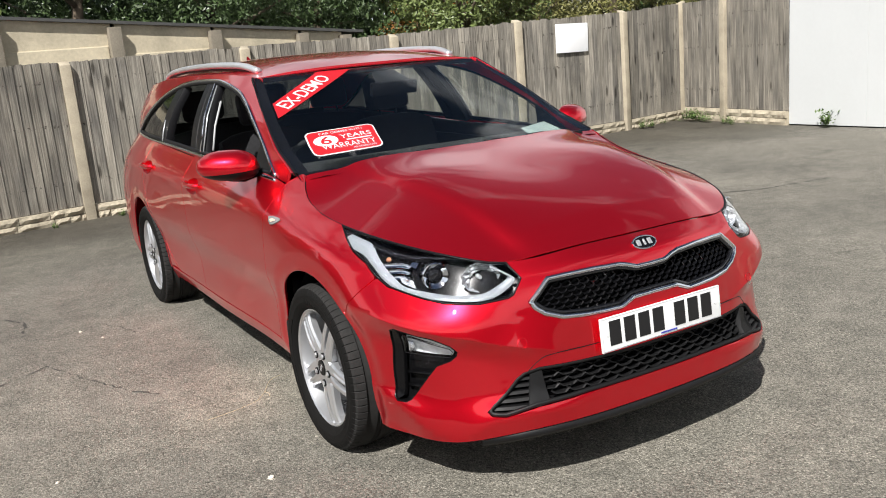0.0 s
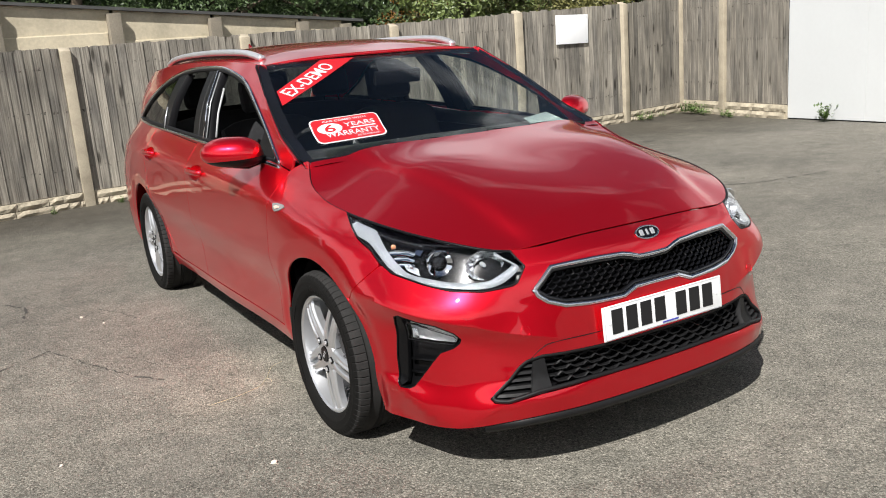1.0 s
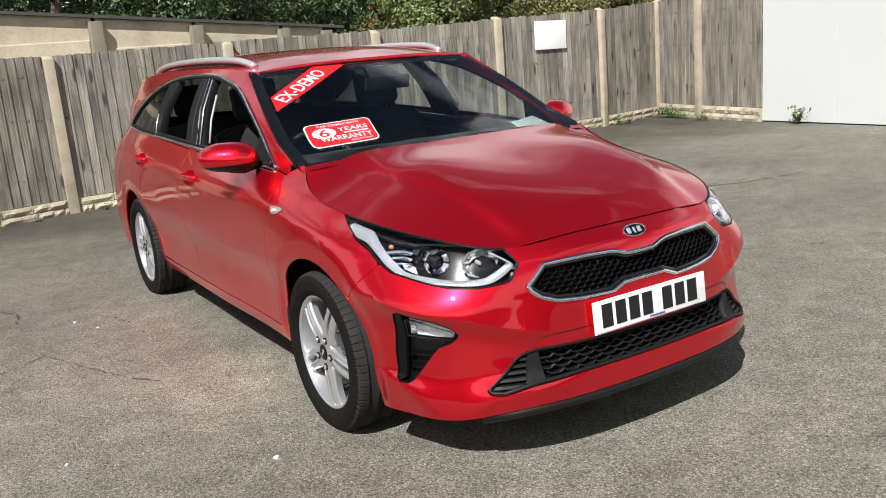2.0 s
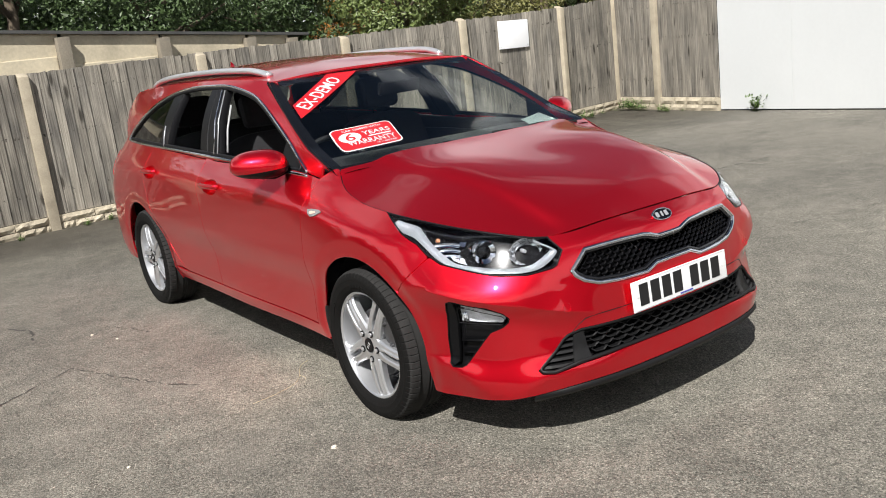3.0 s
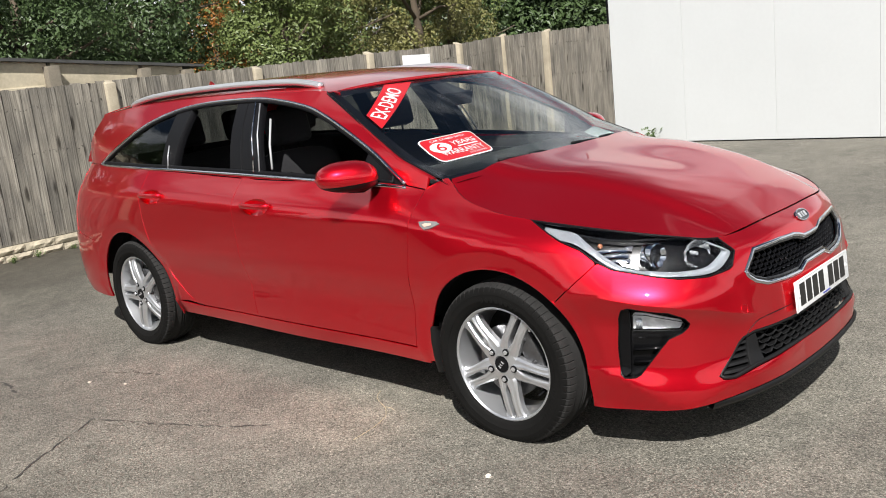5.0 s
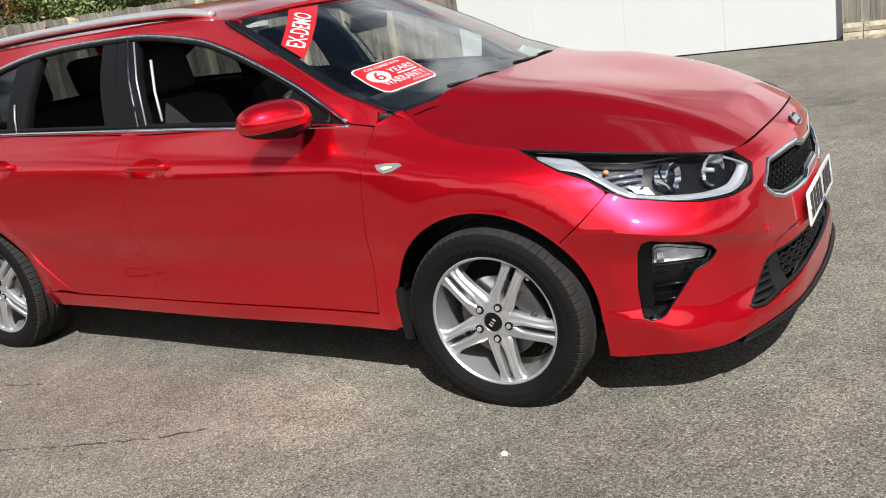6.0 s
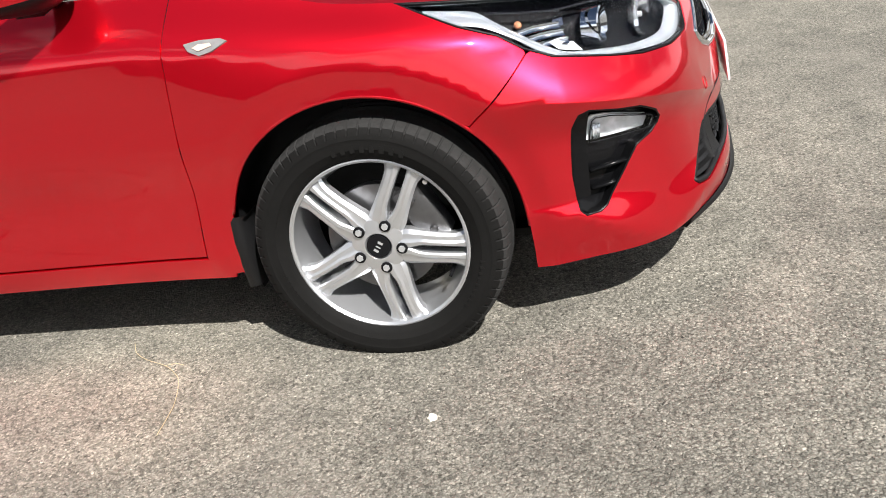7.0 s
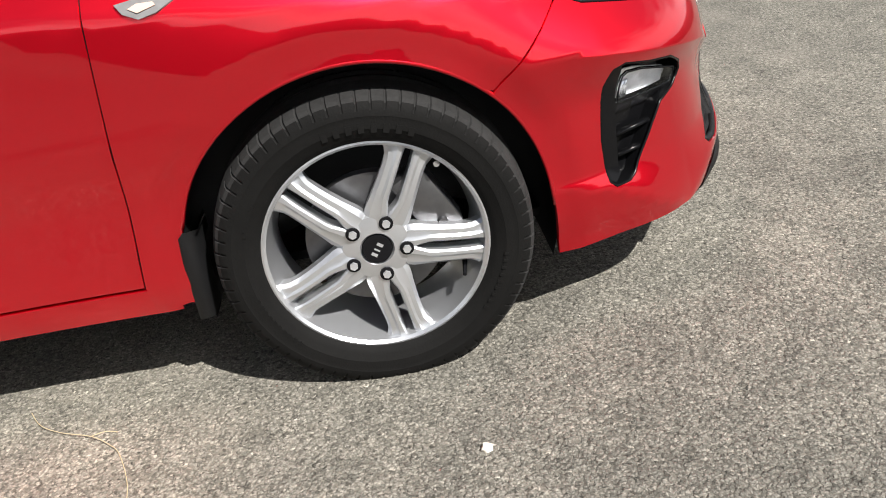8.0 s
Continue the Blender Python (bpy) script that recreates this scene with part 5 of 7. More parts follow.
# ---- hood ----
front_edge = [(abs(p[0]), p[1]) for p in _edge]
hood_half = [(x, y) for x, y in front_edge] + [(x, y) for x, y, _ in HOOD_REAR[::-1]]
hood_ol = hood_half[:-1] + [(-x, y) for x, y in hood_half[::-1]][:-1]
hood = sheet("hood", hood_ol, hood_surf, PAINT, car, step=0.024, thick=0.006, gap=0.002, smooth_edge=0.02)
# dark tube sunk in the hood's shut gap, in place of the shade there
tube("hood_seal", [p_ + np.array((0, 0.0, -0.0075)) for p_ in list(_edge[::-1] * (-1, 1, 1)) + list(_edge[1:])], 0.0042, DARK, car, "dark line for the shade in the hood gap", seg=6)
# cowl below the screen
k = 24
hr = curve1(*[(a, b) for a, b, _ in HOOD_REAR], (0.72, 0.30))
hz = curve1(*[(a, c) for a, _, c in HOOD_REAR], (0.72, 0.955))
va, vb = [], []
for x in np.linspace(-0.70, 0.70, k):
    va.append((x, float(hr(abs(x))) - 0.03, float(hz(abs(x))) - 0.022))
    p = screen_surf(x, 0.05)
    vb.append((p[0], p[1], p[2] - 0.004))
mesh_ob("cowl", va + vb, [(i, i + 1, k + i + 1, k + i) for i in range(k - 1)], BORDER, car, "black plastic scuttle below windscreen")

# ---- fenders, doors, sills, rear quarters ----
FD_FRONT = [(0.382, 0.936), (0.392, 0.80), (0.412, 0.60), (0.435, 0.42), (0.452, 0.300)]
B_SEAM = [(1.565, 0.982), (1.555, 0.75), (1.545, 0.5), (1.535, 0.300)]
R_SEAM = [(2.43, 1.012), (2.42, 0.86), (2.395, 0.72), (2.345, 0.59), (2.265, 0.47), (2.16, 0.37), (2.08, 0.315), (2.02, 0.302)]


def belt(y0, y1, n=12):
    return [(y, float(BELT_Z(y)) - 0.001) for y in np.linspace(y0, y1, n)]


for sg, nm in ((1, "right"), (-1, "left")):
    def side(o):
        q = pts_sy(o)
        return q if sg > 0 else mir(q)

    def raw(o):
        return o if sg > 0 else mir(o)

    # fender
    arch_top = arc(0, AZ, AR, 136, -14, 40)
    o = [SEAM_LOW] + pts_sy(arch_top[1:]) + pts_sy([(0.380, 0.240), (0.452, 0.232)]) + pts_sy(FD_FRONT[::-1])
    o += pts_sy([(0.372, 0.945), (0.335, 0.962), (0.305, 0.974), (0.290, 0.974)] + HOOD_SIDE[::-1])
    o += [(s, z) for s, z in along_top(S_y(0.03), HL_TIP + 0.004, 8)]
    o += [p for p in densify(HL_LOW, 0.02, False)[::-1] if p[0] > SEAM_HIGH[0] + 0.004] + [SEAM_HIGH]
    fender = sheet("front_wing", raw(o), wrap, PAINT, car, step=0.02, flip=True, smooth_edge=0.014)
    tube("arch_lip", [wp(sg * s, z, -0.004) for s, z in pts_sy(arc(0, AZ, AR + 0.002, 180, 16, 40))], 0.005, PAINT, fender, seg=6)
    # side repeater
    R = [(0.232, 0.824), (0.27, 0.806), (0.30, 0.800), (0.325, 0.812), (0.338, 0.830), (0.30, 0.834), (0.25, 0.832)]
    rep = sheet("side_repeater", side(R), lambda s, z: wrap(s, z, 0.006), REPEATER, car, "clear side repeater lamp", step=0.02, flip=True, thick=0.008, smooth_edge=0.006)
    R2 = [(0.266, 0.818), (0.30, 0.810), (0.318, 0.82), (0.30, 0.827), (0.272, 0.826)]
    sheet("amber_bulb", side(R2), lambda s, z: wrap(s, z, 0.0075), BULB, rep, step=0.02, flip=True, thick=0.002, smooth_edge=0.006)
    # doors, with hollow cups behind the handles
    HANDLES = ((1.37, 0.858), (2.305, 0.885))
    cups = [[(S_y(y0 + 0.094 * math.cos(a)), z0 - 0.006 + 0.036 * math.sin(a)) for a in np.linspace(0, 2 * math.pi, 28, endpoint=False)] for y0, z0 in HANDLES]
    o = FD_FRONT + B_SEAM[::-1] + belt(1.56, 0.39)[1:]
    fdoor = sheet("front_door", side(smooth_line(FD_FRONT, 4) + smooth_line(B_SEAM[::-1], 3) + belt(1.56, 0.39)[1:]), wrap, PAINT, car, holes=[raw(cups[0])], step=0.035, flip=True, smooth_edge=0.02, gap=0.0018)
    rdoor = sheet("rear_door", side(smooth_line(B_SEAM, 3) + smooth_line(R_SEAM[::-1], 5) + belt(2.42, 1.57)[1:]), wrap, PAINT, car, holes=[raw(cups[1])], step=0.035, flip=True, smooth_edge=0.016)
    # dark tubes behind the door gaps give them their shade
    for owner, seam in ((fdoor, FD_FRONT), (rdoor, B_SEAM), (rdoor, R_SEAM)):
        tube("door_seal", [wp(sg * S_y(y_), z_ - 0.004, -0.0075) for y_, z_ in smooth_line(seam, 4)], 0.0042, DARK, owner, seg=5)
    sheet("sill", side([(0.398, 0.228), (1.3, 0.224), (2.28, 0.232), (2.30, 0.31), (2.08, 0.296), (1.2, 0.295), (0.398, 0.295)]), wrap, PAINT, car, step=0.04, flip=True)
    # rear quarter with arch
    arch_rear = arc(2.65, AZ + 0.004, AR, 197, 10, 44)
    o = smooth_line(R_SEAM, 5)[:-3] + [(2.16, 0.315), (2.292, 0.30), (2.30, 0.235)] + [p for p in arch_rear if True] + [(3.06, 0.60), (3.30, 0.64), (3.36, 0.86), (3.38, 1.03)] + belt(3.36, 2.44)
    quarter = sheet("rear_quarter", side(o), wrap, PAINT, car, step=0.03, flip=True, smooth_edge=0.02)
    tube("arch_lip", [wp(sg * s, z, -0.004) for s, z in pts_sy(arc(2.65, AZ + 0.004, AR + 0.002, 196, 10, 44))], 0.005, PAINT, quarter, seg=6)
    # fuel-cap style shut line and tail lamp
    sheet("tail_lamp", side([(3.31, 0.80), (3.37, 0.80), (3.50, 0.82), (3.56, 0.86), (3.56, 0.97), (3.44, 0.985), (3.33, 0.95)]), lambda s, z: wrap(s, z, 0.002), REDLENS, car, "dark red tail lamp", step=0.04, flip=True)
    # door handles
    for door, cup, (y0, z0) in zip((fdoor, rdoor), cups, HANDLES):
        sc_, zc_ = sg * S_y(y0), z0 - 0.006

        def hollow(s, z):
            q_ = np.clip(1 - ((s - sc_) / 0.099) ** 2 - ((z - zc_) / 0.041) ** 2, 0, 1)
            return wrap(s, z, -0.030 * q_ ** 0.8 + 0.002)

        sheet("handle_cup", raw(cup), hollow, PAINT, door, step=0.012, flip=True, thick=0.003, gap=-0.004, smooth_edge=0.012)
        line = [wp(sg * S_y(y0 + u), z0 + 0.004, e) for u, e in ((-0.105, 0.0), (-0.095, 0.017), (-0.06, 0.026), (0.0, 0.029), (0.06, 0.026), (0.09, 0.016), (0.098, 0.0))]
        tube("handle", smooth_line(line, 4), 0.0125, PAINT, door, "body-coloured pull handle", seg=10, flat=0.8)
    # plastic trim behind the front wheel
    vs = []
    for y, z, e in ((0.340, 0.402, 0.003), (0.352, 0.390, 0.004), (0.358, 0.335, 0.005), (0.362, 0.265, 0.005), (0.369, 0.192, 0.003)):
        vs += [wp(sg * S_y(y + 0.010), z, 0.001), wp(sg * S_y(y + 0.004), z, e), wp(sg * S_y(y - 0.022), z + 0.003, e - 0.004), wp(sg * S_y(y - 0.026), z + 0.004, -0.07)]
    mesh_ob("arch_guard", vs, [(4 * i + j, 4 * i + j + 1, 4 * i + j + 5, 4 * i + j + 4) for i in range(4) for j in range(3)], BLACK, car, "black plastic arch guard")

# rear bumper and tailgate
rb = along_bottom(S_y(3.03), PS[-1], 16)
rb_half = rb + [(PS[-1], 0.60), (S_y(3.5), 0.62), (S_y(3.3), 0.635), (S_y(3.06), 0.60)] + pts_sy(arc(2.65, AZ + 0.004, AR, 38, 10, 8))
for sg in (1, -1):
    sheet("rear_bumper", rb_half if sg > 0 else mir(rb_half), wrap, PAINT, car, step=0.06, flip=True)
    tg = [(PS[-1], 0.604), (S_y(3.5), 0.624), (S_y(3.305), 0.639), (S_y(3.362), 0.86), (S_y(3.385), 1.03), (S_y(3.5), 1.034), (PS[-1], 1.028)]
    sheet("tailgate", tg if sg > 0 else mir(tg), wrap, PAINT, car, step=0.06, flip=True)


def tail_surf(x, z):
    x, z = np.asarray(x, float), np.asarray(z, float)
    u = (1.372 - z) / 0.345
    return np.stack([x, 3.28 + 0.30 * u - 0.16 * (x / 0.6) ** 2 * (1 - 0.2 * u), z], -1)


sheet("rear_screen", [(-0.56, 1.335), (0.56, 1.335), (0.60, 1.03), (-0.60, 1.03)], tail_surf, TINT, car, step=0.08, flip=True, thick=0.005)

# ---- greenhouse ----
WS_H = curve1((0.0, 0.730), (0.45, 0.686), (0.87, 0.606))
screen_ol = [(-float(WS_H(w)), w) for w in np.linspace(0.02, 0.865, 10)] + [(float(WS_H(w)), w) for w in np.linspace(0.865, 0.02, 10)]
screen = sheet("windscreen", screen_ol, screen_surf, GLASS, car, "clear raked windscreen", step=0.07, thick=0.005, gap=0.0)
screen.visible_shadow = False
# dark band round the glass
inner_ol = [(-float(WS_H(w)) + 0.046, w) for w in np.linspace(0.075, 0.825, 10)] + [(float(WS_H(w)) - 0.046, w) for w in np.linspace(0.825, 0.075, 10)]
sheet("screen_border", screen_ol, lambda x, w: screen_surf(x, w) + np.array((0, 0.0036, -0.007)), BORDER, screen, holes=[inner_ol], step=0.08, thick=0.0015, gap=0.0, smooth_edge=0.05)
mirror_pad = sheet("sensor_pad", [(-0.09, 0.72), (0.09, 0.72), (0.06, 0.83), (-0.06, 0.83)], lambda x, w: screen_surf(x, w) + np.array((0, 0.006, -0.012)), INK, screen, step=0.06, thick=0.004, gap=0)

# roof
roof_half = [(x, float(screen_surf(x, 0.868)[1])) for x in np.linspace(0.0, 0.565, 8)] + [(float(ROOF_H(y)), y) for y in np.linspace(1.02, 3.28, 16)] + [(0.4, 3.33), (0.2, 3.35), (0.0, 3.355)]
roof_ol = roof_half[:-1] + [(-x, y) for x, y in roof_half[::-1]][:-1]
roof = sheet("roof", roof_ol, roof_surf, PAINT, car, step=0.08, thick=0.015, gap=0.0005, smooth_edge=0.04)
spoiler = sheet("roof_spoiler", [(-0.54, 3.27), (0.54, 3.27), (0.50, 3.40), (0.25, 3.43), (-0.25, 3.43), (-0.50, 3.40)], lambda x, y: np.stack([x, y, roof_surf(x, np.clip(y, 0.9, 3.3))[..., 2] + 0.003 - 0.12 * np.maximum(y - 3.3, 0)], -1), PAINT, car, step=0.08, thick=0.02, gap=0)
bm = bmesh.new()
rows = []
for u in np.linspace(0, 1, 8):
    w, hgt = 0.022 * math.sin(math.pi * min(1, 0.15 + u * 0.85)) + 0.004, 0.062 * (u ** 1.4) * (1 if u < 0.93 else 0.55)
    y = 2.80 + 0.13 * u
    rows.append([bm.verts.new((-w, y, 0)), bm.verts.new((-w * 0.35, y + 0.01, hgt)), bm.verts.new((w * 0.35, y + 0.01, hgt)), bm.verts.new((w, y, 0))])
for a, b in zip(rows, rows[1:]):
    for i in range(3):
        bm.faces.new((a[i], a[i + 1], b[i + 1], b[i]))
bm.faces.new(rows[-1])
fin = part("aerial_fin", bm, PAINT, roof, "red shark-fin aerial", smooth=True, sharp=60)
fin.matrix_basis = pose(0, 0, 1.405)

DLO = [(0.480, 0.940), (0.60, 0.947), (0.9, 0.961), (1.2, 0.976), (1.6, 0.992), (2.2, 1.012), (2.6, 1.021), (3.0, 1.028), (3.09, 1.034)] + \
    [(2.94, 1.100), (2.79, 1.160), (2.66, 1.214), (2.50, 1.268), (2.27, 1.314), (2.0, 1.336), (1.66, 1.338), (1.46, 1.326), (1.2, 1.284), (1.05, 1.238), (0.92, 1.187), (0.79, 1.130), (0.67, 1.070), (0.545, 0.990), (0.480, 0.948)]
DLO_S = DLO[:9] + smooth_line(DLO[8:] + [DLO[0]], 4)[1:-1]


def screen_side(w, extra=0.004):
    p = screen_surf(float(WS_H(w)) + extra, w)
    return (float(p[1]) + 0.024, float(p[2]))


for sg in (-1, 1):
    up = upper(sg)
    fl = sg < 0
    a_line = [screen_side(w) for w in np.linspace(0.085, 0.865, 12)]
    o = [(0.375, float(BELT_Z(0.375)))] + a_line + [(y, float(ROOF_E(y))) for y in np.linspace(1.03, 3.28, 18)] + [(3.30, 1.27), (3.38, 1.15), (3.47, 1.037)]
    o += [(y, float(BELT_Z(y)) + 0.001) for y in np.linspace(3.45, 0.39, 22)]
    bodyside = sheet("body_side", o, up, PAINT, car, holes=[DLO_S], step=0.05, flip=fl, smooth_edge=0.02, gap=0.0006)
    # windscreen pillar: a rounded strip from the glass edge to the body side
    ws = np.linspace(0.07, 0.868, 22)
    rows_ = []
    trim_ = []
    for w in ws:
        g = screen_surf(sg * (float(WS_H(w)) - 0.004), w)
        yz = screen_side(w)
        b_ = up(np.array([yz[0]]), np.array([yz[1]]))[0]
        tr = g + (b_ - g) * 0.48 + np.array((sg * 0.002, -0.002, 0.002))
        mid = g + (b_ - g) * 0.66 + np.array((sg * 0.003, -0.002, 0.002))
        trim_ += [g + np.array((0, 0, -0.010)), g + np.array((sg * 0.002, 0, 0.001)), tr + np.array((0, 0, 0.0008)), tr + np.array((sg * 0.002, 0.002, -0.004))]
        rows_.append([tr + np.array((0, 0, -0.012)), tr, mid, b_, b_ + np.array((-sg * 0.006, 0.004, -0.006))])
    mesh_ob("screen_trim", trim_, [(4 * i + j, 4 * i + j + 1, 4 * i + j + 5, 4 * i + j + 4) if sg > 0 else (4 * i + j + 4, 4 * i + j + 5, 4 * i + j + 1, 4 * i + j) for i in range(len(ws) - 1) for j in range(3)], DARK, bodyside, "black windscreen edge trim")
    vs_ = [p for row in rows_ for p in row]
    mesh_ob("windscreen_pillar", vs_, [(5 * i + j, 5 * i + j + 1, 5 * i + j + 6, 5 * i + j + 5) if sg > 0 else (5 * i + j + 5, 5 * i + j + 6, 5 * i + j + 1, 5 * i + j) for i in range(len(ws) - 1) for j in range(4)], PAINT, bodyside)
    # bright line round the side glass
    q = np.array(densify(DLO_S, 0.02))
    q = q[[i for i in range(len(q)) if i < 4 or np.hypot(*(q[i] - q[0])) > 0.016]]
    chrome_line = up(q[:, 0], q[:, 1])
    chrome_line[:, 0] += sg * 0.002
    tube("window_trim", chrome_line, 0.0085, CHROME, bodyside, "bright window trim", seg=6)
    q = np.array(densify([tuple(p) for p in shrink(densify(DLO_S, 0.03), 0.013)], 0.02))
    q = q[inside(DLO_S, q) & (q[:, 0] > 0.56)]
    tube("window_seal", upper(sg, -0.006)(q[:, 0], q[:, 1]), 0.010, DARK, bodyside, closed=True, seg=6)

    # pillars and frames between the panes
    def clipped(y0b, y1b, y0t, y1t):
        def top_of(y):
            return float(np.interp(y, [p[0] for p in sorted(DLO[8:])], [p[1] for p in sorted(DLO[8:])])) - 0.004
        def bot_of(y):
            return float(np.interp(y, [p[0] for p in DLO[:9]], [p[1] for p in DLO[:9]])) + 0.002
        return [(y0b, bot_of(y0b)), (y1b, bot_of(y1b)), (y1t, top_of(y1t)), (y0t, top_of(y0t))]

    sheet("pillar_trim", clipped(1.425, 1.565, 1.550, 1.655), upper(sg, -0.004), DARK, bodyside, "black pillar trim", step=0.05, flip=fl, thick=0.04, gap=0.001)
    sheet("pillar_trim", clipped(1.572, 1.665, 1.662, 1.742), upper(sg, -0.004), DARK, bodyside, step=0.05, flip=fl, thick=0.04, gap=0.001)
    sheet("quarter_trim", clipped(2.185, 2.315, 2.150, 2.290), upper(sg, -0.004), DARK, bodyside, step=0.05, flip=fl, thick=0.04, gap=0.001)
    tri = [(0.500, 0.947), (0.76, 0.958), (0.72, 1.090), (0.60, 1.022), (0.54, 0.980)]
    sheet("corner_trim", tri, upper(sg, -0.005), DARK, bodyside, step=0.05, flip=fl, thick=0.01, gap=0)
    # bright edge strips of the pillar, window guide and quarter frame
    for strip_, rad, mt, dx in ((((1.470, 1.002), (1.530, 1.17), (1.588, 1.322)), 0.0042, CHROME, 0.002), (((1.428, 1.004), (1.490, 1.17), (1.552, 1.312)), 0.0035, SATIN, 0.0),
                                (((1.372, 1.010), (1.415, 1.12), (1.462, 1.236)), 0.0055, GUIDE, -0.03), (((2.232, 1.022), (2.246, 1.08), (2.250, 1.135)), 0.0038, SATIN, 0.002)):
        tube("edge_strip", [up(y_, z_) + np.array((sg * dx, 0, 0)) for y_, z_ in strip_], rad, mt, bodyside, seg=6)
    qpane = sheet("quarter_glass", [(2.305, 1.018), (3.05, 1.032), (2.93, 1.098), (2.78, 1.158), (2.65, 1.210), (2.49, 1.264), (2.285, 1.306)], upper(sg, -0.008), TINT, bodyside, "dark tinted quarter glass", step=0.08, flip=fl, thick=0.004, gap=0)
    if sg > 0:
        for o in ([(0.60, 0.955), (1.43, 0.985), (1.54, 1.318), (1.20, 1.276), (1.0, 1.21), (0.80, 1.12)], [(1.67, 0.998), (2.19, 1.012), (2.15, 1.310), (1.74, 1.322)]):
            pane = sheet("side_glass", o, upper(sg, -0.010), GLASS, bodyside, step=0.1, flip=fl, thick=0.004, gap=0)
            pane.visible_shadow = False
    # roof rail
    rl = [Vector((sg * (float(ROOF_H(y)) - dx), y, float(roof_surf(float(ROOF_H(y)) - dx, y)[2]) + dz)) for y, dx, dz in
          ((1.20, 0.058, 0.004), (1.28, 0.052, 0.016), (1.42, 0.046, 0.026), (1.8, 0.040, 0.032), (2.3, 0.040, 0.032), (2.65, 0.042, 0.028), (2.85, 0.046, 0.018), (2.96, 0.05, 0.003))]
    rail = tube("roof_rail", smooth_line(rl, 5), 0.0165, SATIN, roof, "silver roof rail", seg=12, flat=1.1)
    low = [Vector((p[0], p[1], (p[2] + 0) - 0.02)) for p in smooth_line(rl, 5)]
    tube("rail_seat", low, 0.007, BLACK, roof, seg=6)

    # door mirror
    door = [o_ for o_ in car.children if o_.name.startswith("front_door")][0 if sg < 0 else 1]
    bm = bmesh.new()
    nu, nv = 32, 24
    ctr, ax = Vector((sg * 0.878, 0.690, 0.996)), Vector((sg * 0.205, 0.135, 0.012))
    L = ax.length / 2 + 0.008
    ux = ax.normalized()
    uy = Vector((0, 0, 1)).cross(ux) * (1 if sg < 0 else -1)
    uz = Vector((0, 0, 1))
    grid = []
    for i in range(nu):
        a = 2 * math.pi * i / nu
        row = []
        for j in range(nv + 1):
            u = -1 + 2 * j / nv
            prof = max(0.0, 1 - abs(u) ** 2.6) ** 0.5
            taper = 0.82 + 0.18 * (-u * 0.4 + 0.6)
            cc, ss = math.cos(a), math.sin(a)
            r_y = (0.092 if cc * 1 > 0 else 0.030) * prof
            r_z = (0.077 if ss > 0 else 0.060) * prof * taper
            row.append(bm.verts.new(ctr + ux * (L * u) + uy * (r_y * cc) + uz * (r_z * np.sign(ss) * abs(ss) ** 0.85)))
        grid.append(row)
    for i in range(nu):
        for j in range(nv):
            bm.faces.new((grid[i][j], grid[(i + 1) % nu][j], grid[(i + 1) % nu][j + 1], grid[i][j + 1]))
    bmesh.ops.remove_doubles(bm, verts=bm.verts, dist=0.0005)
    # straight seam between the painted cap and the black base
    seam, up = ctr + Vector((0, 0, -0.017)), Vector((sg * 0.05, 0, 1)).normalized()
    bmesh.ops.bisect_plane(bm, geom=bm.verts[:] + bm.edges[:] + bm.faces[:], dist=0.0002, plane_co=seam, plane_no=up)
    for f in bm.faces:
        f.material_index = 1 if (f.calc_center_median() - seam).dot(up) < 0 else 0
    mirror = part("door_mirror", bm, [PAINT, DARK], car, "red mirror housing with black base", smooth=True, sharp=60)
    foot = Vector((sg * 0.742, 0.66, 0.962))
    tube("mirror_arm", [foot, ctr + Vector((-sg * 0.05, -0.03, -0.045)), ctr + Vector((0, 0, -0.04))], [0.013, 0.022, 0.02], DARK, mirror, seg=8)

# ---- wipers ----
for x0, x1, w0, w1 in ((-0.02, -0.40, 0.10, 0.052), (0.60, 0.10, 0.10, 0.052)):
    line = [screen_surf(x0 + (x1 - x0) * t, 0.035 + 0.05 * t + 0.0 * w0) + np.array((0, -0.006, 0.014 - 0.004 * t)) for t in np.linspace(0, 1, 8)]
    tube("wiper", line, 0.0075, DARK, car, "black windscreen wiper", seg=6)
    tube("wiper_arm", [line[0] + np.array((0, -0.02, -0.004)), line[3] + np.array((0, -0.004, 0.012)), line[4] + np.array((0, 0, 0.008))], [0.011, 0.008, 0.006], DARK, car, seg=6)

# ---- wheels ----


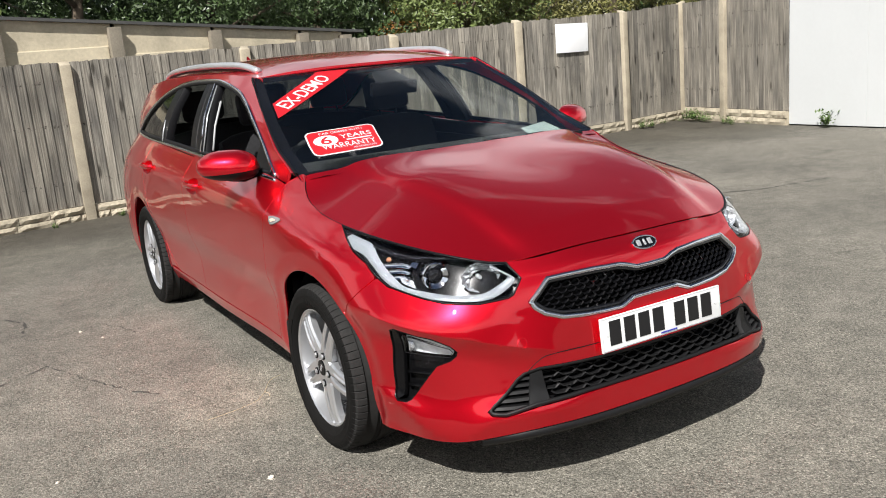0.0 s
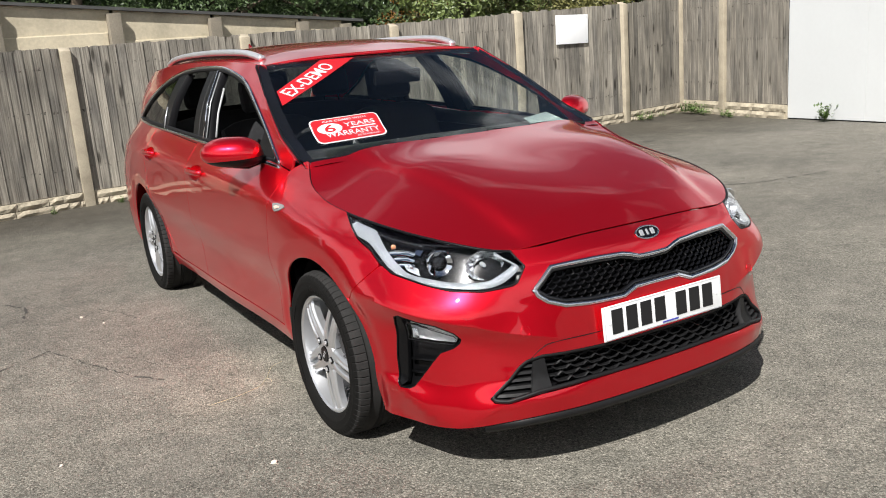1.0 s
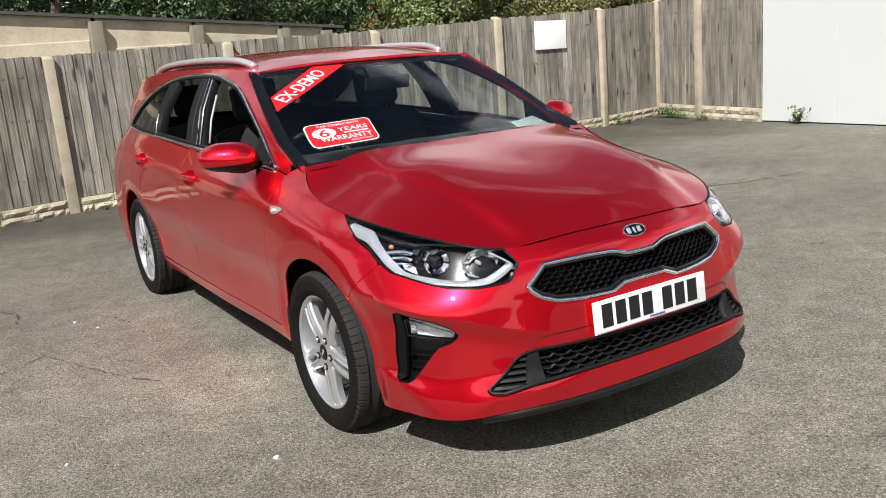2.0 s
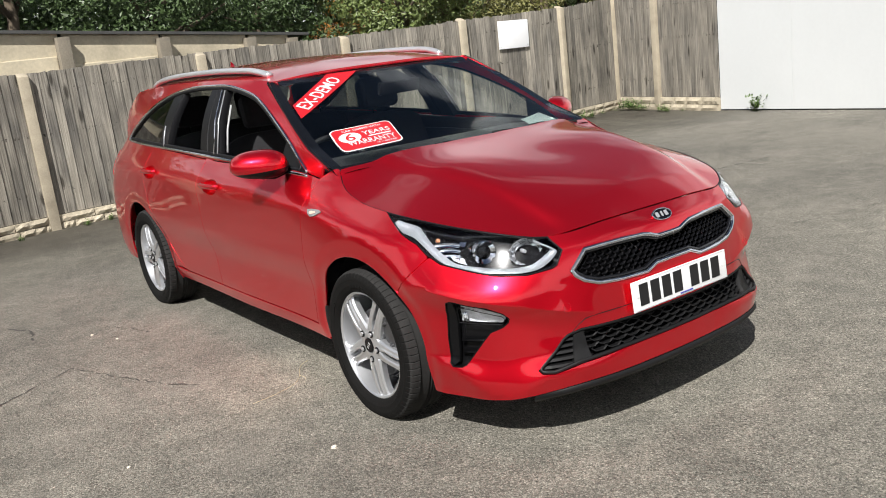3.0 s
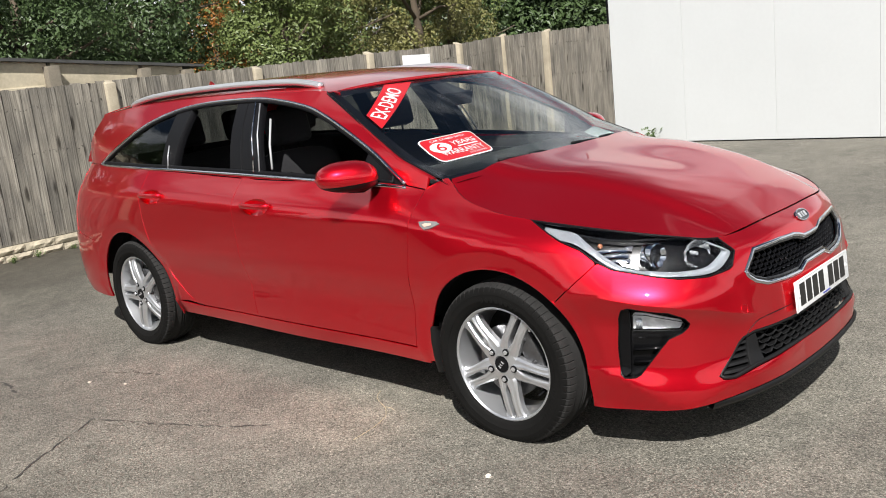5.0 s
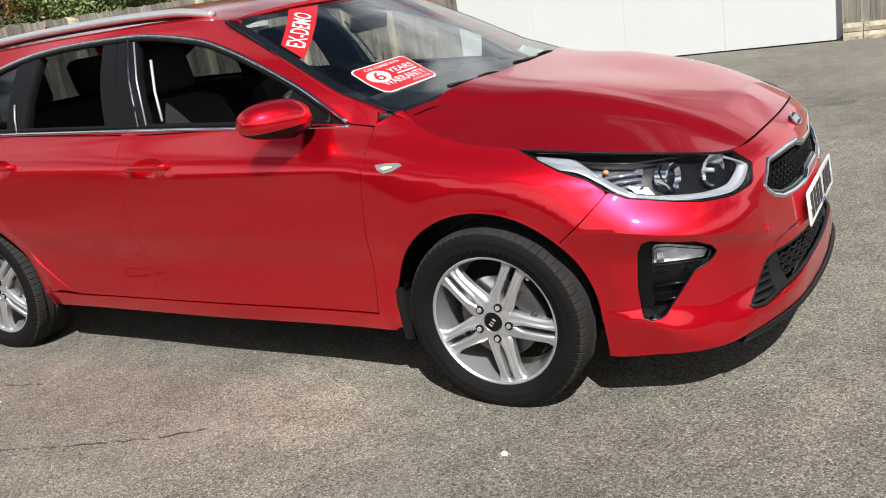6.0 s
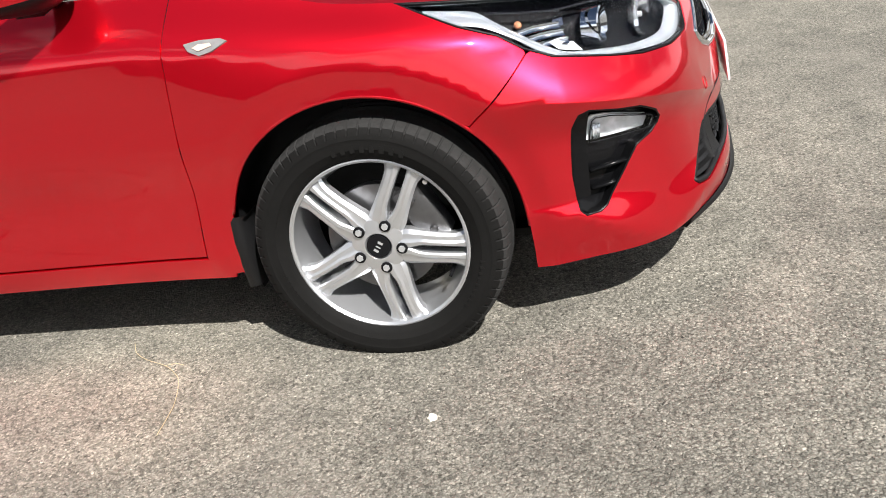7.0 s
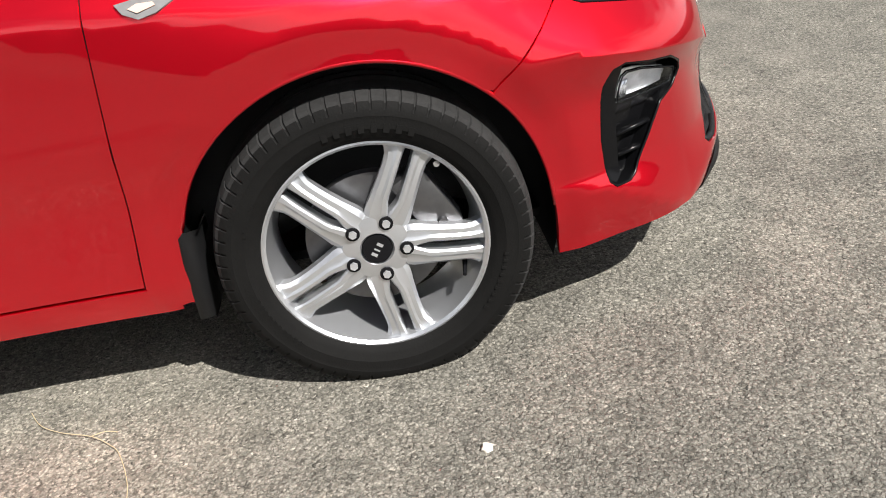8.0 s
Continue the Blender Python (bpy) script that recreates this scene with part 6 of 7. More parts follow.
def wheel_parts():
    """One wheel at the origin, its face to -x."""
    bm = bmesh.new()
    seg = 72
    # barrel
    prof = [(0.070, 0.2135), (0.079, 0.2195), (0.0835, 0.2200), (0.0845, 0.2165), (0.079, 0.2105), (0.055, 0.2055), (0.0, 0.193), (-0.08, 0.2), (-0.083, 0.219)]
    rings = [[bm.verts.new((-x, r * math.cos(t), r * math.sin(t))) for t in np.linspace(0, 2 * math.pi, seg, endpoint=False)] for x, r in prof]
    for a, b in zip(rings, rings[1:]):
        for i in range(seg):
            bm.faces.new((a[i], a[(i + 1) % seg], b[(i + 1) % seg], b[i]))
    wheel = part("wheel", bm, ALLOY, None, "silver twin-spoke alloy wheel with black tyre", smooth=True)
    # tyre
    lugs = 70
    angs = [2 * math.pi * (i + f) / lugs for i in range(lugs) for f in (0.0, 0.07, 0.15, 0.55, 0.93)]
    seg = len(angs)
    prof = [(0.086, 0.207), (0.094, 0.216), (0.100, 0.225), (0.1035, 0.240), (0.1045, 0.2415), (0.1055, 0.258), (0.105, 0.268), (0.1055, 0.2695), (0.104, 0.281), (0.100, 0.2915), (0.096, 0.2985), (0.090, 0.3055), (0.080, 0.3100), (0.056, 0.3135), (0.053, 0.3065), (0.047, 0.3065), (0.044, 0.307), (0.014, 0.3155), (0.011, 0.308), (0.004, 0.308), (0.0, 0.3155)]
    prof = [(x * 0.955, 0.2185 + (r - 0.207) * 0.866) for x, r in prof]
    prof = prof + [(-x, r) for x, r in prof[-2::-1]]
    verts, faces = [], []
    for k, (x, r) in enumerate(prof):
        shoulder = 0.2895 < r < 0.3085 and abs(x) > 0.066
        for i in range(seg):
            t = angs[i]
            rr = r - (0.0045 if shoulder and i % 5 in (1, 0) else 0)
            verts.append((-x, rr * math.cos(t), rr * math.sin(t)))
    sidewall = []
    for k in range(len(prof) - 1):
        tread_band = min(prof[k][1], prof[k + 1][1]) > 0.287 and max(abs(prof[k][0]), abs(prof[k + 1][0])) < 0.095
        for i in range(seg):
            (faces if tread_band else sidewall).append((k * seg + i, k * seg + (i + 1) % seg, (k + 1) * seg + (i + 1) % seg, (k + 1) * seg + i))
    for nm_, fs_, m_, lb_ in (("tyre", sidewall, RUBBER, "black rubber tyre sidewall"), ("tread", faces, TREAD, "grooved dusty grey tread")):
        used = sorted({i for f in fs_ for i in f})
        at = {i: j for j, i in enumerate(used)}
        tyre = mesh_ob(nm_, [verts[i] for i in used], [tuple(at[i] for i in f) for f in fs_], m_, wheel, lb_)
        tyre.data.set_sharp_from_angle(angle=radians(24))
    # raised sidewall bars
    bm = bmesh.new()
    for a0, cnt, step, hgt in ((78, 8, 5.2, 0.016), (192, 9, 3.6, 0.010), (318, 10, 3.2, 0.009), (20, 6, 2.6, 0.007)):
        for i in range(cnt):
            a = radians(a0 + i * step)
            rr = 0.25
            m = Matrix.Rotation(a, 4, "X") @ Matrix.Translation((-0.1001, rr, 0))
            box(bm, (0.0022, hgt, 0.011 if cnt < 9 else 0.006), m)
    part("sidewall_relief", bm, RUBBER, wheel)["kind"] = "stuff"
    # five pairs of spokes, each pair split by a narrow slot and spreading into the rim
    for k in range(5):
        bm = bmesh.new()
        for sd in (-1, 1):
            rows = []
            for u in np.linspace(0, 1, 15):
                r = 0.036 + 0.174 * u
                slot = 0.0002 + 0.0092 * min(1, max(0, (u - 0.22) / 0.16)) - 0.0015 * max(0, (u - 0.85) / 0.15)
                wide = 0.0415 + 0.010 * max(0, 1 - u / 0.8) ** 2 - 0.022 * max(0, 1 - u / 0.16) + 0.016 * max(0, (u - 0.80) / 0.20) ** 2
                inn, outr = sd * slot, sd * wide
                xf = -(0.081 + 0.0025 * math.sin(math.pi * min(1, u * 1.1)) - 0.007 * u ** 5)
                ridge = inn + (outr - inn) * 0.30
                row = [bm.verts.new((xf + 0.034, r, inn)), bm.verts.new((xf + 0.0045, r, inn)), bm.verts.new((xf + 0.0005, r, inn + sd * 0.0035)),
                       bm.verts.new((xf, r, ridge)), bm.verts.new((xf + 0.0038, r, inn + (outr - inn) * 0.46)), bm.verts.new((xf + 0.0050, r, inn + (outr - inn) * 0.74)),
                       bm.verts.new((xf + 0.0125, r, outr - sd * 0.002)), bm.verts.new((xf + 0.036, r, outr - sd * 0.004))]
                rows.append(row)
            for a, b in zip(rows, rows[1:]):
                for i in range(7):
                    bm.faces.new((a[i], a[i + 1], b[i + 1], b[i]))
                bm.faces.new((a[7], a[0], b[0], b[7]))
            bm.faces.new(rows[0])
            bm.faces.new(rows[-1][::-1])
        ob = part("spoke", bm, ALLOY, wheel, smooth=True, sharp=26)
        ob.matrix_basis = pose(0, 0, 0, 117 + 72 * k)
    # hub
    bm = bmesh.new()
    prof = [(0.030, 0.079), (0.0335, 0.083), (0.046, 0.0815), (0.066, 0.077), (0.072, 0.066), (0.04, 0.06)]
    rings = [[bm.verts.new((-x, r * math.cos(t), r * math.sin(t))) for t in np.linspace(0, 2 * math.pi, 40, endpoint=False)] for r, x in prof]
    for a, b in zip(rings, rings[1:]):
        for i in range(40):
            bm.faces.new((a[i], a[(i + 1) % 40], b[(i + 1) % 40], b[i]))
    part("hub", bm, ALLOY, wheel, smooth=True)
    bm = bmesh.new()
    cyl(bm, 0.0295, 0.0285, 0.012, pose(-0.0795, 0, 0, 0, -90), seg=32)
    part("centre_cap", bm, DARK, wheel, "black centre cap", smooth=True)
    for y0, wd in ((-0.012, 0.006), (-0.001, 0.003), (0.011, 0.006)):
        bm = bmesh.new()
        box(bm, (0.0016, wd, 0.0125), pose(-0.0858, 0, 0, 127) @ Matrix.Translation((0, y0, 0)))
        part("cap_bar", bm, SATIN, wheel)
    for k in range(5):
        m = Matrix.Rotation(radians(117 + 72 * k), 4, "X")
        bm = bmesh.new()
        cyl(bm, 0.0138, 0.0138, 0.012, m @ Matrix.Translation((-0.0795, 0.057, 0)) @ pose(0, 0, 0, 0, -90), seg=20)
        part("bolt_seat", bm, DARK, wheel, smooth=True)
        bm = bmesh.new()
        cyl(bm, 0.0092, 0.0082, 0.012, m @ Matrix.Translation((-0.084, 0.057, 0)) @ pose(0, 0, 0, 0, -90), seg=6)
        part("wheel_bolt", bm, SATIN, wheel)
    bm = bmesh.new()
    cyl(bm, 0.0055, 0.004, 0.045, Matrix.Rotation(radians(208), 4, "X") @ Matrix.Translation((-0.058, 0.184, 0)) @ pose(0, 0, 0, 0, -70), seg=8)
    part("tyre_valve", bm, DARK, wheel)
    # factory paint mark on the rim
    bm = bmesh.new()
    cyl(bm, 0.006, 0.006, 0.0012, Matrix.Rotation(radians(133), 4, "X") @ Matrix.Translation((-0.0768, 0.2035, 0)) @ pose(0, 0, 0, 0, -90), seg=16)
    part("rim_mark", bm, REPEATER, wheel)
    bm = bmesh.new()
    cyl(bm, 0.138, 0.138, 0.022, pose(-0.02, 0, 0, 0, -90), seg=48)
    cyl(bm, 0.075, 0.07, 0.06, pose(-0.03, 0, 0, 0, -90), seg=32)
    part("brake_disc", bm, STEEL, wheel, smooth=True)
    bm = bmesh.new()
    box(bm, (0.06, 0.075, 0.15), Matrix.Rotation(radians(152), 4, "X") @ Matrix.Translation((-0.024, 0.125, 0)), bevel=0.012)
    for dz in (-0.045, 0.045):
        cyl(bm, 0.011, 0.009, 0.016, Matrix.Rotation(radians(152), 4, "X") @ Matrix.Translation((-0.056, 0.128, dz)) @ pose(0, 0, 0, 0, -90), seg=12)
    part("brake_caliper", bm, STEEL, wheel, smooth=True)
    return wheel


w0 = wheel_parts()
w0.parent = car
w0.matrix_basis = pose(-0.759, 0, 0.301)
for x, y, rz, spin in ((-0.763, 2.65, 0, 24), (0.759, 0, 180, 40), (0.763, 2.65, 180, 10)):
    w = copy_thing(w0, pose(x, y, 0.301, 0, 0, rz) @ pose(0, 0, 0, spin))
    w.parent = car

# ---- liners and underbody ----
for sg in (-1, 1):
    for y0 in (0.0, 2.65):
        verts, faces = [], []
        n = 24
        for i, a in enumerate(np.linspace(-20, 200, n)):
            for xx in (0.778, 0.55):
                verts.append((sg * xx, y0 + 0.372 * math.cos(radians(a)), AZ + 0.372 * math.sin(radians(a))))
        faces = [(2 * i, 2 * i + 1, 2 * i + 3, 2 * i + 2) for i in range(n - 1)]
        verts.append((sg * 0.55, y0, AZ))
        faces += [(2 * i + 1, len(verts) - 1, 2 * i + 3) for i in range(n - 1)]
        mesh_ob("wheel_arch_liner", verts, faces, BLACK, car, "black plastic wheel arch liner")
bm = bmesh.new()
for sx, sy, sz, cx, cy, cz in ((1.0, 0.8, 0.3, 0, -0.2, 0.36), (1.50, 1.9, 0.16, 0, 1.32, 0.30), (1.1, 1.0, 0.25, 0, 2.75, 0.38), (1.3, 0.5, 0.2, 0, 3.3, 0.4), (1.0, 0.6, 0.26, 0, -0.12, 0.58)):
    box(bm, (sx, sy, sz), Matrix.Translation((cx, cy, cz)), bevel=0.03)
for sx, y0, y1 in ((1.02, -0.775, -0.70), (1.20, -0.70, -0.60), (1.28, -0.60, -0.46), (1.24, -0.46, 0.4)):
    box(bm, (sx, y1 - y0, 0.02), Matrix.Translation((0, (y0 + y1) / 2, 0.205)))
part("underbody", bm, DARK, car, "black underbody")

# ---- cabin ----
bm = bmesh.new()
rows = []
for x in np.linspace(-0.68, 0.68, 13):
    e = 1 - abs(x) / 0.68
    rows.append([bm.verts.new(p) for p in ((x, 0.30, 0.90), (x, 0.42, 0.945), (x, 0.62, 0.955 + 0.02 * e), (x, 0.80, 0.95), (x, 0.86, 0.90), (x, 0.80, 0.62))])
for a, b in zip(rows, rows[1:]):
    for i in range(5):
        bm.faces.new((a[i], a[i + 1], b[i + 1], b[i]))
dash = part("dashboard", bm, DASH, car, "black moulded dashboard", smooth=True, sharp=50)
tube("steering_wheel", [Vector((-0.36, 0.93, 0.86)) + Vector((0.185 * math.cos(a), 0.08 * math.sin(a), 0.168 * math.sin(a))) for a in np.linspace(0, 2 * math.pi, 36, endpoint=False)], 0.014, DASH, car, "black steering wheel", closed=True, seg=8)
bm = bmesh.new()
box(bm, (0.13, 0.05, 0.11), pose(-0.36, 0.915, 0.86, 25), bevel=0.02)
part("airbag_boss", bm, DASH, car, smooth=True)


def cushion(bm, w, pts, bulge):
    """A padded cushion: a side profile carried across its width."""
    rows = []
    k = 9
    for i in range(k):
        u = -1 + 2 * i / (k - 1)
        f = 1 - 0.16 * abs(u) ** 4
        c = Vector(np.mean(pts, axis=0))
        rows.append([bm.verts.new((u * w / 2, c.x + (p[0] - c.x) * f, c.y + (p[1] - c.y) * f + bulge * abs(u) ** 2)) for p in pts])
    for a, b in zip(rows, rows[1:]):
        for i in range(len(pts)):
            j = (i + 1) % len(pts)
            bm.faces.new((a[i], a[j], b[j], b[i]))
    bm.faces.new(rows[0])
    bm.faces.new(rows[-1][::-1])


def seat(x, y, w, name, heads):
    bm = bmesh.new()
    cushion(bm, w, smooth_line([(y - 0.5, 0.52), (y - 0.3, 0.545), (y, 0.50), (y + 0.02, 0.40), (y - 0.48, 0.40)], 3, True), 0.02)
    s = part(name, bm, CLOTH, car, "black cloth seat", smooth=True)
    s.matrix_basis = pose(x, 0, 0)
    bm = bmesh.new()
    cushion(bm, w, smooth_line([(y - 0.06, 0.46), (y + 0.06, 0.80), (y + 0.16, 1.03), (y + 0.22, 1.05), (y + 0.25, 0.98), (y + 0.13, 0.48)], 3, True), 0.0)
    part("backrest", bm, CLOTH, s, smooth=True)
    for hx in heads:
        bm = bmesh.new()
        box(bm, (0.25, 0.10, 0.185), pose(hx, y + 0.22, 1.175, -12), bevel=0.045, segments=3)
        part("headrest", bm, CLOTH, s, smooth=True)
        for px in (-0.05, 0.05):
            tube("headrest_post", [(hx + px, y + 0.20, 1.02), (hx + px, y + 0.215, 1.12)], 0.006, DARK, s, seg=6)
    return s


seat(-0.36, 1.50, 0.50, "front_seat", (0,))
seat(0.36, 1.45, 0.50, "front_seat", (0,))
seat(0.0, 2.42, 1.28, "rear_bench", (-0.42, 0.0, 0.42))
bm = bmesh.new()
box(bm, (1.42, 2.9, 0.05), Matrix.Translation((0, 1.9, 0.37)))
box(bm, (0.05, 2.6, 0.56), Matrix.Translation((0.70, 1.98, 0.63)))
box(bm, (0.05, 2.6, 0.56), Matrix.Translation((-0.70, 1.98, 0.63)))
box(bm, (1.3, 0.9, 0.30), Matrix.Translation((0, 3.05, 0.72)))
box(bm, (1.25, 0.03, 0.5), Matrix.Translation((0, 3.26, 0.80)))
part("cabin_lining", bm, DASH, car, "black cabin lining")
for sg in (-1, 1):
    vs_ = []
    for y in np.linspace(0.64, 3.3, 30):
        hb, zb = float(BELT_H(y)), float(BELT_Z(y))
        vs_ += [(sg * (hb - 0.018), y, zb - 0.004), (sg * (hb - 0.055), y, zb + 0.006), (sg * (hb - 0.085), y, zb - 0.02), (sg * (hb - 0.10), y, zb - 0.16)]
    mesh_ob("door_card", vs_, [(4 * i + j, 4 * i + j + 1, 4 * i + j + 5, 4 * i + j + 4) for i in range(29) for j in range(3)], DASH, car, "black inner door trim")
sheet("headliner", [(-0.53, 1.05), (0.53, 1.05), (0.53, 3.2), (-0.53, 3.2)], lambda x, y: roof_surf(x, y) - np.array((0, 0, 0.035)), mat("headlining", (0.35, 0.35, 0.34), rough=0.9, vary=0.05), car, "pale grey headlining", step=0.12, thick=0.004, gap=0)
bm = bmesh.new()
box(bm, (0.24, 0.03, 0.065), pose(0.0, 0.86, 1.235, 15), bevel=0.012)
part("rear_view_mirror", bm, DARK, car, smooth=True)

# ---- stickers in the windscreen ----


def on_screen(x, w, lift):
    p = screen_surf(x, w)
    return p + np.array((0, -0.454, 0.891)) * lift


def flat_text(name, words, height, to_plane, material, parent, width=None, lift=0.0035, shear=0.0, bold=0.0):
    """Words in the built-in font, laid on a surface by to_plane(u, v, lift); u runs along the words, v up."""
    cu = bpy.data.curves.new(name, "FONT")
    cu.body, cu.align_x, cu.align_y, cu.offset = words, "CENTER", "CENTER", bold
    cu.resolution_u = 3
    tmp = bpy.data.objects.new(name, cu)
    me = bpy.data.meshes.new_from_object(tmp)
    bpy.data.objects.remove(tmp)
    co = np.array([v.co[:2] for v in me.vertices])
    lo, hi = co.min(0), co.max(0)
    co = (co - (lo + hi) / 2) / (hi[1] - lo[1]) * height
    if width:
        co[:, 0] *= width / (co[:, 0].max() - co[:, 0].min())
    co[:, 0] += co[:, 1] * shear
    for v, (u, t) in zip(me.vertices, co):
        v.co = Vector(to_plane(u, t, lift))
    me.materials.clear()
    me.materials.append(material)
    ob = new(name, me)
    ob.parent = parent
    return ob


def rounded(w, h, r, n=5):
    out = []
    for cx, cy, a0 in ((w / 2 - r, h / 2 - r, 0), (-w / 2 + r, h / 2 - r, 90), (-w / 2 + r, -h / 2 + r, 180), (w / 2 - r, -h / 2 + r, 270)):
        out += [(cx + r * math.cos(radians(a0 + 90 * i / n)), cy + r * math.sin(radians(a0 + 90 * i / n))) for i in range(n + 1)]
    return out


def patch(name, poly, frame_of, material, parent, lift, label=""):
    """A thin flat piece on the glass."""
    return sheet(name, poly, lambda u, t: np.array([frame_of(a, b, lift) for a, b in zip(u, t)]), material, parent, label, step=0.02, thick=0.0008, gap=0, smooth_edge=0.012)


# warranty card
WC = np.array((-0.443, 0.256))
wu, wv = np.array((0.998, 0.06)), np.array((0.15, 0.988))


def warranty(u, v, lift):
    p = WC + wu * u + wv * v
    return on_screen(p[0], p[1], lift)


card = patch("warranty_sticker", rounded(0.30, 0.185, 0.028), warranty, STICK_WHITE, None, 0.002, "")
tagged(card, "red and white warranty sticker on the windscreen", "sticker")
patch("red_field", rounded(0.288, 0.172, 0.024), warranty, STICK_RED, card, 0.003)
flat_text("small_words", "CAR COMES WITH", 0.015, warranty_top := (lambda u, v, l: warranty(u + 0.0, v + 0.066, l)), STICK_WHITE, card, width=0.19, bold=0.01)
patch("white_disc", [(0.052 * math.cos(a), 0.040 * math.sin(a)) for a in np.linspace(0, 2 * math.pi, 28, endpoint=False)], lambda u, v, l: warranty(u - 0.075, v + 0.008, l), STICK_WHITE, card, 0.0042)
flat_text("numeral", "6", 0.060, lambda u, v, l: warranty(u - 0.075, v + 0.008, l), STICK_RED, card, width=0.045, lift=0.0052, bold=0.01)
flat_text("years_words", "YEARS", 0.032, lambda u, v, l: warranty(u + 0.055, v + 0.022, l), STICK_WHITE, card, width=0.135, lift=0.0045, bold=0.008)
patch("small_bar", [(-0.055, -0.004), (0.055, -0.004), (0.055, 0.004), (-0.055, 0.004)], lambda u, v, l: warranty(u + 0.065, v - 0.006, l), STICK_WHITE, card, 0.0042)
flat_text("warranty_words", "WARRANTY", 0.036, lambda u, v, l: warranty(u + 0.012, v - 0.040, l), STICK_WHITE, card, width=0.23, lift=0.0045, bold=0.008)
flat_text("standard_words", "AS STANDARD", 0.011, lambda u, v, l: warranty(u + 0.07, v - 0.071, l), STICK_WHITE, card, width=0.10, lift=0.0045, bold=0.01)

# diagonal flash
DA, DB = np.array((-0.612, 0.545)), np.array((-0.226, 0.858))
dd = (DB - DA) / np.linalg.norm(DB - DA)
dn = np.array((-dd[1], dd[0]))


def flash(u, v, lift):
    p = (DA + DB) / 2 + dd * u + dn * v
    return on_screen(p[0], p[1], lift)


def flash_of(x, w):
    q = np.array((x, w)) - (DA + DB) / 2
    return (float(q @ dd), float(q @ dn))


strip = patch("demo_sticker", [flash_of(-0.626, 0.486), flash_of(-0.147, 0.856), flash_of(-0.308, 0.860), flash_of(-0.604, 0.612)], flash, STICK_RED, None, 0.002)
tagged(strip, "red diagonal EX-DEMO sticker across the windscreen corner", "sticker")
flat_text("demo_words", "EX-DEMO", 0.062, lambda u, v, l: flash(u - 0.02, v + 0.002, l), STICK_WHITE, strip, width=0.37, bold=0.012)

# dealer paper in the far lower corner
paper = patch("windscreen_paper", [(0.40, 0.085), (0.60, 0.10), (0.56, 0.19), (0.385, 0.165)], lambda u, v, l: on_screen(u, v, l), PAPER, None, -0.010)
tagged(paper, "pale paper slip lying inside the windscreen corner", "paper")

# ---- small things on the ground ----
rnd = random.Random(5)


def pebble(x, y, r, material, name, label):
    bm = bmesh.new()
    bmesh.ops.create_icosphere(bm, subdivisions=2, radius=r)
    for v in bm.verts:
        v.co *= rnd.uniform(0.75, 1.2)
        v.co.z *= 0.5
    ob = part(name, bm, material, smooth=True, sharp=50)
    ob.matrix_basis = pose(x, y, GROUND_Z + r * 0.3, 0, 0, rnd.uniform(0, 360))
    return tagged(ob, label, "stone")


pebble(-1.124, -0.133, 0.012, STONE, "pebble", "small pale chipped stone on the asphalt")
for x, y in ((-1.295, 2.086), (-1.38, 2.3), (-1.6, -0.55), (-0.9, -1.35), (-1.75, 0.35)):
    pebble(x, y, rnd.uniform(0.006, 0.010), STONE, "pebble", "small pale chipped stone on the asphalt")


def stalk(pts, name="dry_stalk"):
    ob = tube(name, smooth_line([(x_, y_, z_ + GROUND_Z) for x_, y_, z_ in pts], 6), 0.0009, STRAW, None, seg=5)
    return tagged(ob, "dry straw-coloured grass stalk lying on asphalt", "stalk")


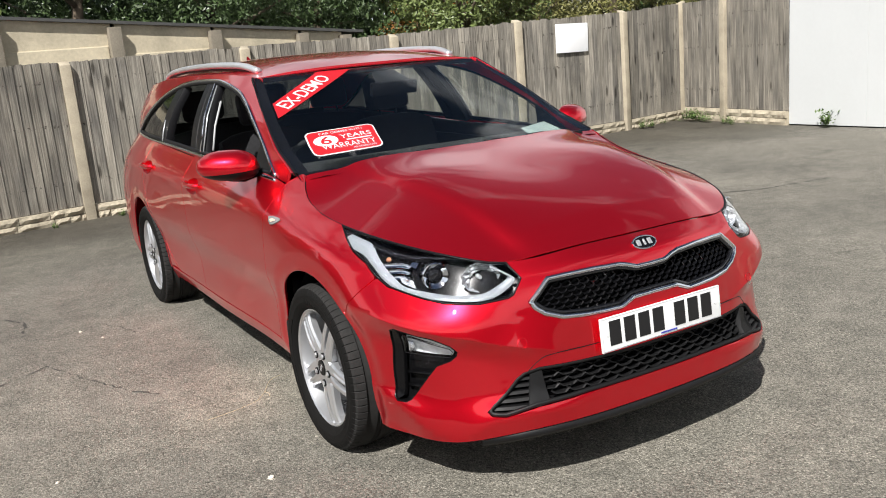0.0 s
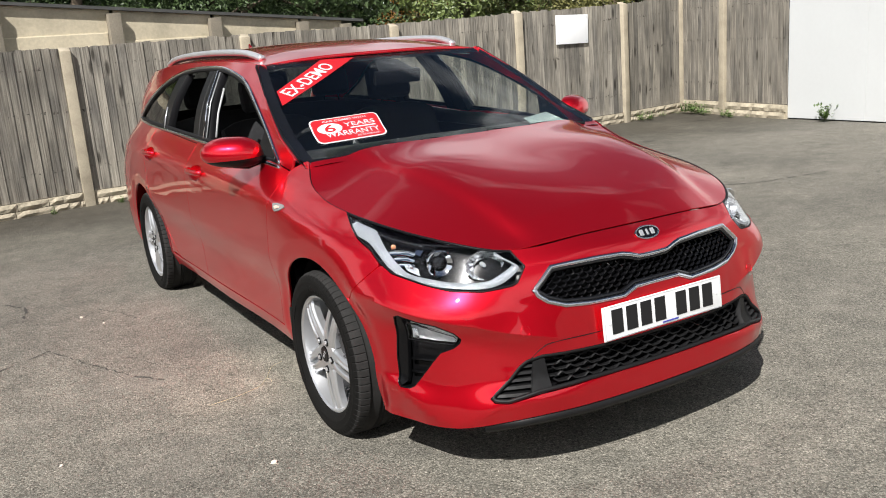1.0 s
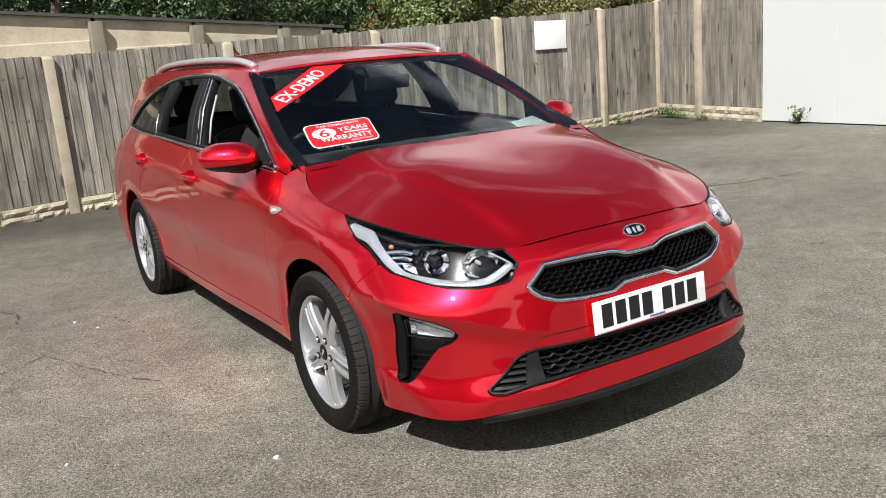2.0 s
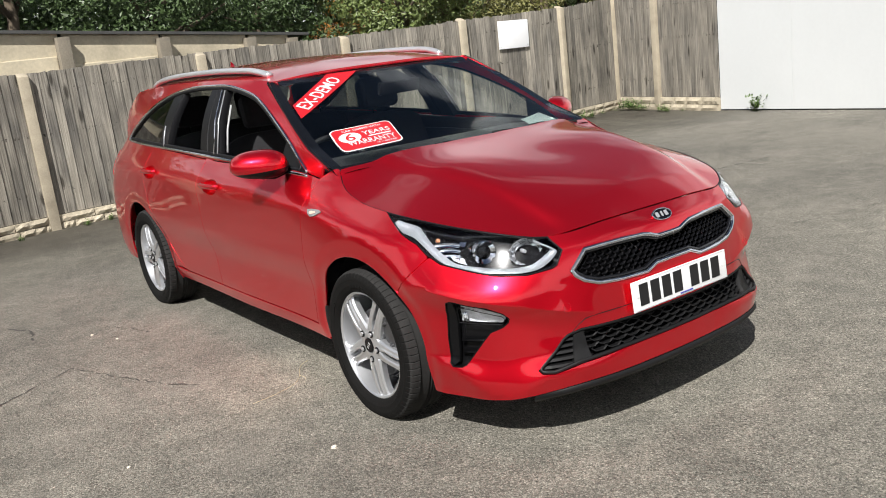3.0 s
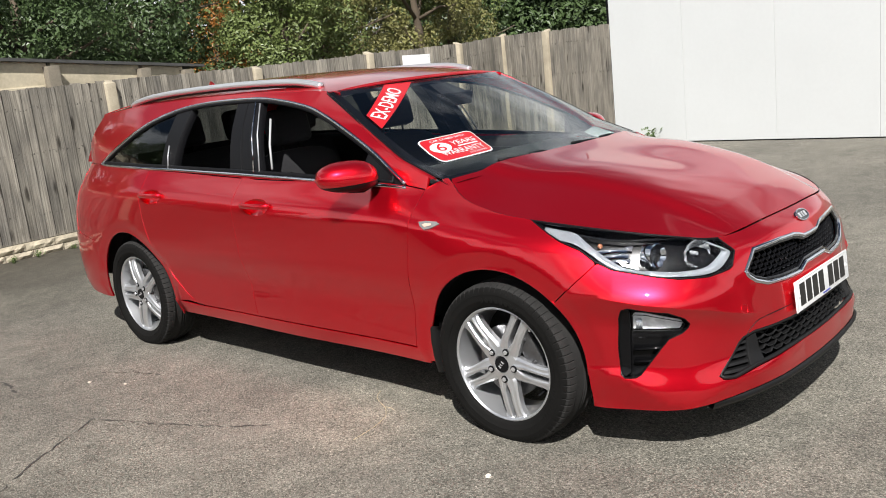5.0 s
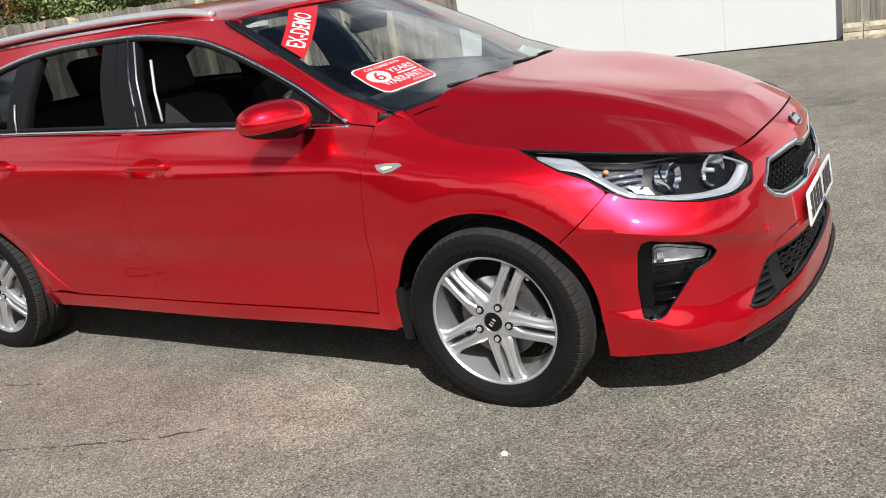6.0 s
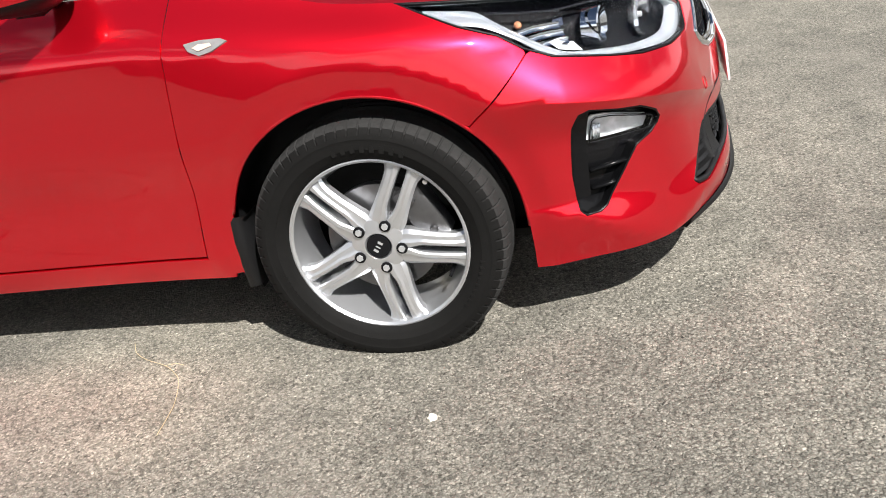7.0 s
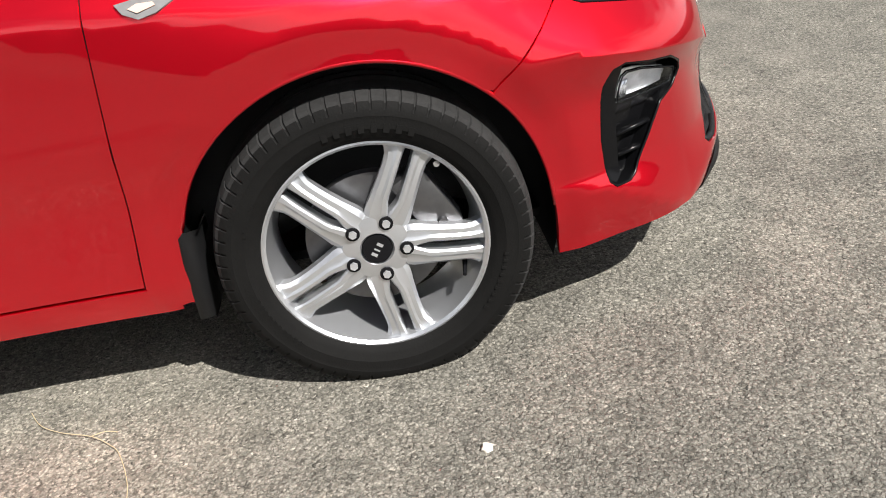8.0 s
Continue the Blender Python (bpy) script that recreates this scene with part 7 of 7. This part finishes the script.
stalk([(-0.742, 0.803, 0.004), (-0.80, 0.765, 0.007), (-0.835, 0.715, 0.005), (-0.872, 0.642, 0.008), (-0.905, 0.60, 0.006), (-0.944, 0.569, 0.004), (-1.049, 0.531, 0.006), (-1.16, 0.52, 0.004)])
stalk([(-0.872, 0.642, 0.008), (-0.862, 0.615, 0.006), (-0.868, 0.59, 0.004)], "dry_stalk")


def weed(x, y, h, n, label, name="weed"):
    vs, fs = [], []
    for _ in range(n):
        a, r = rnd.uniform(0, 6.28), rnd.uniform(0, h * 0.5)
        base = Vector((x + rnd.uniform(-0.03, 0.03), y + rnd.uniform(-0.05, 0.05), 0))
        tip = base + Vector((math.cos(a) * r, math.sin(a) * r, h * rnd.uniform(0.4, 1)))
        for t in (0.45, 0.7, 1.0):
            p = base.lerp(tip, t)
            d = Vector((rnd.uniform(-1, 1), rnd.uniform(-1, 1), rnd.uniform(0, 0.8))).normalized() * h * 0.22
            s = d.cross(Vector((0, 0, 1))).normalized() * h * 0.06
            k = len(vs)
            vs += [p, p + d * 0.5 + s, p + d, p + d * 0.5 - s]
            fs.append((k, k + 1, k + 2, k + 3))
        s = Vector((0.003, 0.003, 0))
        k = len(vs)
        vs += [base - s, base + s, tip]
        fs.append((k, k + 1, k + 2))
    ob = mesh_ob(name, vs, fs, WEED, None, smooth=False)
    return tagged(ob, label, "weed")


for x, y, h in ((7.05, 6.66, 0.14), (7.2, 6.62, 0.12), (8.0, 6.72, 0.16), (8.02, 6.58, 0.20), (7.98, 6.4, 0.15), (7.95, 6.25, 0.13), (7.85, 5.85, 0.12), (7.83, 5.7, 0.10), (8.05, 6.62, 0.18)):
    weed(x, y, h, 40, "clump of green grass at the foot of the fence corner")
weed(7.86, 4.22, 0.22, 44, "small green weed growing at the white wall")
for x, y in ((-0.35, 6.46), (-0.1, 6.48), (0.15, 6.5), (0.5, 6.52), (-1.0, 6.36), (-1.7, 6.2), (7.25, 6.72), (7.6, 6.78), (7.95, 6.82), (8.05, 6.5), (7.98, 5.9), (7.95, 5.5)):
    weed(x, y, rnd.uniform(0.05, 0.11), 22, "low weeds and grass along the foot of the fence")

# black strip stands in for the shade in the gap between fence and wall
bm = bmesh.new()
box(bm, (0.05, 0.03, 3.5), Matrix.Translation((7.995, 4.872, 1.75)))
tagged(part("wall_edge_seal", bm, DARK), "black strip for the shaded gap beside the white wall", "seal", kind="structure")
